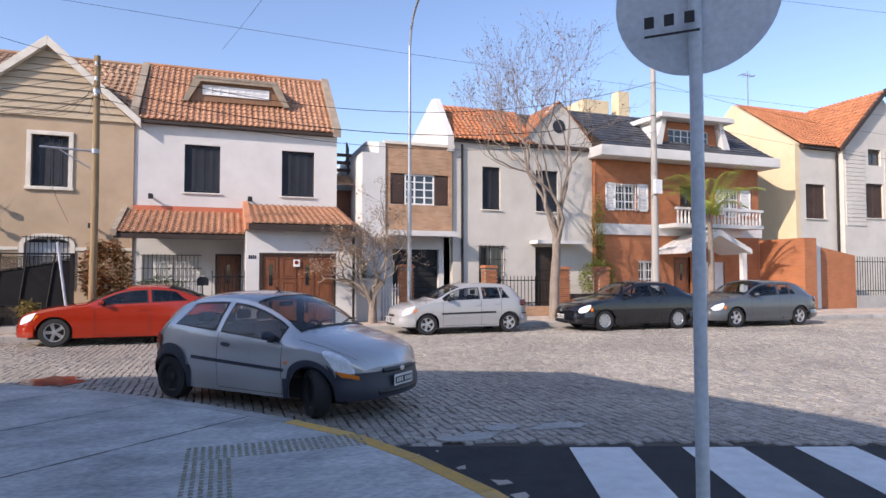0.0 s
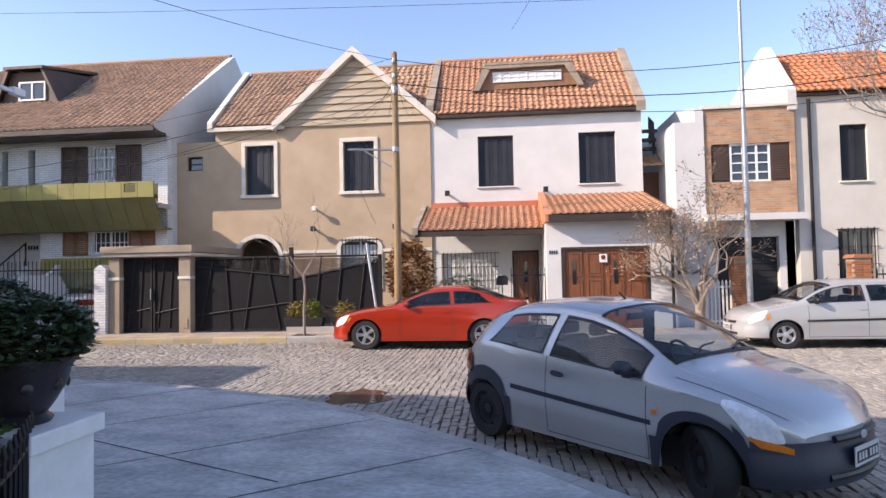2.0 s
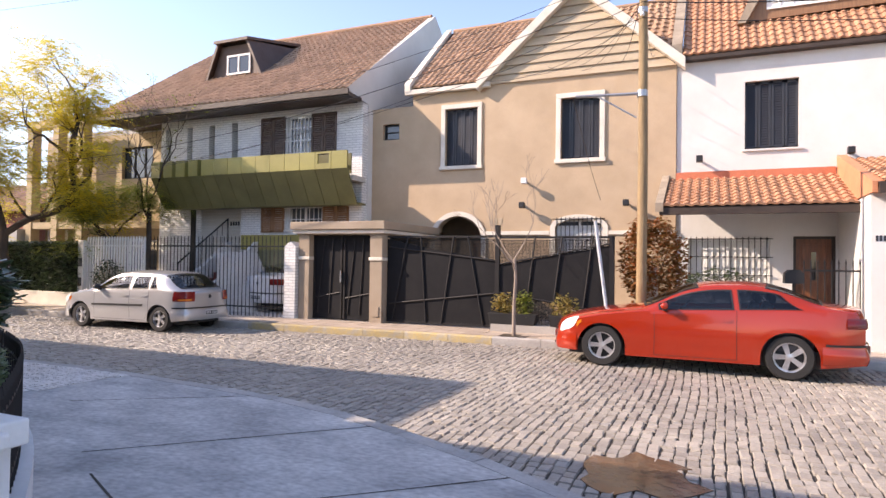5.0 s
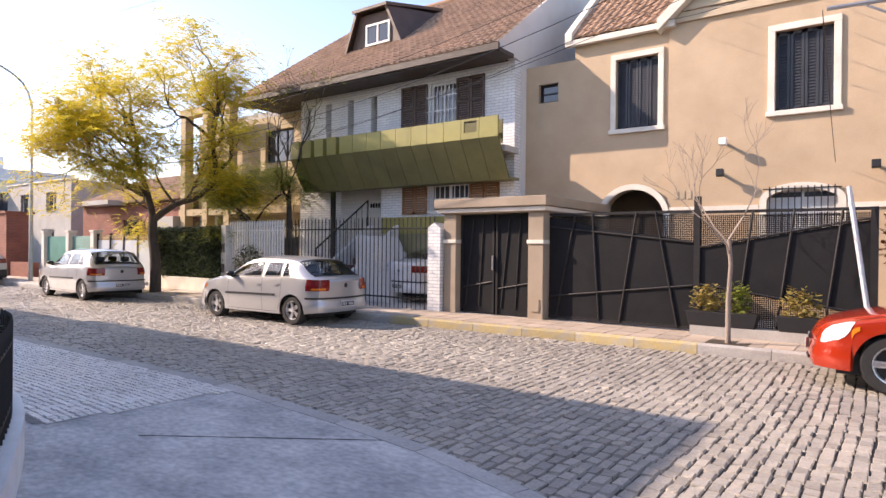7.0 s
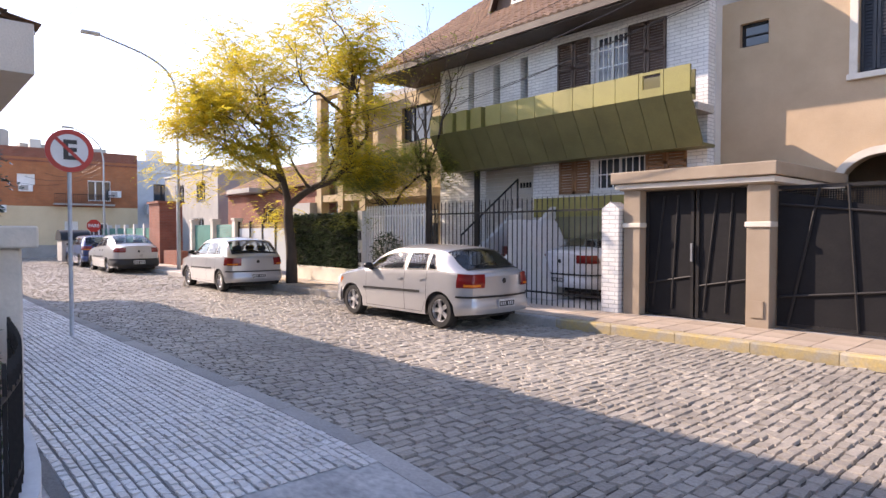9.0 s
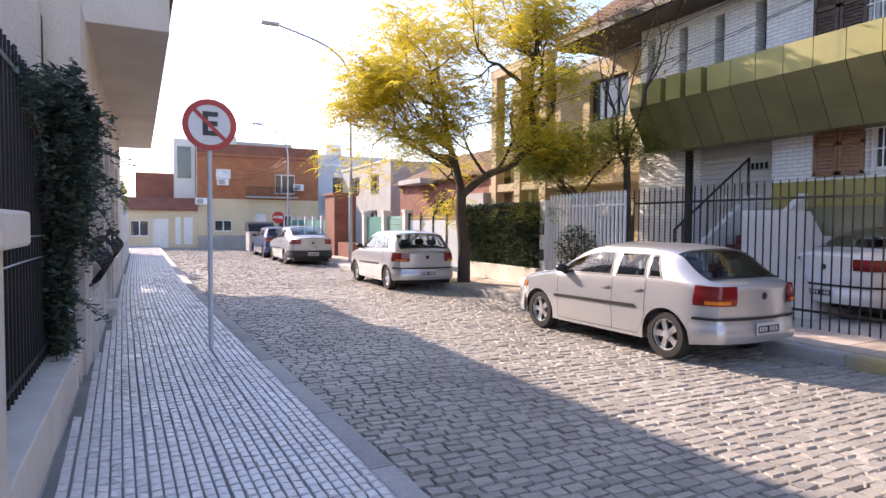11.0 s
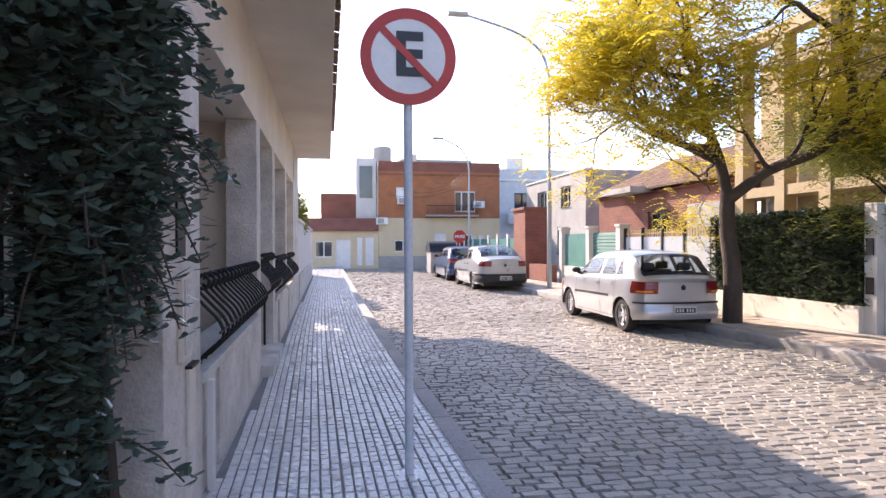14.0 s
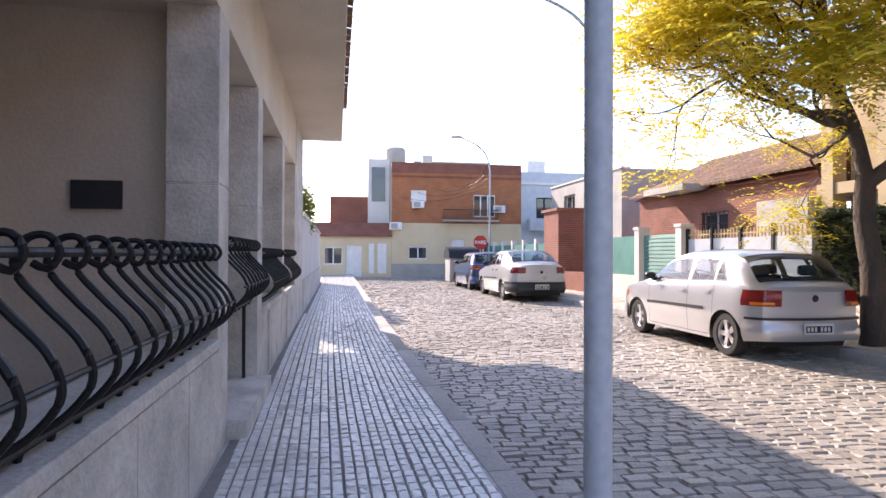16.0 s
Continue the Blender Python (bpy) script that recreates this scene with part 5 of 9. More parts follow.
    def open_at(s, th):
        if edge + 0.015 < th and (front_glass[0] + 0.025 < s < front_glass[1] - 0.025 or rear_glass[0] + 0.025 < s < rear_glass[1] - 0.025):
            return True
        if 0 < th < 0.5:
            lo, hi = glass_edges(s)
            f = (th * 2 - lo) / (hi - lo)
            if 0.04 < f < 0.96:
                for (a0, a1, b0, b1) in windows:
                    if a0 + (a1 - a0) * f + 0.015 < s < b0 + (b1 - b0) * f - 0.015:
                        return True
        return False

    ss = sorted({*[L * k / 130 for k in range(131)], *[ax + A * math.cos(math.pi * k / 18) for ax in (fx, rx) for k in range(19)], fx - A - 0.002, fx + A + 0.002, rx - A - 0.002, rx + A + 0.002})
    ths = [-1 + 0.1 * k for k in range(11)] + [0.5 * k / 16 for k in range(1, 17)] + [0.52, 0.54, 0.57, 0.6, 0.64, 0.7, 0.76, 0.84, 0.92, 1.0]
    g = G()
    m = len(ths)
    for side in (1, -1):
        vs = [(p.x, p.y * side, p.z) for s in ss for p in (surf(s, th) for th in ths)]
        fs = [(i * m + j, (i + 1) * m + j, (i + 1) * m + j + 1, i * m + j + 1) for i in range(len(ss) - 1) for j in range(m - 1)
              if not open_at((ss[i] + ss[i + 1]) / 2, (ths[j] + ths[j + 1]) / 2)]
        g.add(vs, fs if side > 0 else [f[::-1] for f in fs])
    for s in (0, L):
        h0, nc = half(s), 12
        vs = []
        for th in ths:
            p = surf(s, th)
            for k in range(nc + 1):
                y = p.y * (1 - 2 * k / nc)
                vs.append((-s + bulge(s) * (1 - min(1, abs(y) / h0) ** 2), y, p.z))
        fs = [(j * (nc + 1) + k, j * (nc + 1) + k + 1, (j + 1) * (nc + 1) + k + 1, (j + 1) * (nc + 1) + k) for j in range(m - 1) for k in range(nc)]
        g.add(vs, fs if s == 0 else [f[::-1] for f in fs])
    body = part("body", g, body_mat, t, smooth=38)
    under = G().box(-L + 0.2, -0.2, -W * 0.76, W * 0.76, 0.17, 0.42)
    for ax in (fx, rx):
        under.box(-ax - A, -ax + A, -W * 0.9, W * 0.9, R + A - 0.06, R + A - 0.02)
    part("underbody", under, plastic_black, t)
    # cabin: dark tub, dashboard, seats, steering wheel
    zb_ = interp(belt, st)
    cab = thing("cabin", "", "")
    cab.parent = t
    tub = G().box(-te + 0.1, -cw - 0.1, -W * 0.86, -W * 0.83, 0.42, zb_ - 0.03).box(-te + 0.1, -cw - 0.1, W * 0.83, W * 0.86, 0.42, zb_ - 0.03).box(-te + 0.1, -cw - 0.1, -W * 0.83, W * 0.83, 0.42, 0.46)
    part("lining", tub, seat_cloth, cab)
    part("dashboard", G().box(-cw - 0.45, -cw - 0.08, -W * 0.82, W * 0.82, 0.6, zb_ - 0.01), plastic_black, cab, bevel=0.04)
    part("parcel_shelf", G().box(-te + 0.12, -re + 0.08, -W * 0.76, W * 0.76, zb_ - 0.09, zb_ - 0.05), plastic_black, cab)
    for (sx, ys) in ((st + 0.42, (-0.34, 0.34)), (st + span * 0.82, (-0.34, 0.34))):
        for y in ys:
            part("seat", G().prism([(-sx + 0.3, 0.46), (-sx + 0.3, 0.6), (-sx - 0.1, 0.58), (-sx - 0.26, zb_ + 0.12), (-sx - 0.36, zb_ + 0.12), (-sx - 0.24, 0.46)], y - 0.23, y + 0.23), seat_cloth, cab, bevel=0.04)
            part("headrest", G().box(-sx - 0.39, -sx - 0.29, y - 0.12, y + 0.12, zb_ + 0.13, zb_ + 0.27), seat_cloth, cab, bevel=0.04)
    part("steering_wheel", G().tube([Vector((-cw - 0.55 - 0.1 * math.sin(2 * math.pi * k / 16), 0.34 + 0.17 * math.cos(2 * math.pi * k / 16), zb_ + 0.0 + 0.15 * math.sin(2 * math.pi * k / 16))) for k in range(17)], 0.016, 6), plastic_black, cab)
    part("rear_mirror", G().box(-st - 0.03, -st + 0.01, -0.12, 0.12, interp(top, st) - 0.16, interp(top, st) - 0.1), plastic_black, cab, bevel=0.01)

    def lifted(s, th, lift):
        p, ps, pt = surf(s, th), surf(s + 0.008, th), surf(s, th + 0.008 if th < 0.99 else th - 0.008)
        nn = (ps - p).cross(pt - p)
        nn = nn.normalized() if nn.length > 1e-9 else Vector((0, 0, 1))
        if nn.dot(Vector((0, max(p.y, 0.05), 0.1 if th <= 0 else 0.6))) < 0:
            nn = -nn
        return p + nn * lift

    def sheet_of(rows, side, mat, name, parent, lab=""):
        n = len(rows[0])
        vs = [(q.x, q.y * side, q.z) for r in rows for q in r]
        fs = [(j * n + i, j * n + i + 1, (j + 1) * n + i + 1, (j + 1) * n + i) for j in range(len(rows) - 1) for i in range(n - 1)]
        return part(name, G().add(vs, fs if side < 0 else [f[::-1] for f in fs]), mat, parent, lab, smooth=50)

    def patch(sa, sb, ta, tb, mat, name, parent=body, n=8, k=8, lift=0.006, sides=(1, -1), lab="", round_=0.0):
        """A piece that follows the skin. sa, sb may be pairs: their values at ta and at tb; round_ draws in its corners."""
        out = None
        for side in sides:
            rows = []
            for j in range(k + 1):
                f = j / k
                th = ta + (tb - ta) * f
                a = sa[0] + (sa[1] - sa[0]) * f if isinstance(sa, tuple) else sa
                b = sb[0] + (sb[1] - sb[0]) * f if isinstance(sb, tuple) else sb
                cut = round_ * (1 - math.sqrt(max(0.0, 1 - abs(2 * f - 1) ** 3))) * (b - a)
                rows.append([lifted(a + cut + (b - a - 2 * cut) * i / n, th, lift) for i in range(n + 1)])
            out = sheet_of(rows, side, mat, name, parent, lab)
        return out

    def around(end, z0, z1, s_in, y_in, mat, name, lift=0.012, belly=0.0, rows=4, sides=(1, -1), lab="", whole=False):
        """A band round a corner of the nose or tail, from s_in on the flank to y_in (a share of the half width) on the end face."""
        s_end, d = (0.0, 1) if end == "front" else (L, -1)
        h0 = half(s_end)
        line = [(s_end + (s_in - s_end) * (1 - k / 10) ** 1.3, None) for k in range(10)]
        line += [(s_end, h0 * (1 - (1 - y_in) * k / 8)) for k in range(9)]
        out = None
        for side in ((1,) if whole else sides):
            rr = []
            for j in range(rows + 1):
                f = j / rows
                z = z0 + (z1 - z0) * f
                e = lift + belly * math.sin(math.pi * min(1, f * 1.15 + 0.1))
                pts = []
                for (s, y) in line:
                    w = h0 * 1.0 if y is not None else half(s)
                    yy = (y if y is not None else w) * flank(z)
                    x = -s + bulge(s) * (1 - min(1, yy / w) ** 2)
                    mix_ = max(0.0, min(1.0, 1 - abs(s - s_end) / 0.3)) if y is None else 1.0
                    out_ = Vector((d * (0.35 * mix_ if y is None else 1.0), (1.0 if y is None else 0.9 * (yy / w) ** 5), 0)).normalized()
                    pts.append(Vector((x, yy, z)) + out_ * e)
                if whole:
                    pts = pts + [Vector((p.x, -p.y, p.z)) for p in reversed(pts[:-1])]
                rr.append(pts)
            flip = side if d > 0 else -side
            out = sheet_of(rr, -1 if whole and d > 0 else 1 if whole else -flip, mat, name, body, lab) if not whole else None
            if whole:
                # closed towards the skin above and below
                n = len(rr[0])
                lo_ = [Vector((p.x - 0.06 * d, p.y * 0.94, p.z)) for p in rr[0]]
                hi_ = [Vector((p.x - 0.04 * d, p.y * 0.96, p.z + 0.006)) for p in rr[-1]]
                rr = [lo_] + rr + [hi_]
                vs = [tuple(p) for r in rr for p in r]
                fs = [(j * n + i, j * n + i + 1, (j + 1) * n + i + 1, (j + 1) * n + i) for j in range(len(rr) - 1) for i in range(n - 1)]
                out = part(name, G().add(vs, fs if d < 0 else [f[::-1] for f in fs]), mat, body, lab, smooth=40)
        return out

    gm = tint or car_glass

    def across(sa, sb, ta, name):
        """A pane right across, over the middle, with a dark band round it."""
        n, k = 24, 12

        def at_(s, f, lift):
            q = lifted(s, 1 - abs(f) * (1 - ta), lift)
            return (q.x, q.y * (1 if f >= 0 else -1), q.z)
        vs = [at_(sa + (sb - sa) * i / k, 2 * j / n - 1, 0.004) for i in range(k + 1) for j in range(n + 1)]
        fs = [(i * (n + 1) + j, i * (n + 1) + j + 1, (i + 1) * (n + 1) + j + 1, (i + 1) * (n + 1) + j) for i in range(k) for j in range(n)]
        pane = part(name, G().add(vs, fs), gm, body, smooth=60)
        g = G()
        for (u0, u1) in ((sa, sa + 0.035 * (1 if sb > sa else -1)), (sb - 0.035 * (1 if sb > sa else -1), sb)):
            vs = [at_(u, 2 * j / n - 1, 0.007) for u in (u0, u1) for j in range(n + 1)]
            g.add(vs, [(j, j + 1, n + 2 + j, n + 1 + j) for j in range(n)])
        for (f0, f1) in ((-1, -0.955), (0.955, 1)):
            vs = [at_(sa + (sb - sa) * i / k, f, 0.007) for i in range(k + 1) for f in (f0, f1)]
            g.add(vs, [(2 * i, 2 * i + 1, 2 * i + 3, 2 * i + 2) for i in range(k)])
        part("window_seal", g, plastic_black, pane)
    across(*front_glass, edge, "windscreen")
    across(*rear_glass, edge, "rear_window")

    def glass_point(win, u, f, lift):
        a0, a1, b0, b1 = win
        a, b = a0 + (a1 - a0) * f, b0 + (b1 - b0) * f
        s = a + (b - a) * u
        lo, hi = glass_edges(s)
        return lifted(s, 0.5 * (lo + (hi - lo) * f), lift)
    for win in windows:
        wl = max(0.1, win[2] - win[0])
        for side in (1, -1):
            pane = sheet_of([[glass_point(win, i / 16, j / 10, 0.004) for i in range(17)] for j in range(11)], side, gm, "side_window", body)
            g = G()
            e = 0.022 / wl
            for (u0, u1, f0, f1) in ((0, 1, 0, 0.06), (0, 1, 0.93, 1), (0, e, 0, 1), (1 - e, 1, 0, 1)):
                nu, nf = (16, 1) if u1 - u0 > 0.5 else (1, 10)
                vs = [glass_point(win, u0 + (u1 - u0) * i / nu, f0 + (f1 - f0) * j / nf, 0.007) for j in range(nf + 1) for i in range(nu + 1)]
                g.add([(q.x, q.y * side, q.z) for q in vs], [(j * (nu + 1) + i, j * (nu + 1) + i + 1, (j + 1) * (nu + 1) + i + 1, (j + 1) * (nu + 1) + i) for j in range(nf) for i in range(nu)])
            part("window_seal", g, plastic_black, pane)
    # door seams, handles, side strip, bonnet and tailgate seams
    b0 = windows[0][2] + 0.03
    for s in ([cw + 0.16, b0] if doors == 1 else [cw + 0.16, b0, windows[1][2] + 0.02]):
        patch(s, s + 0.007, -0.93, 0.02, plastic_black, "door_seam", n=1, k=10, lift=0.002)
    patch(cw + 0.16, b0 if doors == 1 else windows[1][2] + 0.02, -0.94, -0.93, plastic_black, "door_seam", n=14, k=1, lift=0.002)
    for s in ([b0 - 0.24] if doors == 1 else [b0 - 0.22, windows[1][2] - 0.2]):
        patch(s, s + 0.17, -0.2, -0.13, bumper or body_mat, "door_handle", n=6, k=4, lift=0.02, round_=0.25)
    if strip:
        patch(fx + A + 0.06, rx - A - 0.1, -0.5, -0.44, bumper or plastic_black, "side_moulding", n=12, k=2, lift=0.01)
    patch(0.1, cw - 0.02, 0.3, 0.315, plastic_black, "bonnet_seam", n=16, k=1, lift=0.002)
    bm = bumper or body_mat
    zf, zr = interp(belt, 0), interp(belt, L)
    ftop = zf - 0.03
    around("front", 0.23, ftop, max(0.12, fx - A - 0.02), 0.0, bm, "front_bumper", 0.008, 0.03, 6, whole=True)
    rtop = 0.55 if not arch else 0.62
    around("rear", 0.27, rtop, min(L - 0.12, rx + A + 0.02), 0.0, bm, "rear_bumper", 0.01, 0.04, 6, whole=True)
    if not arch:
        around("rear", rtop - 0.02, rtop + 0.012, min(L - 0.14, rx + A + 0.06), 0.0, plastic_black, "bumper_strip", 0.03, 0.0, 1)
    if arch:
        for ax in (fx, rx):
            patch(ax - A - 0.08, ax + A + 0.08, -1.0, -0.62, bm, "wheel_arch_trim", n=26, k=4, lift=0.014)
        patch((0.05, 0.1), (fx - A + 0.02, fx - A + 0.1), -1.0, -0.45, bm, "front_bumper_wing", n=10, k=4, lift=0.012)
        patch(rx + A * 0.9, (L - 0.03, L - 0.06), -1.0, -0.2, bm, "rear_bumper_wing", n=10, k=4, lift=0.012)
    nose, tailx = bulge(0), -L + bulge(L)
    part("grille", G().tube([(nose - 0.11 * (y / half(0)) ** 2 + 0.012, y, ftop + 0.005) for y in (-0.32, -0.2, -0.1, 0, 0.1, 0.2, 0.32)], 0.026, 8), plastic_black, body)
    part("lower_grille", G().tube([(nose - 0.11 * (y / half(0)) ** 2 + 0.025, y, 0.3) for y in (-0.4, -0.25, -0.1, 0, 0.1, 0.25, 0.4)], 0.03, 8), plastic_black, body)
    part("grille_emblem", G().lathe(0, 0, [(0.05, 0.0), (0.045, 0.006)], 14).moved(Matrix.Translation((nose + 0.036, 0, ftop + 0.005)) @ Matrix.Rotation(radians(90), 4, "Y") @ Matrix.Scale(0.6, 4, (1, 0, 0))), rim_silver, body)
    part("tail_emblem", G().lathe(0, 0, [(0.045, 0.0), (0.04, 0.006)], 14).moved(Matrix.Translation((tailx - 0.002, 0, zr - 0.05)) @ Matrix.Rotation(radians(-90), 4, "Y")), rim_dark, body)
    # lamps
    if arch:
        patch((0.05, 0.16), (0.36, 0.5), -0.32, 0.2, lamp_clear, "headlight", n=10, k=10, lift=0.012, round_=0.3)
        patch((0.05, 0.05), (0.2, 0.28), -0.42, -0.3, lamp_amber, "indicator", n=5, k=3, lift=0.016)
        patch(cw + 0.05, cw + 0.11, -0.36, -0.3, lamp_amber, "side_repeater", n=4, k=4, lift=0.012, round_=0.3)
    else:
        patch((0.03, 0.1), (0.3, 0.44), -0.3, 0.25, lamp_clear, "headlight", n=10, k=8, lift=0.008, round_=0.25)
        patch(0.36, 0.44, -0.3, -0.12, lamp_amber, "indicator", n=3, k=2, lift=0.008)
    lh, ld = lamp
    around("rear", zr - ld - lh * 0.5, zr - ld + lh * 0.5, L - 0.24, 0.68, lamp_red, "tail_light", 0.012, 0.014, 6)
    around("rear", zr - ld - lh * 0.42, zr - ld - lh * 0.24, L - 0.12, 0.8, lamp_amber if arch is None and not boot else lamp_red, "rear_indicator", 0.024, 0.004, 2)
    if plate:
        for (x, z, d) in ((nose + 0.05, 0.42, 1), (tailx - 0.056, 0.43, -1)):
            pl = part("number_plate", G().box(min(x, x + 0.008 * d), max(x, x + 0.008 * d), -0.2, 0.2, z - 0.065, z + 0.065), plate_white, body)
            part("plate_field", G().box(min(x + 0.008 * d, x + 0.009 * d), max(x + 0.008 * d, x + 0.009 * d), -0.18, 0.18, z - 0.045, z + 0.035), plastic_black, pl)
            for i in range(6):
                y = -0.15 + 0.05 * i + (0.03 if i > 2 else 0)
                part("plate_bar", G().box(min(x + 0.009 * d, x + 0.011 * d), max(x + 0.009 * d, x + 0.011 * d), y, y + 0.03, z - 0.03, z + 0.022), plate_white, pl)
    # mirrors, wipers, aerial
    for sd in (1, -1):
        p = surf(cw + 0.34, 0.03)
        g = G()
        prof = [(0.04, 0.0), (0.06, 0.03), (0.065, 0.09), (0.055, 0.14), (0.02, 0.165)]
        for k in range(len(prof)):
            prof[k] = (prof[k][0], p.y + 0.01 + prof[k][1])
        g.lathe(0, 0, prof, 14, "y")
        g.v = [(p.x + q[0] * 0.75 + (0.02 if q[0] > 0 else 0), sd * q[1], p.z + 0.075 + q[2] * 0.85) for q in g.v]
        part("wing_mirror", g, bumper or (plastic_black if strip else body_mat), body, smooth=50)
        part("mirror_foot", G().box(p.x - 0.03, p.x + 0.04, min(sd * (p.y - 0.02), sd * (p.y + 0.06)), max(sd * (p.y - 0.02), sd * (p.y + 0.06)), p.z - 0.01, p.z + 0.04), plastic_black, body, bevel=0.01)
    for (y0, y1) in ((-0.45, 0.05), (0.12, 0.6)):
        a, b = lifted(cw + 0.06, 0.93, 0.02), lifted(cw + 0.17, 0.8, 0.02)
        part("wiper", G().tube([(a.x, y0, a.z), ((a.x + b.x) / 2 - 0.02, (y0 + y1) / 2, (a.z + b.z) / 2 + 0.015), (b.x, y1, b.z - (0.02 if abs(y1) > 0.4 else 0))], 0.009, 5), plastic_black, body)
    part("rear_wiper", G().tube([(tailx + (L - te) + 0.02, 0.0, interp(top, te) + 0.03), (tailx + (L - te) + 0.08, 0.3, interp(top, te) + 0.09)], 0.009, 5), plastic_black, body) if not boot else None
    part("aerial", G().tube([(-st - 0.12, 0, interp(top, st + 0.12)), (-st - 0.2, 0, interp(top, st) + 0.09)], 0.012, 5, 0.006), plastic_black, body)
    # wheels
    for (ax, sd) in ((fx, 1), (fx, -1), (rx, 1), (rx, -1)):
        w = thing("wheel", "", "")
        w.parent = t
        y = W * 0.955 - 0.1
        w.location = (-ax, sd * y, R)
        w.rotation_euler = (0, 0, radians(steer if ax == fx else 0))
        tw = 0.095
        prof = [(R * 0.64, -tw * 0.8), (R * 0.66, -tw), (R * 0.93, -tw), (R, -tw * 0.6), (R, tw * 0.6), (R * 0.93, tw), (R * 0.66, tw), (R * 0.64, tw * 0.8), (R * 0.62, 0), (R * 0.64, -tw * 0.8)]
        g = G()
        nseg = 28
        vs = [(r * math.cos(2 * math.pi * j / nseg), h, r * math.sin(2 * math.pi * j / nseg)) for r, h in prof for j in range(nseg)]
        g.add(vs, [(i * nseg + j, i * nseg + (j + 1) % nseg, (i + 1) * nseg + (j + 1) % nseg, (i + 1) * nseg + j) for i in range(len(prof) - 1) for j in range(nseg)])
        part("tyre", g, rubber, w, smooth=50)
        rm = rim_silver if rim == "alloy" else rim_dark
        o = sd * tw * 0.62
        g = G()
        lip = [(R * 0.66, o + sd * 0.02), (R * 0.6, o + sd * 0.015), (R * 0.57, o - sd * 0.03)]
        vs = [(r * math.cos(2 * math.pi * j / nseg), h, r * math.sin(2 * math.pi * j / nseg)) for r, h in lip for j in range(nseg)]
        g.add(vs, [(i * nseg + j, i * nseg + (j + 1) % nseg, (i + 1) * nseg + (j + 1) % nseg, (i + 1) * nseg + j) for i in range(2) for j in range(nseg)])
        for k in range(spokes):
            a = 2 * math.pi * k / spokes
            for da in ((-0.09, 0.09) if rim == "alloy" and spokes > 4 else (0,)):
                ca, sa_ = math.cos(a + da), math.sin(a + da)
                tx, tz = -math.sin(a + da), math.cos(a + da)
                wd = 0.022 if rim == "alloy" else 0.05
                r0, r1 = 0.03, R * 0.6
                vv = []
                for (r, ww) in ((r0, wd * 1.2), (r1, wd)):
                    for (q, hh) in ((-ww, o), (ww, o), (ww, o - sd * 0.03), (-ww, o - sd * 0.03)):
                        vv.append((r * ca + q * tx, hh, r * sa_ + q * tz))
                g.add(vv, [(0, 1, 5, 4), (1, 2, 6, 5), (2, 3, 7, 6), (3, 0, 4, 7), (4, 5, 6, 7)])
        part("rim", g, rm, w)
        part("hub", G().lathe(0, 0, [(0.055, o - sd * 0.03), (0.055, o + sd * 0.006), (0.02, o + sd * 0.012)], 12, "y"), rm if rim == "alloy" else rim_dark, w)
        part("brake_disc", G().lathe(0, 0, [(R * 0.58, -0.01 + o - sd * 0.06), (R * 0.58, 0.01 + o - sd * 0.06)], 20, "y"), plastic_black, w)
    t.matrix_basis = pose(at[0], at[1], at[2] if len(at) > 2 else 0, 0, 0, heading)
    return t


def axle_place(near_front, near_rear, front, width, side):
    """Nose place and heading from the near wheels' contact points; side: +1 when these wheels are on the car's left."""
    f, r = Vector(near_front), Vector(near_rear)
    d = (f - r).normalized()
    left = Vector((-d.y, d.x))
    nose = f + d * front - left * side * (width / 2 - 0.09)
    return (nose.x, nose.y), math.degrees(math.atan2(d.y, d.x))


seat_cloth = M("dark seat cloth", (0.07, 0.07, 0.075), (0.05, 0.05, 0.055), rough=0.9)
silver_grey = paint("silver grey car paint", (0.5, 0.5, 0.505), 0.45, 0.26)
pos, head = axle_place((0.61, 8.19), (-1.02, 10.01), 0.62, 1.63, -1)
car("silver-grey three-door small hatchback with dark plastic bumpers and arches", 3.5, 1.63, 2.45, 0.62,
    [(0, 0.6), (0.05, 0.69), (0.14, 0.77), (0.35, 0.865), (0.65, 0.945), (0.86, 0.99), (0.98, 1.04), (1.3, 1.24), (1.6, 1.375), (1.85, 1.435), (2.15, 1.46), (2.5, 1.44), (2.85, 1.36), (3.1, 1.25), (3.28, 1.11), (3.4, 0.96), (3.47, 0.82), (3.5, 0.74)],
    [(0, 0.57), (0.12, 0.66), (0.4, 0.75), (0.9, 0.82), (1.3, 0.85), (1.8, 0.89), (2.5, 0.945), (3.05, 0.985), (3.3, 0.92), (3.5, 0.7)], (0.9, 1.72, 2.72, 3.36), 0.29, silver_grey, pos, head, rim="steel", bumper=plastic_dark, arch=True, steer=-32, spokes=8,
    windows=[(1.12, 1.12, 2.12, 2.02), (2.21, 2.11, 3.0, 2.72)], lamp=(0.2, -0.06))
red_paint = paint("orange red car paint", (0.44, 0.03, 0.006), 0.3, 0.2)
pos, head = axle_place((-4.03, 17.21), (-1.34, 17.17), 0.76, 1.77, 1)
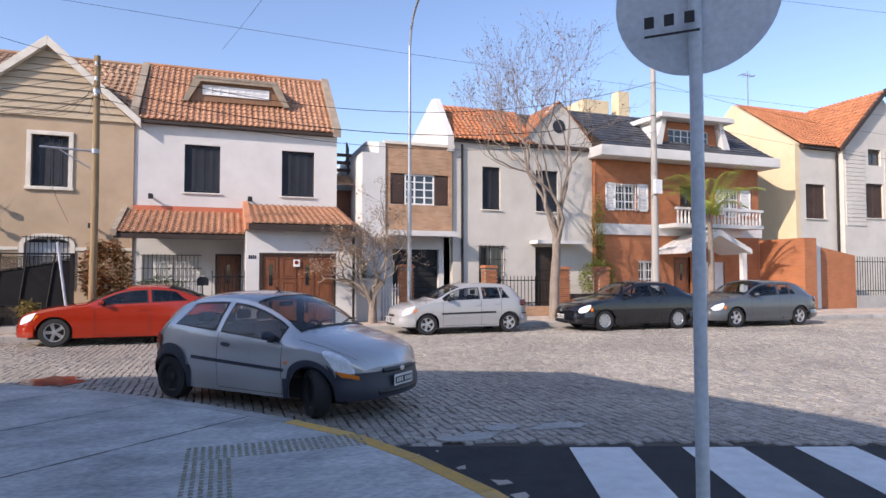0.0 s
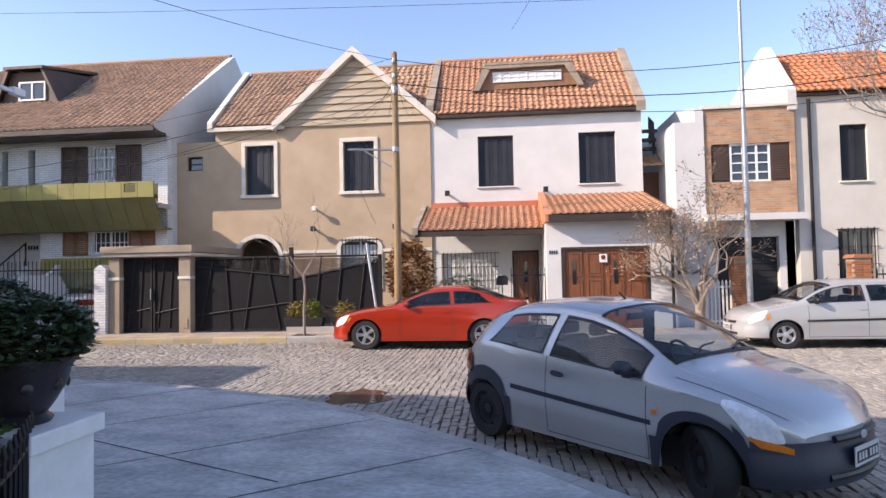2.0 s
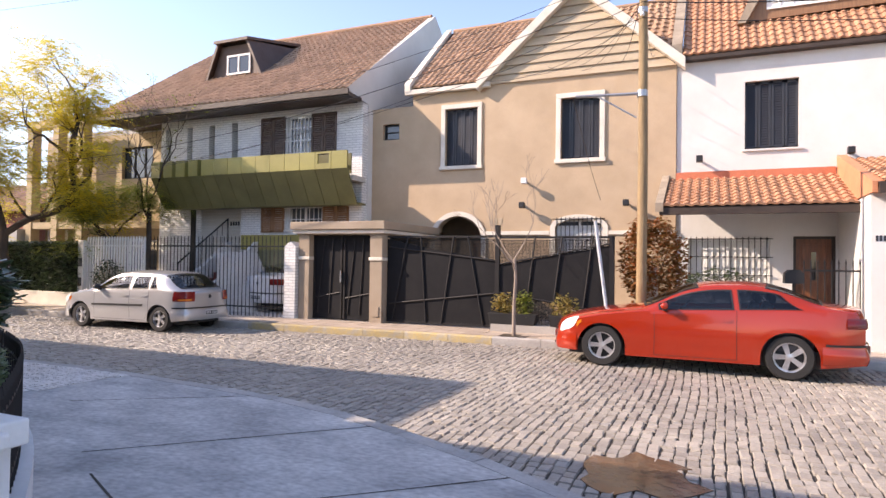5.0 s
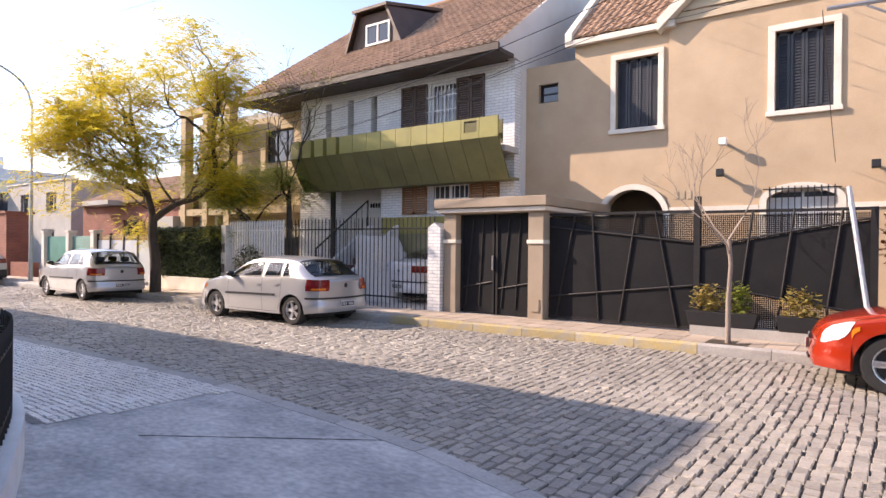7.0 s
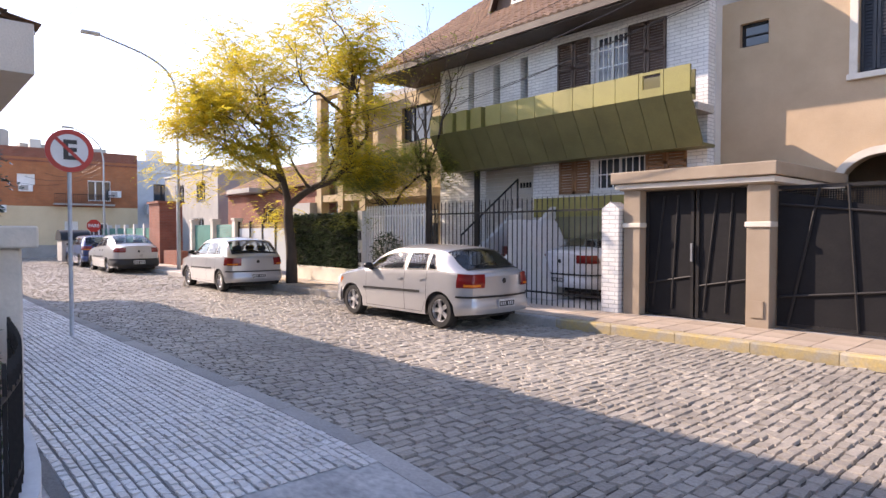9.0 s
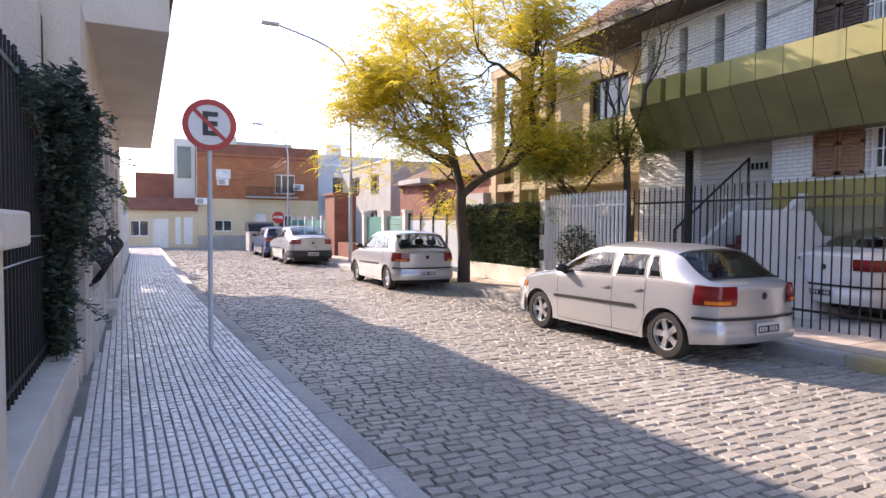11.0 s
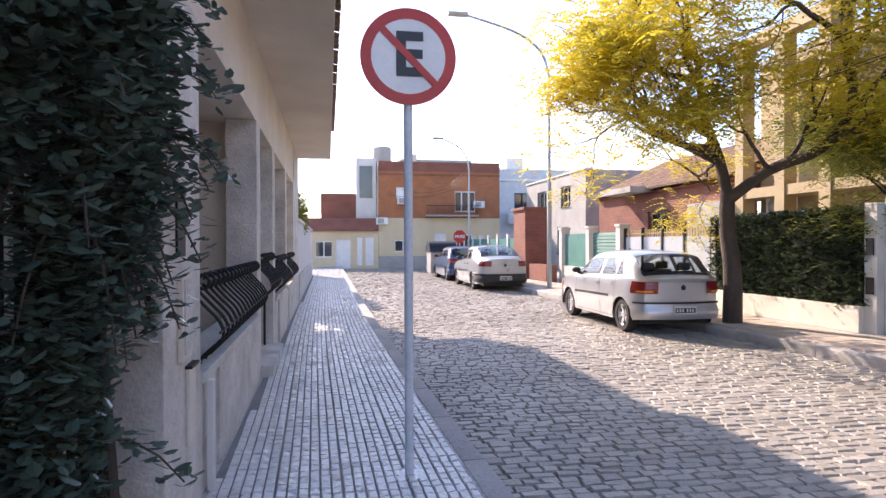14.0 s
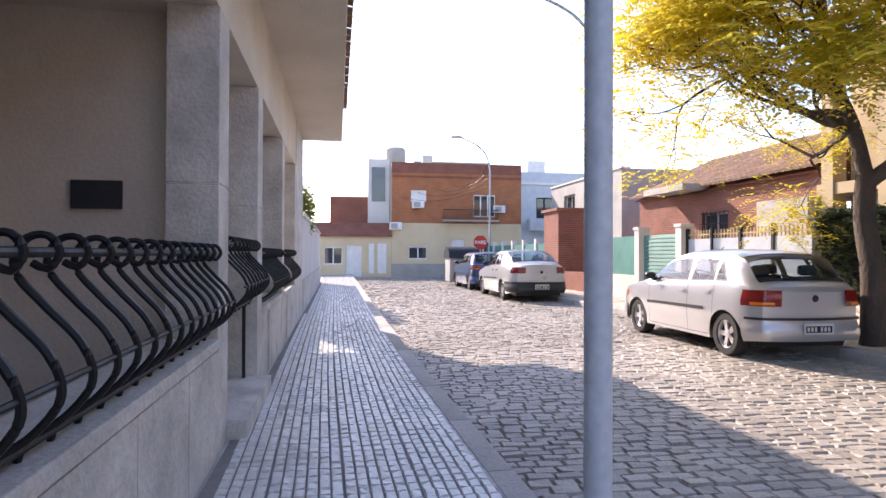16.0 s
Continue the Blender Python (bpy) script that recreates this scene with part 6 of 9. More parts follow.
car("glossy orange-red two-door coupe with alloy wheels beside the kerb", 4.4, 1.77, 2.69, 0.76,
    [(0, 0.58), (0.06, 0.7), (0.2, 0.78), (0.6, 0.885), (1.0, 0.95), (1.38, 1.0), (1.52, 1.05), (1.9, 1.24), (2.2, 1.36), (2.5, 1.412), (2.8, 1.42), (3.1, 1.39), (3.5, 1.27), (3.8, 1.15), (3.98, 1.1), (4.2, 1.08), (4.33, 1.06), (4.38, 0.95), (4.4, 0.86)],
    [(0, 0.55), (0.2, 0.7), (0.8, 0.84), (1.5, 0.925), (2.5, 0.965), (3.5, 1.01), (4.0, 1.02), (4.28, 0.98), (4.4, 0.82)], (1.42, 2.3, 3.05, 3.86), 0.335, red_paint, pos, head, strip=False, spokes=5,
    tint=coupe_glass, windows=[(1.66, 1.66, 2.72, 2.68), (2.79, 2.75, 3.62, 3.3)], boot=True, lamp=(0.15, -0.04))
fiesta_paint = paint("pale silver car paint", (0.47, 0.47, 0.475), 0.45, 0.3)
pos, head = axle_place((-16.11, 16.95), (-13.67, 17.02), 0.72, 1.63, 1)
FIESTA_TOP = [(0, 0.56), (0.06, 0.68), (0.2, 0.77), (0.6, 0.875), (0.95, 0.935), (1.1, 0.985), (1.5, 1.2), (1.8, 1.315), (2.1, 1.36), (2.6, 1.36), (3.0, 1.33), (3.18, 1.285), (3.4, 1.13), (3.6, 0.99), (3.68, 0.95), (3.77, 0.92), (3.8, 0.87)]
FIESTA_BELT = [(0, 0.54), (0.2, 0.69), (0.7, 0.81), (1.2, 0.875), (2.5, 0.915), (3.3, 0.935), (3.62, 0.92), (3.8, 0.84)]
car("pale silver five-door hatchback with black side strips and red tail lights", 3.8, 1.63, 2.44, 0.72, FIESTA_TOP, FIESTA_BELT, (1.03, 1.8, 3.1, 3.64), 0.29, fiesta_paint, pos, head, doors=2, spokes=5, lamp=(0.22, 0.04))
clio_paint = paint("silver car paint", (0.45, 0.45, 0.46), 0.45, 0.3)
pos, head = axle_place((-24.59, 16.8), (-22.12, 16.75), 0.75, 1.64, 1)
CLIO_TOP = [(0, 0.58), (0.06, 0.7), (0.2, 0.78), (0.6, 0.89), (0.95, 0.96), (1.1, 1.02), (1.5, 1.245), (1.8, 1.37), (2.1, 1.42), (2.6, 1.425), (3.1, 1.395), (3.32, 1.345), (3.5, 1.18), (3.63, 1.02), (3.7, 0.97), (3.77, 0.94), (3.8, 0.88)]
CLIO_BELT = [(0, 0.56), (0.2, 0.71), (0.7, 0.84), (1.2, 0.91), (2.5, 0.95), (3.3, 0.97), (3.6, 0.94), (3.8, 0.85)]
car("silver five-door hatchback parked by a leafy yellow tree", 3.8, 1.64, 2.47, 0.75, CLIO_TOP, CLIO_BELT, (1.03, 1.8, 3.24, 3.66), 0.29, clio_paint, pos, head, doors=2, spokes=5, lamp=(0.2, 0.05))
white_car = paint("off-white car paint", (0.4, 0.4, 0.395), 0.15, 0.3)
pos, head = axle_place((4.91, 16.95), (7.4, 16.98), 0.75, 1.65, 1)
car("pale silver five-door hatchback with black side mouldings", 3.82, 1.65, 2.49, 0.75, CLIO_TOP, CLIO_BELT, (1.03, 1.8, 3.24, 3.66), 0.29, white_car, pos, head, doors=2, spokes=5)
black_car = paint("black car paint", (0.005, 0.0055, 0.008), 0.0, 0.2)
SEDAN_TOP = [(0, 0.6), (0.15, 0.76), (0.7, 0.92), (1.25, 1.0), (2.0, 1.4), (2.4, 1.48), (3.0, 1.46), (3.5, 1.33), (4.0, 1.1), (4.45, 1.04), (4.56, 0.92)]
SEDAN_BELT = [(0, 0.62), (0.8, 0.84), (1.5, 0.94), (3.6, 1.0), (4.56, 0.86)]
pos, head = axle_place((10.18, 16.3), (12.78, 16.25), 0.85, 1.73, 1)
car("glossy black four-door sedan with multi-spoke wheels", 4.56, 1.73, 2.6, 0.85, SEDAN_TOP, SEDAN_BELT, (1.3, 2.15, 3.1, 3.95), 0.31, black_car, pos, head, doors=2, boot=True, spokes=9, strip=False)
grey_car = paint("dark grey car paint", (0.11, 0.12, 0.13), 0.45, 0.3)
FOCUS_TOP = [(0, 0.6), (0.15, 0.76), (0.7, 0.92), (1.2, 1.0), (2.0, 1.42), (2.4, 1.49), (3.2, 1.46), (3.7, 1.3), (4.12, 1.02), (4.34, 0.9)]
pos, head = axle_place((14.77, 15.95), (17.41, 15.92), 0.85, 1.84, 1)
car("dark grey five-door hatchback", 4.34, 1.84, 2.64, 0.85, FOCUS_TOP, [(0, 0.62), (0.8, 0.84), (1.5, 0.94), (3.4, 1.0), (4.34, 0.86)], (1.28, 2.15, 3.3, 4.0), 0.32, grey_car, pos, head, doors=2, spokes=5, strip=False)
car("white sedan parked in a driveway behind iron bars", 4.5, 1.75, 2.6, 0.85, SEDAN_TOP, SEDAN_BELT, (1.3, 2.15, 3.1, 3.95), 0.31, paint("white car paint", (0.72, 0.72, 0.72), 0.0, 0.3), (-13.65, 25.5, WALK), 82, doors=2, strip=False, boot=True)
car("old off-white sedan with a dark rear bumper", 4.4, 1.7, 2.5, 0.8, SEDAN_TOP, SEDAN_BELT, (1.3, 2.15, 3.1, 3.9), 0.29, white_car, (-35.5, 17.2), 180, doors=2, boot=True, bumper=plastic_black, spokes=6)
car("small dark blue hatchback", 3.8, 1.64, 2.45, 0.75, CLIO_TOP, CLIO_BELT, (1.03, 1.8, 3.24, 3.66), 0.29, paint("dark blue car paint", (0.02, 0.05, 0.16), 0.3, 0.3), (-40.2, 17.2), 180, doors=2)


# ---- near side: porch house with overhanging slab ----
stone_clad = M("grey stone cladding", (0.68, 0.65, 0.6), (0.43, 0.41, 0.375), scale=2.6, rough=0.75, bump=0.5, bscale=38, fine=0.11)
soffit_mat = M("cream soffit", (0.7, 0.63, 0.53), (0.6, 0.53, 0.44), scale=0.9, bump=0.25, fine=0.06)
NW = 10.95
porch_house = thing("house", "grey stone-clad house with piers, belly-barred railings and overhanging slab", "house")
for (x0, x1, dep) in ((-15.7, -14.92, 0.35), (-18.82, -18.5, 0.3), (-20.62, -20.3, 0.3), (-23.0, -22.7, 0.3), (-25.3, -25.0, 0.3)):
    part("pier", G().box(x0, x1, NW - dep, NW, WALK, 1.74).box(x0 + 0.004, x1 - 0.004, NW - dep + 0.004, NW - 0.004, 1.74, 1.752).box(x0, x1, NW - dep, NW, 1.752, 2.8), stone_clad, porch_house, "stone-clad pier", bevel=0.006)
part("lintel", G().box(-25.3, -14.92, NW - 0.3, NW - 0.01, 2.803, 3.6), soffit_mat, porch_house)
for (x0, x1) in ((-18.5, -15.7), (-22.7, -20.62), (-25.0, -23.0)):
    part("low_wall", G().box(x0, x1, NW - 0.28, NW - 0.01, WALK, 0.78).box(x0, x1, NW - 0.32, NW + 0.02, 0.782, 0.84), stone_clad, porch_house, bevel=0.006)
    for k in range(int((x1 - x0) / 0.75)):
        a = x0 + 0.75 * k
        part("stone_slab", G().box(a + 0.004, min(a + 0.746, x1), NW - 0.009, NW + 0.008, WALK + 0.005, 0.77), stone_clad, porch_house)
part("end_wall", G().box(-27.3, -25.3, NW - 0.3, NW, WALK, 3.6), stone_clad, porch_house)
part("porch_back_wall", G().box(-25.3, -14.6, 8.9, 9.1, WALK, 3.6), soffit_mat, porch_house)
part("porch_side_wall", G().box(-18.9, -18.7, 9.1, NW - 0.3, WALK, 2.8), soffit_mat, porch_house)
part("porch_side_wall", G().box(-14.8, -14.6, 9.1, NW - 0.3, WALK, 3.6), soffit_mat, porch_house)
part("porch_ceiling", G().box(-25.3, -14.8, 9.1, NW - 0.3, 2.8, 2.95), soffit_mat, porch_house)
part("porch_floor", G().box(-25.3, -14.8, 9.1, NW - 0.3, WALK, 0.3), concrete, porch_house)
part("overhang", G().box(-27.35, -15.6, 9.0, 11.72, 3.602, 4.25), soffit_mat, porch_house, "overhanging slab with a pale soffit", bevel=0.01)
part("roof_edge_tiles", G().tiles((-27.4, 11.8, 4.25), (-15.6, 11.8, 4.25), (-27.4, 10.35, 4.6), (-15.6, 10.35, 4.6), w=0.24, course=0.35), tile_brown, porch_house)
part("upper_wall", G().box(-27.2, -15.6, 3.2, 10.35, 4.252, 6.7), plaster_white, porch_house)
part("upper_wall", G().box(-27.2, -14.6, 3.2, 8.9, WALK, 4.25), plaster_white, porch_house)
part("parapet_coping", G().box(-27.26, -15.54, 3.14, 10.41, 6.7, 6.8), plaster_trim, porch_house)
part("porch_door", G().box(-17.6, -16.75, 9.102, 9.14, 0.3, 2.35), M("pale door", (0.42, 0.33, 0.24)), porch_house)
part("door_hood", G().box(-17.8, -16.5, 9.102, 9.35, 2.42, 2.5), soffit_mat, porch_house)
part("wall_notice", G().box(-18.69, -18.66, 10.08, 10.36, 1.6, 1.77), shutter_dark, porch_house, "dark blue-black notice board")
part("round_lamp", G().lathe(-17.2, 2.72, [(0.07, 9.102), (0.09, 9.16), (0.04, 9.2)], 14, "y"), iron_black, porch_house)
mb = part("meter_box", G().box(-15.36, -15.16, NW + 0.001, NW + 0.028, 1.0, 1.42), plaster_trim, porch_house, "cream framed meter box", bevel=0.005)
part("meter_door", G().box(-15.335, -15.185, NW + 0.028, NW + 0.034, 1.03, 1.39), stone_clad, mb)
part("letter_slot", G().box(-15.3, -15.14, NW + 0.001, NW + 0.012, 1.5, 1.84), iron_black, porch_house, "dark letter slot plate")
part("gas_cover", G().box(-15.47, -15.33, NW + 0.001, NW + 0.02, 0.55, 0.94), plaster_trim, porch_house, bevel=0.004)
part("cover_hood", G().box(-15.49, -15.31, NW + 0.001, NW + 0.035, 0.94, 0.955), iron_black, porch_house)
part("conduit", G().box(-15.86, -15.8, NW + 0.009, NW + 0.05, WALK, 0.78), plaster_white, porch_house, "pale conduit cover", bevel=0.006)
for x in (-18.9, -20.2):
    part("gate_post", G().tube([(x, NW - 0.1, 0.9), (x, NW - 0.1, 0.2)], 0.015), iron_black, porch_house)
part("step", G().box(-20.3, -18.82, NW - 0.3, NW + 0.12, WALK, 0.27), stone_clad, porch_house)


def belly_rail(x0, x1, z0, group="belly-barred railings"):
    """A railing whose bars swell outwards and curl at the top."""
    t = thing("railing", "black wrought iron belly-barred railing on a low stone wall", "railing", group)
    prof = [(0.0, 0.0), (0.02, 0.05), (0.11, 0.11), (0.165, 0.19), (0.14, 0.28), (0.06, 0.37), (0.0, 0.44), (-0.01, 0.49), (0.02, 0.535), (0.065, 0.54), (0.09, 0.5), (0.065, 0.46), (0.03, 0.475)]
    n = int((x1 - x0) / 0.165)
    first = None
    for i in range(n):
        x = x0 + (i + 0.5) * (x1 - x0) / n
        if first is None:
            pts = smooth_line([(0, y, z) for y, z in prof], 0.014)
            first = part("bar", G().tube(pts, 0.0105, 6), iron_black, t, smooth=True)
            o = first
        else:
            o = first.copy()
            scene.collection.objects.link(o)
        o.location = (x, NW - 0.06, z0)
    part("rail", G().tube([(x0, NW - 0.055, z0 + 0.03), (x1, NW - 0.055, z0 + 0.03)], 0.014, 8), iron_black, t)
    part("rail", G().tube([(x0, NW - 0.02, z0 + 0.5), (x1, NW - 0.02, z0 + 0.5)], 0.013, 8), iron_black, t)
    part("rail", G().tube([(x0, NW + 0.1, z0 + 0.22), (x1, NW + 0.1, z0 + 0.22)], 0.008, 6), iron_black, t)
    return t


belly_rail(-18.48, -15.72, 0.84)
belly_rail(-22.68, -20.64, 0.84)
belly_rail(-24.98, -23.02, 0.84)
belly_rail(-20.28, -18.84, 0.9)

# wall and garden beyond
far_wall = thing("garden_wall", "white painted street wall on a grey stone plinth", "wall")
part("wall", G().box(-40, -27.35, NW - 0.25, NW - 0.02, 0.8, 2.1), plaster_white, far_wall)
part("plinth", G().box(-40, -27.35, NW - 0.27, NW + 0.02, WALK, 0.8), stone_clad, far_wall)
for i in range(10):
    part("coping_stone", G().box(-40 + 1.26 * i, -38.78 + 1.26 * i, NW - 0.3, NW + 0.03, 2.1, 2.17), plaster_trim, far_wall)

# iron fence on a low wall, with its end pillar
single("pillar", G().box(-11.24, -10.82, 10.51, 10.93, WALK, 1.48).box(-11.32, -10.74, 10.43, 11.01, 1.48, 1.62), plaster_trim, "cream rendered gate pillar with a flat cap", "pillar", bevel=0.015)
low = single("garden_wall", G().box(-14.915, -11.25, 10.52, 10.92, WALK, 0.48), plaster_trim, "low cream rendered wall under an iron fence", "wall", bevel=0.01)
bar_fence("fence", "tall black iron fence with pointed bars on a low wall", -14.94, -11.27, 10.71, 0.48, 2.6, 0.12, iron_black, 0.0105, rails=(0.05, 0.965))
for z in (1.32, 1.48):
    single("wire", G().tube([(-14.94, 10.735, z - 0.02), (-13.0, 10.735, z), (-11.27, 10.735, z)], 0.006, 6), steel_grey, "thin pale wire strung along an iron fence", "wire", "fence wires")


# ---- plants ----
def grow(rnd, g, tips, p, d, length, r, depth, spread, up=0.25, bend=0.22, kids=(2, 3), shrink=0.72, minr=0.004, sides=None):
    """A limb that wanders, tapers and forks; the last twigs' ends go into tips."""
    pts = [p]
    n = 4 if depth > 1 else 3
    for i in range(n):
        d = (d + Vector((rnd.gauss(0, bend), rnd.gauss(0, bend), rnd.gauss(0, bend) + up * 0.3))).normalized()
        p = p + d * length / n
        pts.append(p)
    r1 = max(minr, r * (0.62 if depth > 0 else 0.4))
    g.tube(pts, r, sides or (8 if r > 0.06 else 5 if r > 0.02 else 3), r1)
    if depth <= 1:
        tips.append((p, d))
        if depth == 0:
            return
    for k in range(rnd.randint(*kids)):
        a = Vector((rnd.gauss(0, 1), rnd.gauss(0, 1), rnd.gauss(0, 0.6))).normalized()
        nd = (d + a * spread).normalized()
        start = pts[-1] if k < 2 else pts[rnd.randint(2, len(pts) - 1)]
        grow(rnd, g, tips, start, nd, length * shrink * rnd.uniform(0.8, 1.15), r1 * (0.95 if k == 0 else 0.75), depth - 1, spread, up, bend, kids, shrink, minr)


def bare_tree(label, at, trunk_h, trunk_r, limb, depth, seed, mat, spread=0.55, lean=(0, 0), forks=4, buds=None, up=0.3, shrink=0.74):
    rnd = random.Random(seed)
    t = thing("tree", label, "tree", at=(at[0], at[1], WALK))
    g, tips = G(), []
    top = Vector((lean[0], lean[1], trunk_h))
    g.tube([(0, 0, -0.05), (0, 0, 0.12), Vector((lean[0] * 0.2, lean[1] * 0.2, trunk_h * 0.4)), top * 0.75 + Vector((0.03, 0, 0)), top], trunk_r * 1.25, 10, trunk_r * 0.8)
    for k in range(forks):
        a = 2 * math.pi * (k + rnd.random() * 0.6) / forks
        d = Vector((math.cos(a) * spread, math.sin(a) * spread, 1)).normalized()
        grow(rnd, g, tips, top - Vector((0, 0, 0.12 * k)), d, limb * rnd.uniform(0.85, 1.15), trunk_r * 0.5, depth, spread, up=up, shrink=shrink)
    part("trunk", g, mat, t, smooth=60)
    if buds:
        b = G()
        for p, d in tips:
            for _ in range(buds[1]):
                b.leaves(rnd, p + Vector((rnd.uniform(-0.1, 0.1), rnd.uniform(-0.1, 0.1), rnd.uniform(-0.15, 0.05))), (0.06, 0.06, 0.06), 1, buds[2])
        tagged(part("seed_cluster", b, buds[0], t), kind="stuff")
    return t


seed_tan = leaf_mat("tan dry catkins", (0.34, 0.22, 0.14), (0.46, 0.32, 0.2), 0.8, 0.2)
seed_brown = leaf_mat("dry seed heads", (0.16, 0.1, 0.06), (0.26, 0.17, 0.1), 0.8, 0.1)
leaf_yellow = leaf_mat("autumn yellow leaves", (0.78, 0.59, 0.05), (0.5, 0.48, 0.08), 0.55, 0.62)
leaf_lime = leaf_mat("green leaves", (0.15, 0.21, 0.04), (0.34, 0.34, 0.07), 0.5, 0.4)
leaf_dark = leaf_mat("dark glossy leaves", (0.035, 0.06, 0.03), (0.075, 0.11, 0.05), 0.28, 0.2)
leaf_climber = leaf_mat("glossy climber leaves", (0.07, 0.11, 0.085), (0.13, 0.18, 0.135), 0.19, 0.2)
leaf_box = leaf_mat("clipped box leaves", (0.04, 0.075, 0.015), (0.085, 0.13, 0.03), 0.45, 0.25)
leaf_rust = leaf_mat("rusty shrub leaves", (0.36, 0.11, 0.035), (0.2, 0.13, 0.04), 0.6, 0.35)
leaf_palm = leaf_mat("palm leaves", (0.16, 0.22, 0.03), (0.34, 0.36, 0.06), 0.45, 0.3)
leaf_dry = leaf_mat("dry yellow leaves", (0.4, 0.28, 0.08), (0.28, 0.25, 0.07), 0.6, 0.3)

bare_tree("tall leafless street tree with pale bark and fine twigs", (10.35, 19.5), 3.0, 0.16, 2.1, 6, 12, bark_grey, spread=0.46, forks=6, buds=(seed_brown, 1, 0.07), up=0.36, lean=(0.1, 0), shrink=0.76)
bare_tree("small pruned leafless tree with knotty pale limbs", (4.0, 19.6), 1.1, 0.12, 1.0, 5, 5, bark_grey, spread=0.8, forks=8, up=0.3, buds=(seed_tan, 4, 0.07))
bare_tree("thin leafless sapling in a square of soil", (-6.1, 19.1), 1.6, 0.035, 0.75, 3, 8, bark_grey, spread=0.4, forks=3, up=0.4)
bare_tree("slender leafless tree beside an iron fence", (-19.2, 21.45), 3.0, 0.09, 1.5, 4, 21, bark_dark, spread=0.5, forks=3, up=0.35, buds=(leaf_lime, 1, 0.09))
single("tree_pit", G().box(-6.4, -5.8, 18.98, 19.4, WALK + 0.001, WALK + 0.012), soil, "square of bare soil round a sapling", "soil", kind="structure")


def leafy_tree(label, at, limbs, trunk_r, forks, leafmat, leaf_n, leaf_size, mat, seed, depth=3, spread=0.8):
    """A forked tree whose crown is made of many small leaves round its outer twigs."""
    rnd = random.Random(seed)
    t = thing("tree", label, "tree", at=(at[0], at[1], WALK))
    g, tips = G(), []
    for k, pts in enumerate(limbs):
        g.tube(smooth_line(pts, 0.2), trunk_r * (1.2 if k == 0 else 0.72), 10, trunk_r * (0.85 if k == 0 else 0.36))
    for (p, d, l, r) in forks:
        grow(rnd, g, tips, Vector(p), Vector(d).normalized(), l, r, depth, spread, up=0.2, bend=0.2, shrink=0.74)
    part("trunk", g, mat, t, smooth=60)
    lv = G()
    for p, d in tips:
        # a feathery spray: leaflets in pairs along drooping stalks
        if rnd.random() < 0.06:
            continue
        for _ in range(leaf_n):
            a = rnd.uniform(0, 6.28)
            s = Vector((math.cos(a), math.sin(a), rnd.uniform(-0.45, 0.3))).normalized()
            L = rnd.uniform(0.25, 0.5)
            base = p + Vector((rnd.gauss(0, 0.34), rnd.gauss(0, 0.34), rnd.gauss(0, 0.17)))
            side = s.cross(Vector((0, 0, 1))).normalized()
            for k in range(6):
                q = base + s * L * (k + 1) / 6 + Vector((0, 0, -0.18 * ((k + 1) / 6) ** 2))
                w = leaf_size * (1.1 - 0.1 * k) * rnd.uniform(0.8, 1.2)
                for sg in (1, -1):
                    e = q + side * sg * w + s * w * 0.35 + Vector((0, 0, -0.3 * w))
                    lv.add([q, q + (e - q) * 0.5 + s * w * 0.36, e, q + (e - q) * 0.5 - s * w * 0.3], [(0, 1, 2, 3)])
    tagged(part("crown", lv, leafmat, t), kind="stuff")
    return t


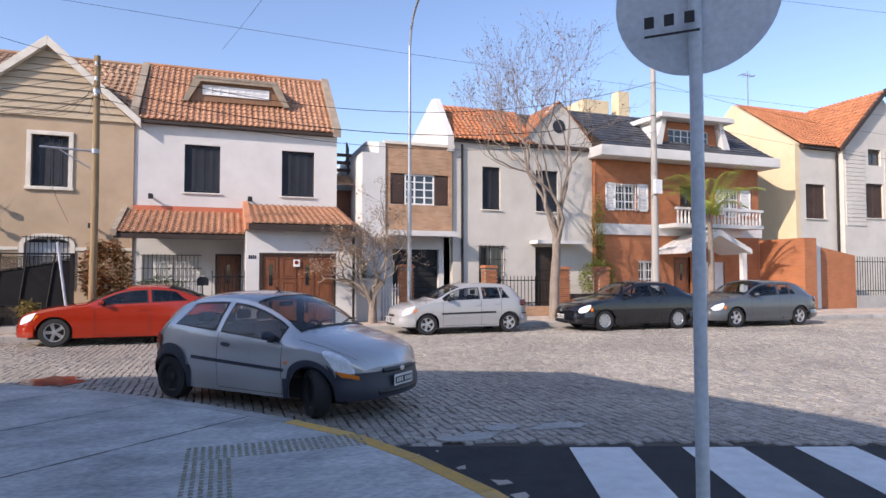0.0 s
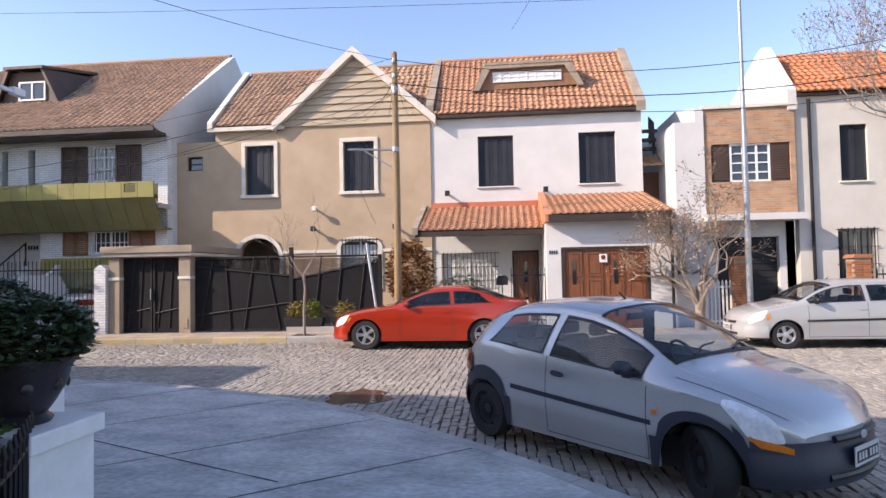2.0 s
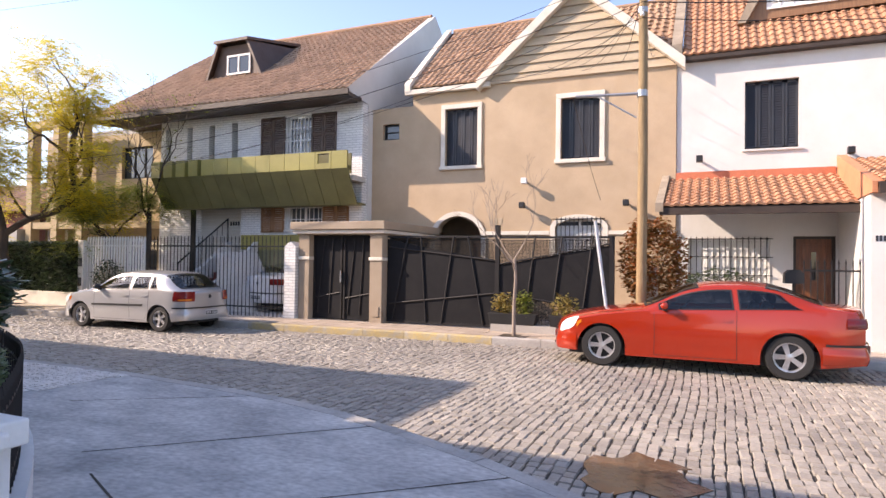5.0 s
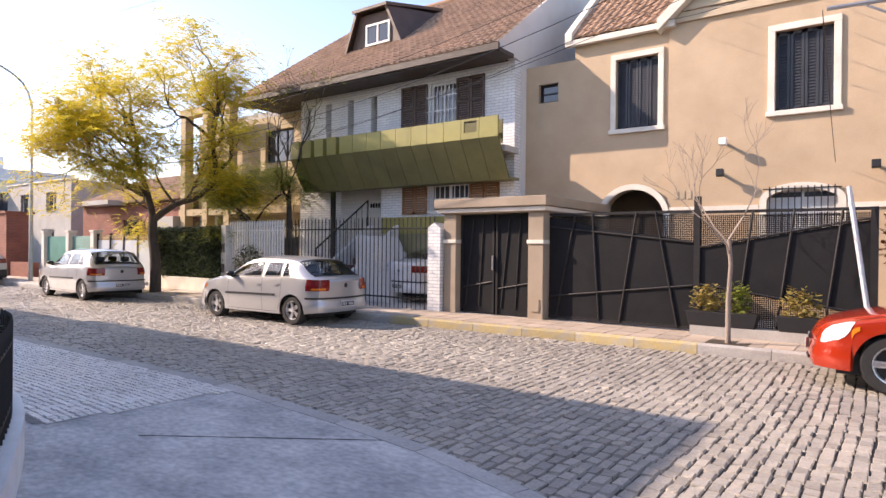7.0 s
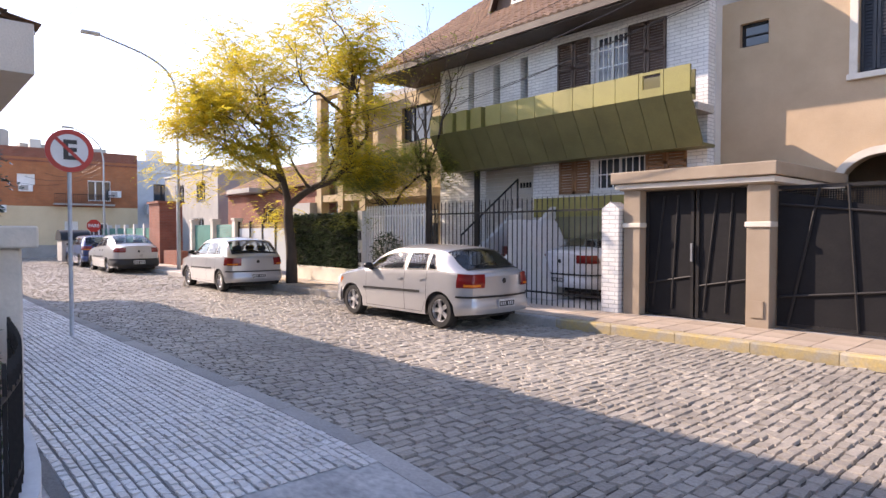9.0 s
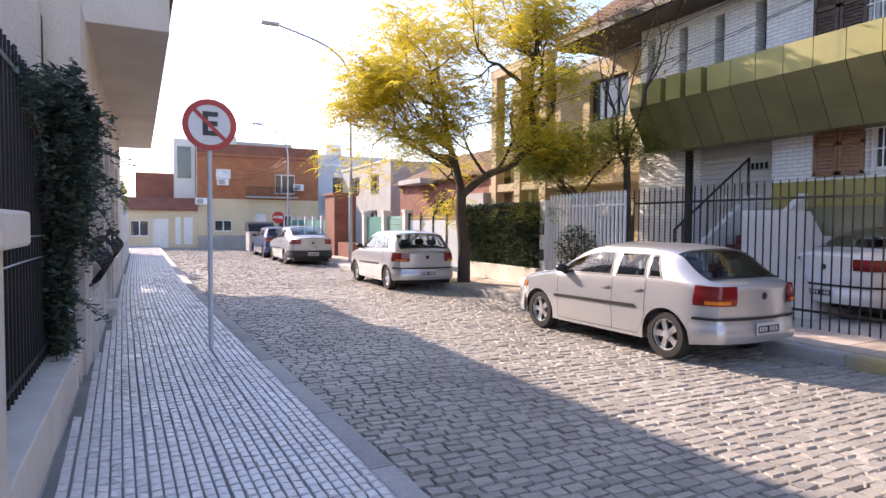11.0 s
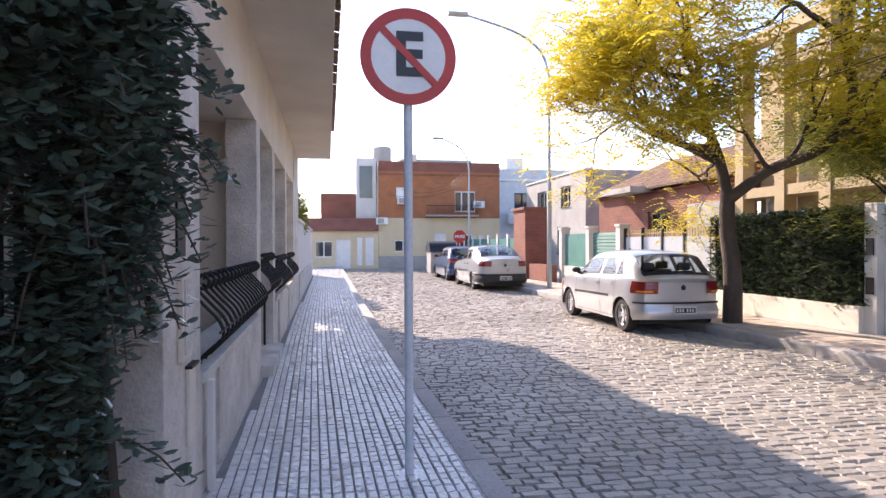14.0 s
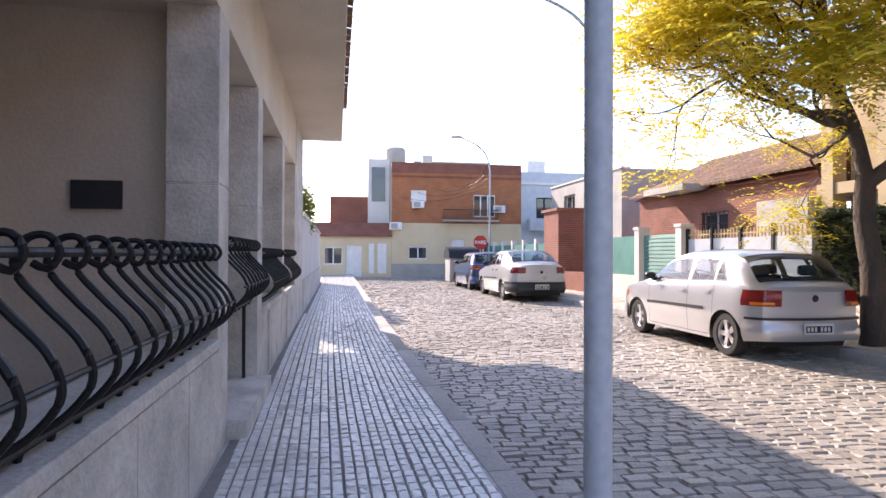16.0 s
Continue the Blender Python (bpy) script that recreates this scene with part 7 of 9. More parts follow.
leafy_tree("street tree with feathery yellow autumn leaves and dark bark", (-21.75, 18.6),
           [[(0, 0, -0.05), (0.03, -0.02, 0.9), (-0.08, -0.05, 1.7), (-0.05, -0.05, 2.3)],
            [(-0.05, -0.05, 2.15), (0.5, 0.32, 2.62), (1.15, 0.75, 2.9), (1.5, 0.98, 3.5), (1.42, 0.95, 4.5), (1.55, 1.05, 5.7)],
            [(-0.05, -0.05, 2.2), (-0.1, -0.2, 2.9), (-0.3, -0.35, 3.7), (-0.35, -0.45, 4.7)]], 0.14,
           [((1.5, 0.98, 3.5), (0.6, 0.35, 0.8), 0.72, 0.06), ((1.45, 0.95, 4.3), (0.5, 0.6, 1.0), 0.85, 0.06), ((1.55, 1.05, 5.6), (0.1, 0.1, 1.0), 0.95, 0.06), ((1.5, 1.0, 5.2), (-0.5, -0.4, 1.0), 0.95, 0.055),
            ((1.42, 0.95, 4.5), (-0.6, -0.9, 0.7), 1.0, 0.06), ((1.42, 0.95, 4.7), (-0.7, 0.5, 0.9), 0.9, 0.055),
            ((-0.3, -0.35, 3.5), (-0.9, -0.7, 0.3), 1.2, 0.065), ((-0.35, -0.45, 4.3), (-0.8, -0.8, 0.55), 1.2, 0.065), ((-0.35, -0.45, 4.6), (-0.2, 0.2, 1.0), 1.1, 0.06), ((-0.35, -0.45, 4.7), (-0.5, -0.4, 1.0), 1.1, 0.06),
            ((-0.3, -0.4, 4.2), (0.5, -0.9, 0.6), 1.05, 0.055), ((-0.15, -0.25, 3.0), (-0.75, -0.7, -0.1), 1.15, 0.055), ((-0.15, -0.25, 3.1), (0.1, -1.0, -0.05), 1.05, 0.05), ((-0.3, -0.35, 3.7), (-0.9, 0.5, 0.4), 1.0, 0.055),
            ((-0.1, -0.2, 2.9), (-0.9, -0.4, -0.3), 1.15, 0.045), ((-0.1, -0.15, 2.8), (0.45, -0.9, -0.2), 0.85, 0.045), ((0.5, 0.32, 2.65), (0.3, -0.8, 0.3), 0.85, 0.045), ((1.15, 0.75, 2.95), (0.9, 0.0, 0.2), 0.7, 0.045), ((1.2, 0.8, 3.0), (0.2, 0.9, 0.3), 0.75, 0.045), ((0.8, 0.5, 2.8), (-0.2, 0.4, 1.0), 0.8, 0.045),
            ((-0.1, -0.2, 2.9), (-0.4, -1.0, -0.2), 1.25, 0.045), ((-0.25, -0.3, 3.4), (-0.2, -1.0, 0.05), 1.2, 0.05), ((-0.25, -0.3, 3.3), (0.35, -1.0, 0.0), 1.1, 0.045)],
           leaf_yellow, 19, 0.082, bark_dark, 4, depth=3, spread=0.75)
leafy_tree("bushy green tree behind a garden fence", (-20.5, 21.2),
           [[(0, 0, -0.05), (0.1, 0, 1.0), (0.0, -0.1, 1.9)]], 0.08,
           [((0, -0.1, 1.9), (-0.6, -0.3, 0.8), 0.9, 0.05), ((0, -0.1, 1.9), (0.6, -0.3, 0.7), 0.9, 0.05), ((0, -0.1, 1.8), (-0.1, -0.5, 1.0), 1.0, 0.05), ((0, -0.1, 1.8), (0.9, 0.1, 0.5), 0.9, 0.05), ((0, -0.1, 1.7), (-0.8, 0.2, 0.5), 0.9, 0.05)],
           leaf_lime, 34, 0.07, bark_dark, 14, depth=3, spread=0.85)


def palm(label, at, h):
    rnd = random.Random(3)
    t = thing("palm", label, "palm tree", at=(at[0], at[1], WALK))
    part("trunk", G().tube([(0, 0, -0.05), (0.05, 0, h * 0.5), (0, 0, h)], 0.15, 10, 0.09), bark_grey, t, smooth=True)
    for k in range(13):
        a = 2 * math.pi * k / 13 + rnd.uniform(-0.2, 0.2)
        lift = rnd.uniform(1.2, 2.5)
        L = rnd.uniform(1.2, 1.9)
        g = G()
        pts = [Vector((math.cos(a) * L * f, math.sin(a) * L * f, h + lift * f * 1.4 - 1.5 * f * f)) for f in (0, 0.2, 0.4, 0.6, 0.8, 1.0)]
        g.tube(pts, 0.022, 4, 0.006)
        fine = smooth_line(pts, 0.07)
        for i, p in enumerate(fine[2:]):
            d = Vector((-math.sin(a), math.cos(a), 0))
            for sg in (1, -1):
                e = p + d * sg * 0.34 + Vector((math.cos(a) * 0.2, math.sin(a) * 0.2, -0.16))
                g.add([p, (p + e) * 0.5 + Vector((0.02, 0.02, 0.03)), e, (p + e) * 0.5 - Vector((0.02, 0.02, 0))], [(0, 1, 2, 3)])
        part("frond", g, leaf_palm, t)
    return t


palm("palm with arching yellow-green fronds in a front garden", (18.0, 20.4), 3.9)


def clump(name, label, category, c, r, n, size, mat, seed, group="", shell=0.5, stems=None, shape=None, shoots=0):
    rnd = random.Random(seed)
    g = G().leaves(rnd, c, r, n, size, shell=shell, shape=shape)
    for _ in range(max(3, n // 700)):
        d = Vector((rnd.gauss(0, 1), rnd.gauss(0, 1), rnd.gauss(0, 0.8))).normalized()
        cc = Vector(c) + Vector((d.x * r[0], d.y * r[1], d.z * r[2])) * 0.85
        g.leaves(rnd, cc, [q * 0.35 for q in r], n // 25, size, shell=0.2, shape=shape)
    t = thing(name, label, category, group)
    s = G()
    for _ in range(shoots):
        # loose shoots that stand out of the mass
        d = Vector((rnd.gauss(0, 1), rnd.gauss(0, 1), rnd.gauss(0, 0.9))).normalized()
        p0 = Vector(c) + Vector((d.x * r[0], d.y * r[1], d.z * r[2])) * 0.8
        L = rnd.uniform(0.12, 0.3)
        pts = [p0 + d * L * f + Vector((0, 0, 0.1 * f - 0.22 * f * f)) for f in (0, 0.35, 0.7, 1.0)]
        s.tube(pts, 0.006, 4, 0.003)
        for q in smooth_line(pts, 0.045):
            g.leaves(rnd, q, (0.05, 0.05, 0.05), 6, size, shell=0.2)
    tagged(part("leaves", g, mat, t), kind="stuff")
    for _ in range(7):
        e = Vector(c) + Vector((rnd.uniform(-0.6, 0.6) * r[0], rnd.uniform(-0.6, 0.6) * r[1], rnd.uniform(-0.2, 0.5) * r[2]))
        s.tube([(c[0] + rnd.uniform(-0.08, 0.08), c[1] + rnd.uniform(-0.08, 0.08), WALK if stems is None else stems), Vector((c[0], c[1], c[2] - r[2] * 0.6)), e], 0.02, 5, 0.006)
    part("stem", s, bark_dark, t)
    return t


clump("shrub", "rusty red-brown shrub at a garden corner", "shrub", (-3.5, 20.45, 1.7), (0.72, 0.5, 0.9), 5200, 0.09, leaf_rust, 31)
clump("shrub", "dark green bush under a barred window", "shrub", (-2.2, 21.9, 0.95), (0.9, 0.5, 0.7), 2000, 0.09, leaf_dark, 32)
clump("shrub", "green bush behind brick posts", "shrub", (13.3, 21.3, 1.5), (0.8, 0.5, 0.8), 2200, 0.1, leaf_lime, 33)
clump("shrub", "climbing plant on a brick pier", "shrub", (13.85, 22.0, 3.2), (0.3, 0.3, 1.9), 1200, 0.09, leaf_lime, 34, shell=0.2)
clump("shrub", "bush beyond a garage wing", "shrub", (3.95, 21.8, 1.7), (0.35, 0.6, 0.8), 1200, 0.09, leaf_lime, 35)
clump("shrub", "small bush against white fence bars", "shrub", (-18.9, 19.75, 1.1), (0.6, 0.22, 0.5), 900, 0.08, leaf_dark, 36)
# dark climber over the near iron fence
clump("climber", "dark glossy climbing shrub spilling over an iron fence", "shrub", (-14.45, 10.84, 2.1), (0.6, 0.26, 0.78), 6000, 0.062, leaf_climber, 41, shoots=95, shell=0.35)
clump("climber", "dark glossy climber lower on the fence", "shrub", (-14.25, 10.78, 1.05), (0.28, 0.15, 0.6), 2600, 0.062, leaf_climber, 42, shoots=14, shell=0.35)
clump("climber", "thin dark shoots of a climber along a fence top", "shrub", (-13.6, 10.72, 2.45), (0.75, 0.1, 0.2), 420, 0.058, leaf_climber, 45, shoots=16, shell=0.2, stems=2.2)
clump("tree", "dark conifer beyond a white wall", "tree", (-33.5, 9.6, 2.6), (1.3, 1.2, 1.7), 3600, 0.16, leaf_dark, 43)
clump("shrub", "yellow-green bush over a white wall", "shrub", (-31.2, 10.6, 2.4), (0.7, 0.5, 0.8), 1500, 0.13, leaf_lime, 44)


def hedge(label, x0, x1, y0, y1, z0, z1, mat, seed, size=0.09, per=900):
    """A clipped hedge: a dense skin of leaves over a dark core, near-black to stand for inner shade."""
    rnd = random.Random(seed)
    t = thing("hedge", label, "hedge")
    part("core", G().box(x0 + 0.08, x1 - 0.08, y0 + 0.08, y1 - 0.08, z0, z1 - 0.08), M("shade-dark hedge core", (0.012, 0.018, 0.008)) if "shade-dark hedge core" not in bpy.data.materials else bpy.data.materials["shade-dark hedge core"], t)
    g = G()
    area = (x1 - x0) * (z1 - z0) + (x1 - x0) * (y1 - y0) + 2 * (y1 - y0) * (z1 - z0)
    for _ in range(int(area * per)):
        q = rnd.random() * area
        if q < (x1 - x0) * (z1 - z0):
            c = (rnd.uniform(x0, x1), y0 + abs(rnd.gauss(0, 0.05)), rnd.uniform(z0, z1))
        elif q < (x1 - x0) * (z1 - z0) + (x1 - x0) * (y1 - y0):
            c = (rnd.uniform(x0, x1), rnd.uniform(y0, y1), z1 - abs(rnd.gauss(0, 0.04)))
        else:
            c = (rnd.choice((x0, x1)) + rnd.gauss(0, 0.03), rnd.uniform(y0, y1), rnd.uniform(z0, z1))
        g.leaves(rnd, c, (0.04, 0.04, 0.04), 1, size)
    tagged(part("leaves", g, mat, t), kind="stuff")
    return t


hedge("dark overgrown hedge behind an iron fence", -14.5, -11.3, 9.4, 10.0, WALK, 2.3, leaf_dark, 52, 0.11, 420)
hedge("tall dark ivy hedge on a cream base wall", -24.1, -20.25, 19.75, 20.3, 0.55, 2.1, leaf_dark, 51, 0.1, 700)
single("garden_wall", G().box(-24.2, -20.25, 19.7, 20.35, WALK, 0.55), plaster_trim, "low cream wall under a hedge", "wall", bevel=0.01)

# ---- corner garden: low wall, box hedge, iron rail, urns ----
CORNER = [(-1.75, 1.6, 0), (-2.1, 3.6, 0), (-2.75, 5.75, 0), (-4.35, 7.85, 0), (-6.4, 9.5, 0), (-8.1, 10.34, 0), (-9.4, 10.8, 0), (-10.72, 10.92, 0)]
line = smooth_line(CORNER, 0.3)
def inward(i, d):
    t = (line[min(i + 1, len(line) - 1)] - line[max(i - 1, 0)]).normalized()
    return line[i] + Vector((-t.y, t.x, 0)) * d
kerb_wall = thing("garden_wall", "low white curved wall of a corner garden", "wall")
g = G()
for i in range(len(line) - 1):
    a, b, c, d = inward(i, 0), inward(i + 1, 0), inward(i + 1, 0.22), inward(i, 0.22)
    g.add([(p.x, p.y, z) for z in (WALK, 0.42) for p in (a, b, c, d)], [(4, 5, 6, 7), (0, 1, 5, 4), (2, 3, 7, 6)])
part("wall", g, white_paint, kerb_wall)
rail = thing("fence", "low black iron fence along a clipped hedge", "fence")
g = G()
g.tube([p + Vector((0, 0, 0.92)) for p in (inward(i, 0.08) for i in range(len(line)))], 0.012, 6)
part("rail", g, iron_black, rail)
part("rail", G().tube([p + Vector((0, 0, 0.52)) for p in (inward(i, 0.08) for i in range(len(line)))], 0.012, 6), iron_black, rail)
first = None
dense = smooth_line([inward(i, 0.08) for i in range(len(line))], 0.1)
for p in dense:
    if first is None:
        o = first = part("bar", G().box(-0.008, 0.008, -0.008, 0.008, 0.42, 1.0).prism([(-0.014, 1.0), (0.014, 1.0), (0, 1.06)], -0.008, 0.008), iron_black, rail)
    else:
        o = first.copy()
        scene.collection.objects.link(o)
    o.location = (p.x, p.y, 0)
rnd = random.Random(77)
bh = thing("hedge", "clipped green box hedge behind a low iron fence", "hedge")
core, lv = G(), G()
for i in range(len(line) - 1):
    a, b, c, d = inward(i, 0.2), inward(i + 1, 0.2), inward(i + 1, 0.72), inward(i, 0.72)
    core.add([(p.x, p.y, z) for z in (WALK, 0.95) for p in (a, b, c, d)], [(4, 5, 6, 7), (0, 1, 5, 4), (2, 3, 7, 6)])
    for _ in range(420):
        u, v = rnd.random(), rnd.random()
        p = a.lerp(b, u)
        q = d.lerp(c, u)
        if rnd.random() < 0.55:
            s = p.lerp(q, v) + Vector((0, 0, 1.0 + 0.06 * math.sin(v * 3.14) + rnd.gauss(0, 0.02)))
        else:
            s = p + Vector((rnd.gauss(0, 0.02), rnd.gauss(0, 0.02), 0.45 + 0.56 * v))
        lv.leaves(rnd, s, (0.02, 0.02, 0.02), 1, 0.05)
# the core's near-black puts shade between the leaves
part("core", core, bpy.data.materials["shade-dark hedge core"], bh)
tagged(part("leaves", lv, leaf_box, bh), kind="stuff")


def urn(at, seed, ped=1.02):
    """A dark moulded urn with a clipped bush, on a square white pedestal."""
    rnd = random.Random(seed)
    p = thing("pedestal", "square white pedestal under a garden urn", "pedestal", "urn pedestals", (at[0], at[1], WALK))
    part("base", G().box(-0.28, 0.28, -0.28, 0.28, 0, 0.1), white_paint, p, bevel=0.01)
    part("shaft", G().box(-0.24, 0.24, -0.24, 0.24, 0.1, ped - 0.1), white_paint, p, bevel=0.01)
    part("cap", G().box(-0.28, 0.28, -0.28, 0.28, ped - 0.1, ped), white_paint, p, bevel=0.01)
    u = thing("urn", "dark glazed garden urn with a clipped bush", "plant pot", "garden urns", (at[0], at[1], WALK + ped))
    part("pot", G().lathe(0, 0, [(0.17, 0), (0.19, 0.03), (0.15, 0.07), (0.2, 0.14), (0.27, 0.26), (0.3, 0.38), (0.33, 0.42), (0.33, 0.46), (0.27, 0.46), (0.25, 0.4)], 28), M("dark glazed pot", (0.025, 0.018, 0.02), rough=0.35, bump=0.2, bscale=20) if seed == 1 else bpy.data.materials["dark glazed pot"], u, smooth=50)
    for k in range(8):
        a = 2 * math.pi * k / 8
        part("rosette", G().lathe(0, 0, [(0.045, 0), (0.035, 0.014), (0.01, 0.02)], 10).moved(Matrix.Translation((0.27 * math.cos(a), 0.27 * math.sin(a), 0.27)) @ Matrix.Rotation(a, 4, "Z") @ Matrix.Rotation(radians(90), 4, "Y")), bpy.data.materials["dark glazed pot"], u)
    tagged(part("leaves", G().leaves(rnd, (0, 0, 0.62), (0.44, 0.44, 0.3), 3600, 0.075, shell=0.6), leaf_dark, u), kind="stuff")
    u.scale = (0.76, 0.76, 0.76)
    return u


urn((-3.4, 6.53), 1, 0.83)
single("pillar", G().box(-4.62, -4.3, 7.7, 8.02, WALK, 1.1).box(-4.64, -4.28, 7.68, 8.04, 1.1, 1.15), white_paint, "short square white pillar in a garden wall", "pillar", bevel=0.01)
urn((-5.03, 8.12), 2, 0.92)

# planters by the black fence
for (x, m, s) in ((-6.35, leaf_dry, 61), (-5.0, leaf_dry, 62)):
    z = WALK + 0.17
    pl = thing("planter", "long dark grey trough planter with dry yellow and green plants", "planter", "trough planters", (x, 19.88, z))
    part("trough", G().prism([(-0.5, 0.0), (0.5, 0.0), (0.55, 0.24), (-0.55, 0.24)], -0.13, 0.13), plastic_black, pl, bevel=0.01)
    rnd = random.Random(s)
    tagged(part("leaves", G().leaves(rnd, (-0.22, 0, 0.42), (0.3, 0.15, 0.3), 420, 0.08, shell=0.2), m, pl), kind="stuff")
    if s == 61:
        tagged(part("leaves", G().leaves(rnd, (0.25, 0, 0.45), (0.22, 0.15, 0.32), 420, 0.08, shell=0.2), leaf_lime, pl), kind="stuff")


# ---- the corner house beside the camera's start ----
corner_house = thing("house", "pale grey two-storey corner house", "house")
part("wall", G().prism([(-3.6, -12), (-3.9, 3.0), (-5.05, 8.2), (-14.4, 8.0), (-14.4, -12)], WALK, 4.2, "z"), plaster_cream, corner_house)
part("upper_wall", G().prism([(-2.9, -12), (-3.0, 1.85), (-4.2, 5.9), (-6.75, 7.05), (-11.5, 8.0), (-14.4, 8.0), (-14.4, -12)], 4.202, 6.3, "z"), plaster_cream, corner_house)
cc = thing("security_camera", "small white security camera on a wall", "camera", at=(-5.0, 8.27, 3.36))
part("body", G().box(-0.035, 0.035, 0.0, 0.13, -0.03, 0.04), white_paint, cc, bevel=0.015)
part("bracket", G().box(-0.015, 0.015, -0.12, 0.0, -0.015, 0.015), white_paint, cc)
part("lens", G().lathe(0, 0, [(0.022, 0.13), (0.022, 0.138)], 12, "y"), plastic_black, cc)

# ---- far side beyond the olive house ----
ochre_house = thing("house", "ochre rendered house with pale square columns behind a hedge", "house")
part("wall", G().panel(-27.2, -20.3, WALK, 6.3, 23.4, 0.3, [(-22.9, -21.3, 4.6, 5.8), (-25.8, -24.2, 0.9, 2.3), (-22.6, -21.0, 0.9, 2.3)]), plaster_ochre, ochre_house)
for x in (-26.9, -25.4, -24.0):
    part("column", G().box(x - 0.17, x + 0.17, 22.5, 22.85, WALK, 6.6), plaster_ochre, ochre_house, bevel=0.01)
part("column_beam", G().box(-27.1, -23.8, 22.48, 22.87, 6.6, 6.9), plaster_ochre, ochre_house)
part("slab", G().box(-27.25, -20.3, 22.54, 23.4, 2.7, 2.95), plaster_ochre, ochre_house)
glazed_window(ochre_house, -22.9, -21.3, 4.6, 5.8, 23.4, cols=3, frame=iron_black)
glazed_window(ochre_house, -25.8, -24.2, 0.9, 2.3, 23.4, cols=2, bars=8)
glazed_window(ochre_house, -22.6, -21.0, 0.9, 2.3, 23.4, cols=2, bars=8)
part("side_wall", G().box(-27.2, -26.9, 23.7, 32, WALK, 6.3), plaster_ochre, ochre_house)
part("side_wall", G().box(-20.6, -20.3, 23.7, 32, WALK, 6.3), plaster_ochre, ochre_house)
part("flat_roof", G().box(-27.2, -20.3, 23.41, 32, 6.3, 6.5), concrete, ochre_house)
brick_villa = thing("house", "low brown brick house with a shallow tiled roof", "house")
part("wall", G().panel(-36.2, -27.3, WALK, 3.3, 22.8, 0.3, [(-32.2, -30.9, 1.6, 2.6)]), red_brick, brick_villa)
glazed_window(brick_villa, -32.2, -30.9, 1.6, 2.6, 22.8, cols=2, bars=6, frame=plaster_grey)
part("side_wall", G().box(-36.2, -35.9, 23.1, 30, WALK, 3.3), red_brick, brick_villa)
part("canopy", G().box(-34.2, -31.8, 21.9, 22.8, 3.3, 3.5), plaster_grey, brick_villa)
part("roof_tiles", G().tiles((-36.4, 22.5, 3.4), (-27.3, 22.5, 3.4), (-36.4, 26, 5.0), (-27.3, 26, 5.0), w=0.24, course=0.35), tile_brown, brick_villa)
part("roof_deck", G().prism([(22.6, 3.3), (26, 4.95), (30, 3.3)], -36.2, -27.3, "x"), red_brick, brick_villa)
part("annex", G().box(-29.0, -27.25, 22.3, 22.79, WALK, 2.7), plaster_grey, brick_villa)
ac = thing("air_conditioner", "white outdoor air conditioner on a wall", "air conditioner", at=(-26.2, 23.38, 2.2))
part("casing", G().box(-0.4, 0.4, -0.3, 0.0, 0, 0.55), white_paint, ac, bevel=0.02)
part("fan_grille", G().lathe(-0.1, 0.28, [(0.22, -0.312), (0.2, -0.318)], 20, "y"), plaster_grey, ac)
grey_villa = thing("house", "pale grey flat-roofed house further down the street", "house")
part("wall", G().panel(-47, -38.5, WALK, 4.9, 23.2, 0.3, [(-41.5, -40.3, 3.3, 4.3), (-45, -43.6, 3.3, 4.3), (-42, -40.5, 1.0, 2.3)]), plaster_grey, grey_villa)
for (a, b, c, d) in ((-41.5, -40.3, 3.3, 4.3), (-45, -43.6, 3.3, 4.3), (-42, -40.5, 1.0, 2.3)):
    glazed_window(grey_villa, a, b, c, d, 23.2, cols=2, bars=6)
part("side_wall", G().box(-38.8, -38.503, 23.5, 32, WALK, 4.9), plaster_grey, grey_villa)
part("flat_roof", G().box(-47, -38.8, 23.5, 32, 4.5, 4.7), concrete, grey_villa)
part("parapet_coping", G().box(-47.05, -38.45, 23.14, 23.56, 4.9, 4.98), plaster_trim, grey_villa)

green_sheet = M("green fence sheet", (0.05, 0.22, 0.18), (0.04, 0.17, 0.14), rough=0.6)
grey_sheet = M("pale grey sheet metal", (0.42, 0.46, 0.5), (0.36, 0.4, 0.43), rough=0.5)
fence = thing("fence", "grey sheet metal fence with an ochre spiked top", "fence")
for i in range(4):
    part("panel", G().box(-28.2 + 0.98 * i, -27.26 + 0.98 * i, 19.9, 19.93, 0.3, 1.7), grey_sheet, fence)
    part("post", G().box(-28.27 + 0.98 * i, -28.2 + 0.98 * i, 19.87, 19.95, WALK, 1.95), iron_black, fence)
g = G()
for i in range(36):
    g.box(-28.15 + 0.108 * i, -28.12 + 0.108 * i, 19.905, 19.925, 1.7, 1.9)
part("spiked_top", g.box(-28.2, -24.3, 19.9, 19.93, 1.78, 1.81), plaster_ochre, fence)
fence = thing("fence", "green panelled fence and gate between pale posts", "fence")
for x in (-28.4, -30.5, -32.8):
    part("post", G().box(x - 0.13, x + 0.13, 19.75, 20.05, WALK, 2.0).box(x - 0.16, x + 0.16, 19.72, 20.08, 2.0, 2.08), plaster_cream, fence, bevel=0.01)
gt = thing("gate", "", "")
gt.parent = fence
for k in range(16):
    part("slat", G().prism([(19.88, 0.258 + 0.1 * k), (19.9, 0.35 + 0.1 * k), (19.908, 0.35 + 0.1 * k), (19.888, 0.258 + 0.1 * k)], -30.35, -28.55, "x"), green_sheet, gt)
part("panel", G().box(-32.65, -30.65, 19.88, 19.92, 0.75, 1.85), green_sheet, fence)
part("base_wall", G().box(-32.66, -30.64, 19.8, 20.0, WALK, 0.75), plaster_cream, fence)
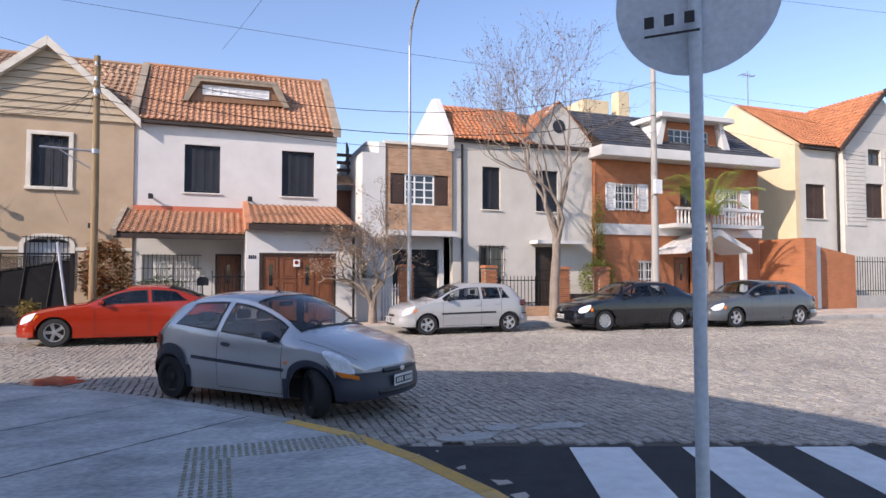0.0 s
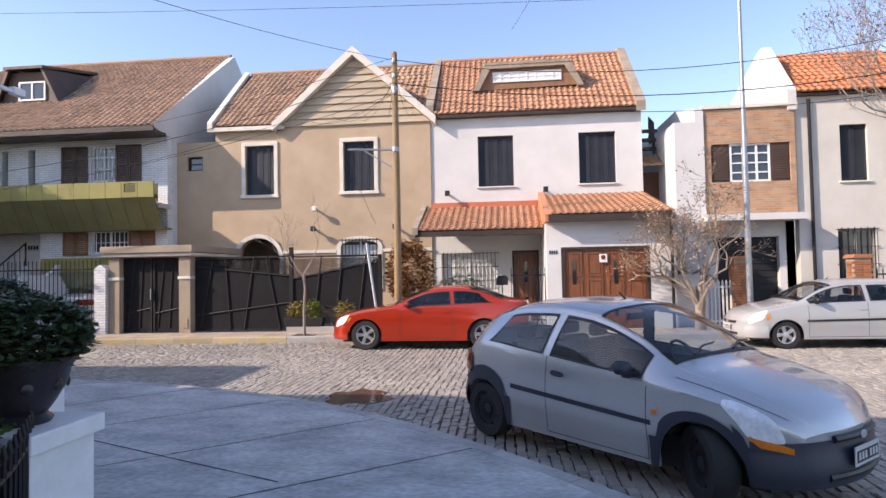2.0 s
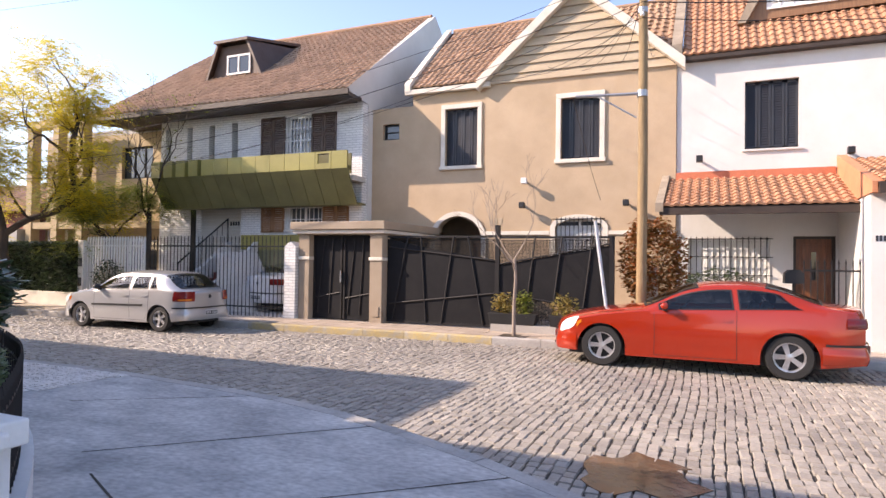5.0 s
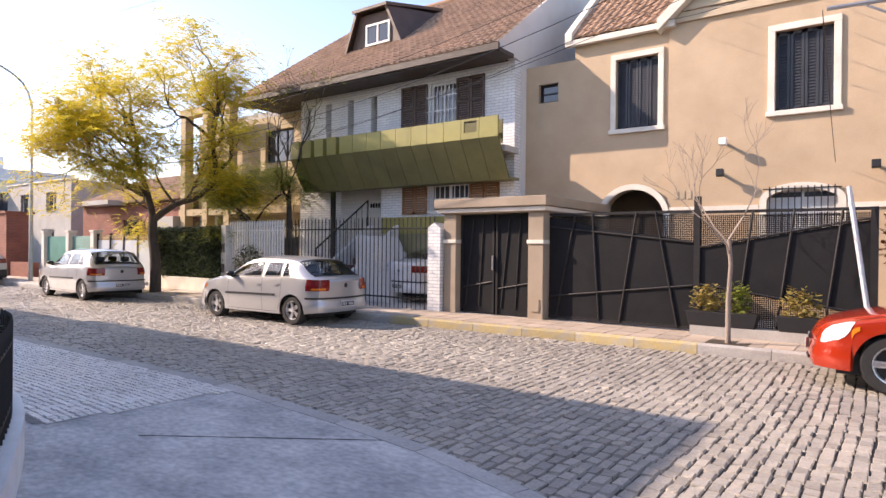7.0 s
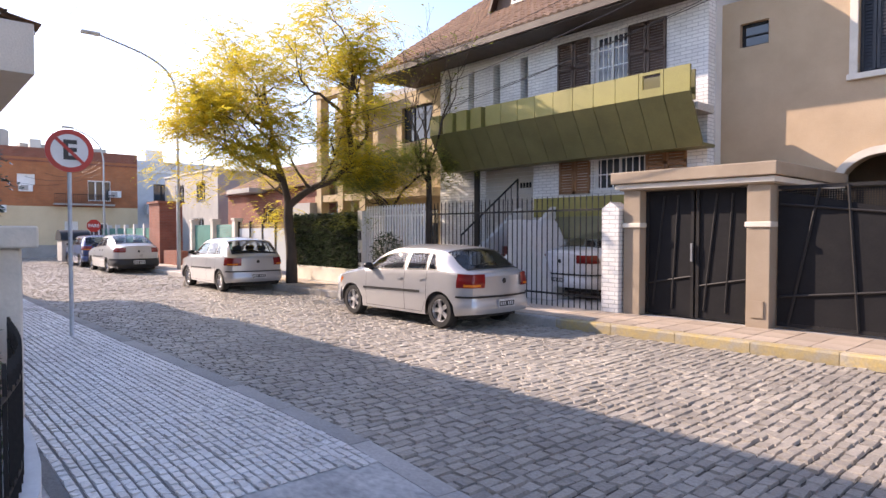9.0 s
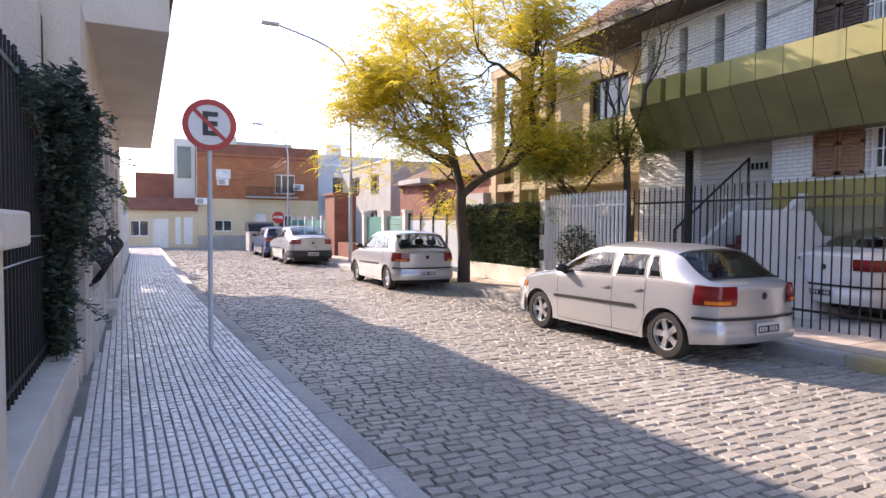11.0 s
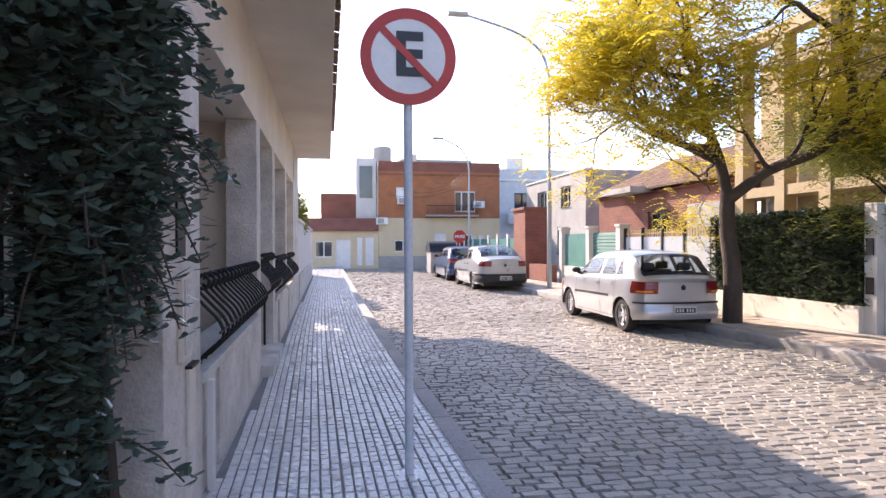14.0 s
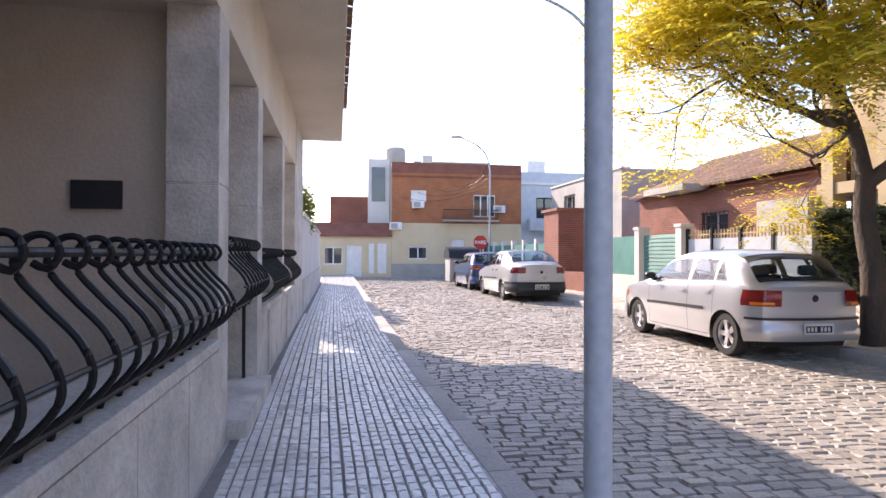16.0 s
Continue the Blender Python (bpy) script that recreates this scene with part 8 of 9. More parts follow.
single("brick_pier", G().box(-36.6, -35.1, 19.2, 20.2, WALK, 2.85).box(-36.68, -35.02, 19.12, 20.28, 2.85, 2.95), red_brick, "thick dark brick pier with a flat coping", "pier")
fence = thing("fence", "white posts with green sheets along a front garden", "fence")
for i in range(6):
    x = -37.2 - 1.7 * i
    part("post", G().box(x - 0.1, x + 0.1, 19.6, 19.8, WALK, 1.95), plaster_white, fence)
    part("panel", G().box(x - 1.58, x - 0.12, 19.66, 19.7, 0.6, 1.75), green_sheet, fence)
    part("base_wall", G().box(x - 1.59, x - 0.11, 19.6, 19.78, WALK, 0.6), plaster_white, fence)
single("garden_wall", G().box(-34.9, -33.0, 19.3, 19.7, WALK, 0.75), red_brick, "low brick planter wall", "wall")

# ---- the buildings that close the street ----
def east_window(parent, y0, y1, z0, z1, x, frame=None, cols=2, dark=None):
    """A window in a wall that faces +x."""
    w = thing("window", "", "")
    w.parent = parent
    f = frame or white_paint
    part("pane", G().box(x - 0.12, x - 0.1, y0, y1, z0, z1), dark or house_glass, w)
    g = G().box(x - 0.1, x - 0.04, y0, y1, z0, z0 + 0.07).box(x - 0.1, x - 0.04, y0, y1, z1 - 0.07, z1)
    for i in range(cols + 1):
        y = y0 + (y1 - y0) * i / cols
        g.box(x - 0.1, x - 0.04, max(y0, y - 0.035), min(y1, y + 0.035), z0 + 0.07, z1 - 0.07)
    part("window_frame", g, f, w)


EX = -50.0
def east_wall(g, y0, y1, z0, z1, x, holes=()):
    """A wall panel that faces +x."""
    tmp = G().panel(y0, y1, z0, z1, 0, 0.3, holes)
    return g.add([(x - b, a, c) for a, b, c in tmp.v], tmp.f)


red_house = thing("house", "red brick upper storey over cream ground floor closing the street", "house")
part("ground_wall", east_wall(G(), 14.7, 22.4, 0.75, 3.1, EX, [(15.7, 16.75, 1.0, 1.75), (18.2, 18.95, 0.75, 2.2), (19.6, 20.6, 1.2, 2.1)]), plaster_yellow, red_house)
part("plinth", G().box(EX - 0.3, EX + 0.02, 14.7, 22.4, 0.0, 0.75), plaster_grey, red_house)
part("upper_wall", east_wall(G(), 14.7, 22.4, 3.1, 6.0, EX, [(15.8, 16.7, 4.35, 5.0), (19.5, 20.8, 3.5, 4.8)]), orange_brick, red_house)
part("parapet", G().box(EX - 0.3, EX + 0.03, 14.7, 22.4, 6.0, 6.6), red_brick, red_house)
part("belt", G().box(EX, EX + 0.05, 14.7, 22.4, 5.75, 5.85), red_brick, red_house)
part("side_wall", G().box(EX - 10, EX - 0.3, 14.7, 15.0, 0, 6.6), plaster_trim, red_house)
part("side_wall", G().box(EX - 10, EX - 0.3, 22.1, 22.4, 0, 6.6), plaster_trim, red_house)
part("flat_roof", G().box(EX - 10, EX - 0.3, 15, 22.1, 6.2, 6.4), concrete, red_house)
east_window(red_house, 15.7, 16.75, 1.0, 1.75, EX)
east_window(red_house, 19.6, 20.6, 1.2, 2.1, EX)
east_window(red_house, 15.8, 16.7, 4.35, 5.0, EX, cols=1, dark=white_paint)
east_window(red_house, 19.5, 20.8, 3.5, 4.8, EX, cols=3)
part("door", G().box(EX - 0.15, EX - 0.1, 18.2, 18.95, 0.75, 2.2), white_paint, red_house)
part("balcony", G().box(EX, EX + 0.6, 17.6, 20.9, 3.2, 3.3), plaster_grey, red_house)
g = G()
for i in range(30):
    g.box(EX + 0.57, EX + 0.59, 17.6 + 0.11 * i, 17.62 + 0.11 * i, 3.3, 3.85)
part("balcony_rail", g.box(EX + 0.56, EX + 0.6, 17.6, 20.9, 3.85, 3.89), iron_black, red_house)
for (y, z) in ((16.2, 3.95), (21.0, 3.75), (14.9, 2.7)):
    a = thing("air_conditioner", "white outdoor air conditioner on a wall", "air conditioner", "air conditioners", (EX, y, z))
    part("casing", G().box(0.0, 0.3, -0.35, 0.35, 0, 0.42), white_paint, a, bevel=0.02)
    part("fan_grille", G().box(0.3, 0.31, -0.26, 0.12, 0.06, 0.36), plaster_grey, a)
tank = thing("water_tank", "grey roof water tank on legs", "water tank", at=(EX - 3, 15.2, 6.4))
part("tank", G().lathe(0, 0, [(0.55, 0.5), (0.6, 0.6), (0.6, 1.4), (0.5, 1.5), (0.1, 1.55)], 18), plaster_grey, tank, smooth=True)
part("legs", G().box(-0.4, 0.4, -0.4, 0.4, 0, 0.5), concrete, tank)
part("aerial", G().tube([(EX - 4, 18.3, 6.2), (EX - 4, 18.3, 8.6)], 0.03, 5), steel_grey, red_house)
part("stack", G().box(EX - 3, EX - 2.3, 16.8, 17.4, 6.4, 7.4), plaster_cream, red_house)
part("roof_room", G().box(EX - 8, EX - 4, 16.5, 21.5, 6.4, 7.3), plaster_grey, red_house)
low_house = thing("house", "low cream house with a brown tiled parapet and white doors", "house")
part("wall", east_wall(G(), 4.0, 14.69, 0, 2.3, EX, [(10.9, 11.9, 0.7, 1.7), (12.1, 13.0, 0, 1.8)]), plaster_yellow, low_house)
part("parapet", G().prism([(EX + 0.25, 2.3), (EX + 0.25, 2.4), (EX - 0.35, 3.1), (EX - 0.35, 2.3)], 4.0, 14.69), red_brick, low_house)
east_window(low_house, 10.9, 11.9, 0.7, 1.7, EX)
part("door", G().box(EX - 0.15, EX - 0.1, 12.1, 13.0, 0, 1.8), white_paint, low_house)
part("garage_grille", G().box(EX - 0.01, EX + 0.03, 13.4, 13.7, 0.2, 1.9), white_paint, low_house)
part("garage_grille", G().box(EX - 0.01, EX + 0.03, 13.9, 14.4, 0.2, 1.9), white_paint, low_house)
part("upper_room", G().box(EX - 6, EX - 1.5, 11.2, 13.7, 2.6, 4.7), red_brick, low_house)
part("white_tower", G().box(EX - 5, EX - 1.0, 13.4, 14.65, 2.6, 6.9), plaster_white, low_house)
part("tower_glass", G().box(EX - 0.998, EX - 0.97, 13.6, 14.4, 4.4, 6.4), house_glass, low_house)
part("roof", G().box(EX - 6, EX - 0.36, 4.0, 14.69, 2.4, 2.58), concrete, low_house)
blue_house = thing("house", "pale blue-white house with a balcony at the end of the street", "house")
part("wall", east_wall(G(), 22.45, 29, 0, 6.5, EX - 2, [(24.0, 25.1, 3.6, 4.9)]), paint_pale, blue_house)
east_window(blue_house, 24.0, 25.1, 3.6, 4.9, EX - 2, frame=iron_black)
part("cornice", G().box(EX - 2.1, EX - 1.9, 22.45, 29, 5.7, 5.85), white_paint, blue_house)
part("balcony", G().box(EX - 2, EX - 1.4, 23.4, 25.6, 2.8, 3.5), paint_pale, blue_house)
part("roof", G().box(EX - 12, EX - 2.3, 22.45, 29, 6.2, 6.4), concrete, blue_house)
part("roof_tank", G().box(EX - 5, EX - 3.8, 24, 25.2, 6.4, 7.5), white_paint, blue_house)

# a tall block behind the brick house
block = thing("building", "cream flat-roofed building behind the houses", "building")
part("wall", G().box(26, 34, 44, 50, 0, 14.5), plaster_yellow, block)
part("roof_room", G().box(28, 30.5, 45, 48, 14.5, 16.4), plaster_yellow, block)
part("roof_room", G().box(31.5, 32.6, 45, 46, 14.5, 17.4), plaster_yellow, block)

# ---- posts, poles, signs, cables ----
pole = thing("utility_pole", "weathered timber utility pole with a bracket", "utility pole", at=(-3.6, 19.02, WALK))
part("shaft", G().tube([(0, 0, -0.1), (0.02, 0, 3.6), (0, 0, 7.3)], 0.1, 12, 0.078), wood_pole, pole, smooth=True)
part("bracket", G().tube([(0, -0.05, 4.75), (-1.25, -0.05, 4.8)], 0.03, 6).tube([(-0.85, -0.05, 4.78), (-0.1, -0.05, 4.3)], 0.018, 5), steel_grey, pole)
part("bands", G().lathe(0, 0, [(0.09, 4.7), (0.1, 4.7), (0.1, 4.82), (0.09, 4.82)], 14).lathe(0, 0, [(0.08, 6.3), (0.092, 6.3), (0.092, 6.4), (0.08, 6.4)], 14), steel_grey, pole)
for z in (6.2, 6.6, 7.0):
    part("insulator", G().lathe(0.0, -0.13, [(0.03, z), (0.045, z + 0.03), (0.03, z + 0.08), (0.04, z + 0.11)], 8), white_paint, pole)
lean_post = single("leaning_post", G().tube([(-4.3, 20.0, WALK), (-4.62, 19.98, 2.55)], 0.036, 8), paint_pale, "leaning pale grey metal post by the pavement", "post")
cpole = thing("utility_pole", "grey concrete utility pole", "utility pole", at=(14.2, 19.0, WALK))
part("shaft", G().tube([(0, 0, -0.1), (0, 0, 9.4)], 0.14, 12, 0.09), plaster_grey, cpole, smooth=True)
part("junction_box", G().box(-0.14, 0.14, -0.26, -0.1, 4.4, 4.9), white_paint, cpole)


def street_lamp(x, y, h, reach, way=(0, -1)):
    t = thing("street_lamp", "grey steel street lamp with a curved arm over the road", "street lamp", "street lamps", (x, y, WALK))
    pts = [(0, 0, -0.05), (0, 0, h * 0.5), (0, 0, h)]
    part("post", G().tube(pts[:2], 0.075, 12, 0.068).tube(pts[1:], 0.056, 12, 0.042), steel_grey, t, smooth=True)
    arm = smooth_line([(0, 0, h), (way[0] * reach * 0.1, way[1] * reach * 0.1, h + 0.75), (way[0] * reach * 0.4, way[1] * reach * 0.4, h + 1.3), (way[0] * reach, way[1] * reach, h + 1.75)], 0.2)
    part("arm", G().tube(arm, 0.045, 8, 0.03), steel_grey, t, smooth=True)
    e = arm[-1]
    part("lamp_head", G().box(-0.1, 0.1, -0.5, 0.1, -0.06, 0.05).moved(Matrix.Translation(e) @ Matrix.Rotation(math.atan2(way[1], way[0]) + math.pi / 2, 4, "Z")), plaster_grey, t, bevel=0.03)
    return t


street_lamp(5.05, 19.15, 8.7, 2.6, (0.05, -1))
street_lamp(-30.4, 18.45, 6.6, 2.7, (0.0, -1))
street_lamp(-46.5, 19.6, 5.6, 1.6, (0.0, -1))

red_ring = M("sign red", (0.55, 0.03, 0.02), rough=0.4, bump=0.0)
sign_black = M("sign black", (0.01, 0.01, 0.012), rough=0.4, bump=0.0)
def disc_sign(x, y, zc, r, facing, front, label, post_r=0.027):
    """A round sign on a post; facing: the yaw of its front."""
    t = thing("road_sign", label, "road sign", at=(x, y, WALK))
    part("post", G().tube([(0, 0, -0.05), (0, 0, zc - WALK + r * 0.6)], post_r, 14), paint_pale, t, smooth=True)
    part("base_plate", G().box(-0.09, 0.09, -0.09, 0.09, 0, 0.012), steel_grey, t)
    m = Matrix.Translation((0, 0, zc - WALK)) @ Matrix.Rotation(radians(facing), 4, "Z")
    part("disc", G().lathe(0, 0, [(r, post_r + 0.004), (r, post_r + 0.01)], 48, "y").moved(m @ Matrix.Rotation(math.pi, 4, "Z")), paint_pale, t)
    return t, m


t, m = disc_sign(-15.82, 12.13, 2.68, 0.29, 90, None, "round no-parking sign with a red ring on a post")
m = m @ Matrix.Rotation(math.pi, 4, "Z")
def face(g, mat, name, y):
    return part(name, g.moved(m @ Matrix.Translation((0, y, 0))), mat, t)
ring = G()
nn = 48
ring_v = [(r * math.cos(2 * math.pi * j / nn), y, r * math.sin(2 * math.pi * j / nn)) for (r, y) in ((0.29, 0.0), (0.29, 0.003), (0.225, 0.003), (0.225, 0.0)) for j in range(nn)]
ring.add(ring_v, [(k * nn + j, ((k + 1) % 4) * nn + j, ((k + 1) % 4) * nn + (j + 1) % nn, k * nn + (j + 1) % nn) for k in range(4) for j in range(nn)])
face(ring, red_ring, "red_ring", 0.042)
face(G().lathe(0, 0, [(0.226, 0.0), (0.226, 0.002)], 40, "y"), white_paint, "white_field", 0.0405)
letter = bpy.data.curves.new("letter", "FONT")
letter.body, letter.size, letter.align_x, letter.align_y = "E", 0.36, "CENTER", "CENTER"
letter.extrude, letter.offset = 0.001, 0.012
letter.materials.append(sign_black)
lo = new("letter", letter)
lo.parent = t
lo.matrix_basis = m @ Matrix.Translation((0, 0.046, 0)) @ Matrix.Rotation(radians(90), 4, "X") @ Matrix.Rotation(math.pi, 4, "Y")
bar = G().prism([(0.175, 0.145), (0.145, 0.175), (-0.175, -0.145), (-0.145, -0.175)], 0, 0.003)
face(bar, red_ring, "slash", 0.0475)

t, m = disc_sign(1.43, 2.85, 2.86, 0.33, 135, None, "round road sign seen from its pale grey back")
part("stamp_bars", G().box(-0.2, 0.02, 0.0, 0.002, -0.17, -0.16).box(-0.2, -0.16, 0.0, 0.002, -0.13, -0.08).box(-0.12, -0.08, 0.0, 0.002, -0.13, -0.08).box(-0.04, 0.0, 0.0, 0.002, -0.13, -0.08).moved(Matrix.Translation((0, 0, 2.86 - WALK)) @ Matrix.Rotation(radians(-45), 4, "Z") @ Matrix.Translation((0, -0.045, 0))), sign_black, t)

stop = thing("stop_sign", "red octagonal stop sign with white letters", "road sign", at=(-44, 18.5, WALK))
part("post", G().tube([(0, 0, -0.05), (0, 0, 2.1)], 0.03, 8), paint_pale, stop)
part("plate", G().prism([(0.36 * math.cos(math.pi * (k + 0.5) / 4), 1.75 + 0.36 * math.sin(math.pi * (k + 0.5) / 4)) for k in range(8)], 0.035, 0.045, "x"), red_ring, stop)
word = bpy.data.curves.new("letters", "FONT")
word.body, word.size, word.align_x, word.align_y, word.extrude, word.offset = "PARE", 0.24, "CENTER", "CENTER", 0.001, 0.006
word.materials.append(white_paint)
wo = new("letters", word)
wo.parent = stop
wo.matrix_basis = Matrix.Translation((0.05, 0, 1.75)) @ Matrix.Rotation(radians(90), 4, "Z") @ Matrix.Rotation(radians(90), 4, "X")

bin_ = thing("rubbish_container", "dark street rubbish container with its domed lid up", "rubbish bin", at=(-41.3, 17.0, 0))
part("body", G().prism([(-0.55, 0.12), (0.55, 0.12), (0.62, 1.15), (-0.62, 1.15)], -0.6, 0.6), plaster_grey, bin_, bevel=0.03)
part("lid", G().prism([(0.7 * math.cos(math.pi * k / 10), 1.15 + 0.5 * math.sin(math.pi * k / 10)) for k in range(11)], -0.65, 0.65), plastic_black, bin_, smooth=40)


def cable(a, b, sag, r=0.009, label="black overhead cable sagging between poles"):
    a, b = Vector(a), Vector(b)
    pts = [a.lerp(b, k / 20) - Vector((0, 0, sag * 4 * (k / 20) * (1 - k / 20))) for k in range(21)]
    return single("cable", G().tube(pts, r * 0.65, 4), plastic_black, label, "cable", "overhead cables")


P = Vector((-3.6, 18.95, 0))
for (z, zz, sag, r) in ((7.25, 5.9, 1.5, 0.009), (6.9, 5.5, 1.75, 0.012), (6.6, 5.2, 1.95, 0.009), (6.3, 4.9, 1.6, 0.009)):
    cable((-3.6, 18.88, z), (-30.3, 18.4, zz), sag, r)
for (z, zz, sag, r) in ((7.2, 8.6, 1.2, 0.014), (6.6, 7.4, 1.0, 0.018), (6.3, 6.8, 1.0, 0.012)):
    cable((-3.6, 18.88, z), (14.2, 18.9, zz), sag, r)
for (zz, sag) in ((8.6, 1.2), (7.4, 1.0)):
    cable((14.2, 18.9, zz), (45, 18, zz), sag)
cable((-3.6, 18.9, 7.2), (-9.5, 8.2, 6.4), 0.3)
cable((-0.5, 23.0, 9.4), (4.5, -4, 9.0), 0.5)
cable((-30, 21.5, 11.2), (40, 21.5, 9.6), 0.9)
cable((-36, 15, 9.3), (30, 17, 12.2), 0.8)
for k in range(6):
    cable((-8.2 + 0.9 * k, 22.95, 6.7 + 0.1 * (k % 3)), (-3.6, 18.95, 6.35 + 0.14 * k), 0.35 + 0.08 * (k % 3), 0.009, "loose dark service cable to a house gable")
cable((-4.9, 18.95, 4.92), (-5.0, 23.0, 3.3), 0.1, 0.009, "thin service cable down to a wall")
for k in range(4):
    cable((-46.5, 19.5, 5.0 + 0.35 * k), (-49.9, 15.2 + k, 4.6 + 0.25 * k), 0.5, 0.014, "pale overhead service cable")
aer = thing("tv_aerial", "television aerial on a roof", "aerial", at=(26.0, 26.0, 10.55))
part("mast", G().tube([(0, 0, 0), (0, 0, 2.0)], 0.03, 6), steel_grey, aer)
part("elements", G().box(-0.5, 0.5, -0.02, 0.02, 1.75, 1.79).box(-0.42, -0.38, -0.3, 0.3, 1.76, 1.78).box(-0.1, -0.06, -0.25, 0.25, 1.76, 1.78).box(0.3, 0.34, -0.2, 0.2, 1.76, 1.78), steel_grey, aer)
mail = thing("mailbox", "dark metal letter box on a thin post", "letter box", at=(-0.95, 20.3, WALK))
part("post", G().tube([(0, 0, 0), (0, 0, 1.2)], 0.02, 6), iron_black, mail)
part("box", G().prism([(-0.16, 1.2), (0.16, 1.2), (0.16, 1.38), (0.09, 1.46), (-0.09, 1.46), (-0.16, 1.38)], -0.2, 0.2), plastic_black, mail)
gasbox = single("meter_cabinet", G().box(3.7, 4.5, 20.5, 20.75, WALK, 1.45).box(3.66, 4.54, 20.46, 20.79, 1.45, 1.53), plaster_white, "white masonry meter cabinet beside a garage", "meter cabinet", bevel=0.01)
bar_fence("fence", "short iron gate before a front door", -0.7, 0.24, 20.9, WALK, 1.75, 0.11)
single("gatepost", G().box(-3.62, -3.4, 20.3, 20.55, WALK, 1.6), plaster_white, "white gate post by a shrub", "post")


# ---- brick gate posts, brick by brick ----
def brick_post(x, y, h, label):
    t = thing("brick_post", label, "post", "brick gate posts", (x, y, WALK))
    part("core", G().box(-0.21, 0.21, -0.21, 0.21, 0, h), mortar_mat, t)
    me = mesh_of("brick", G().box(-0.11, 0.11, -0.05, 0.05, 0, 0.058), post_brick)
    for k in range(int(h / 0.07)):
        for (dx, dy, rot) in ((-0.115, -0.175, 0), (0.115, -0.175, 0), (-0.175, 0.03, 90), (0.175, 0.03, 90)):
            b = new("brick", me)
            b.parent = t
            s = -1 if k % 2 else 1
            b.matrix_basis = pose(dx * s + (0.02 * s if rot == 0 else 0), dy, k * 0.07, 0, 0, rot)
    part("cap", G().prism([(-0.27, h), (0.27, h), (0.2, h + 0.1), (-0.2, h + 0.1)], -0.26, 0.26), post_brick, t)
    return t


brick_post(8.7, 21.3, 1.75, "square brick gate post with a sloped cap")
brick_post(11.2, 20.45, 1.7, "square brick gate post with a sloped cap")
brick_post(12.9, 20.45, 1.7, "square brick gate post with a sloped cap")
brick_post(5.35, 20.6, 1.75, "square brick gate post with a sloped cap")
bar_fence("fence", "low iron garden fence between brick posts", 8.95, 10.95, 20.9, 0.5, 1.55, 0.14)
single("garden_wall", G().box(8.95, 10.95, 20.8, 21.0, WALK, 0.5), tan_brick, "low brick garden wall between posts", "wall")
single("garden_wall", G().box(11.45, 12.65, 20.35, 20.55, WALK, 0.95), wood_dark, "dark boarded garden gate", "gate")
bar_fence("fence", "white picket gate beside a pruned tree", 4.6, 5.1, 20.6, WALK, 1.3, 0.1, white_paint, 0.02)


# ---- kerbs ----
def kerb_stones(line, inner, structure, x_from, x_to, yellow, painted, length=0.9):
    """Kerb stones end to end along a line; each is a piece of its pavement."""
    acc, i0 = 0.0, 0
    for i in range(1, len(line)):
        acc += (line[i] - line[i - 1]).length
        if acc >= length or i == len(line) - 1:
            a, b, c, d = line[i0], line[i], inner[i], inner[i0]
            i0, acc = i, 0.0
            mid = (a + b) / 2
            if not (x_from <= mid.x <= x_to) or mid.y < -6:
                continue
            t = (b - a).normalized() * 0.004
            n = ((a - d).normalized()) * 0.012
            vs = []
            for z, e in ((-0.05, 0), (WALK - 0.02, 0), (WALK + 0.004, 1)):
                for p, o in ((a, 1), (b, -1), (c, -1), (d, 1)):
                    q = p + t * o
                    if e and (p is a or p is b):
                        q = q - n
                    vs.append((q.x - mid.x, q.y - mid.y, z))
            fs = [(0, 1, 5, 4), (1, 2, 6, 5), (2, 3, 7, 6), (3, 0, 4, 7), (4, 5, 9, 8), (5, 6, 10, 9), (6, 7, 11, 10), (7, 4, 8, 11), (8, 9, 10, 11)]
            ob = new("kerb_stone", mesh_of("kerb_stone", G().add(vs, fs), painted if yellow(mid) else kerb_grey))
            ob.location = (mid.x, mid.y, 0)
            ob.parent = structure


kerb_stones(near_line, near_in, near_pavement, -60, 5, lambda m: m.x > 0.1 and m.y > -20, kerb_bright)
kerb_stones(far_line, far_in, far_pavement, -60, 40, lambda m: -12.2 < m.x < -6.8, kerb_yellow)

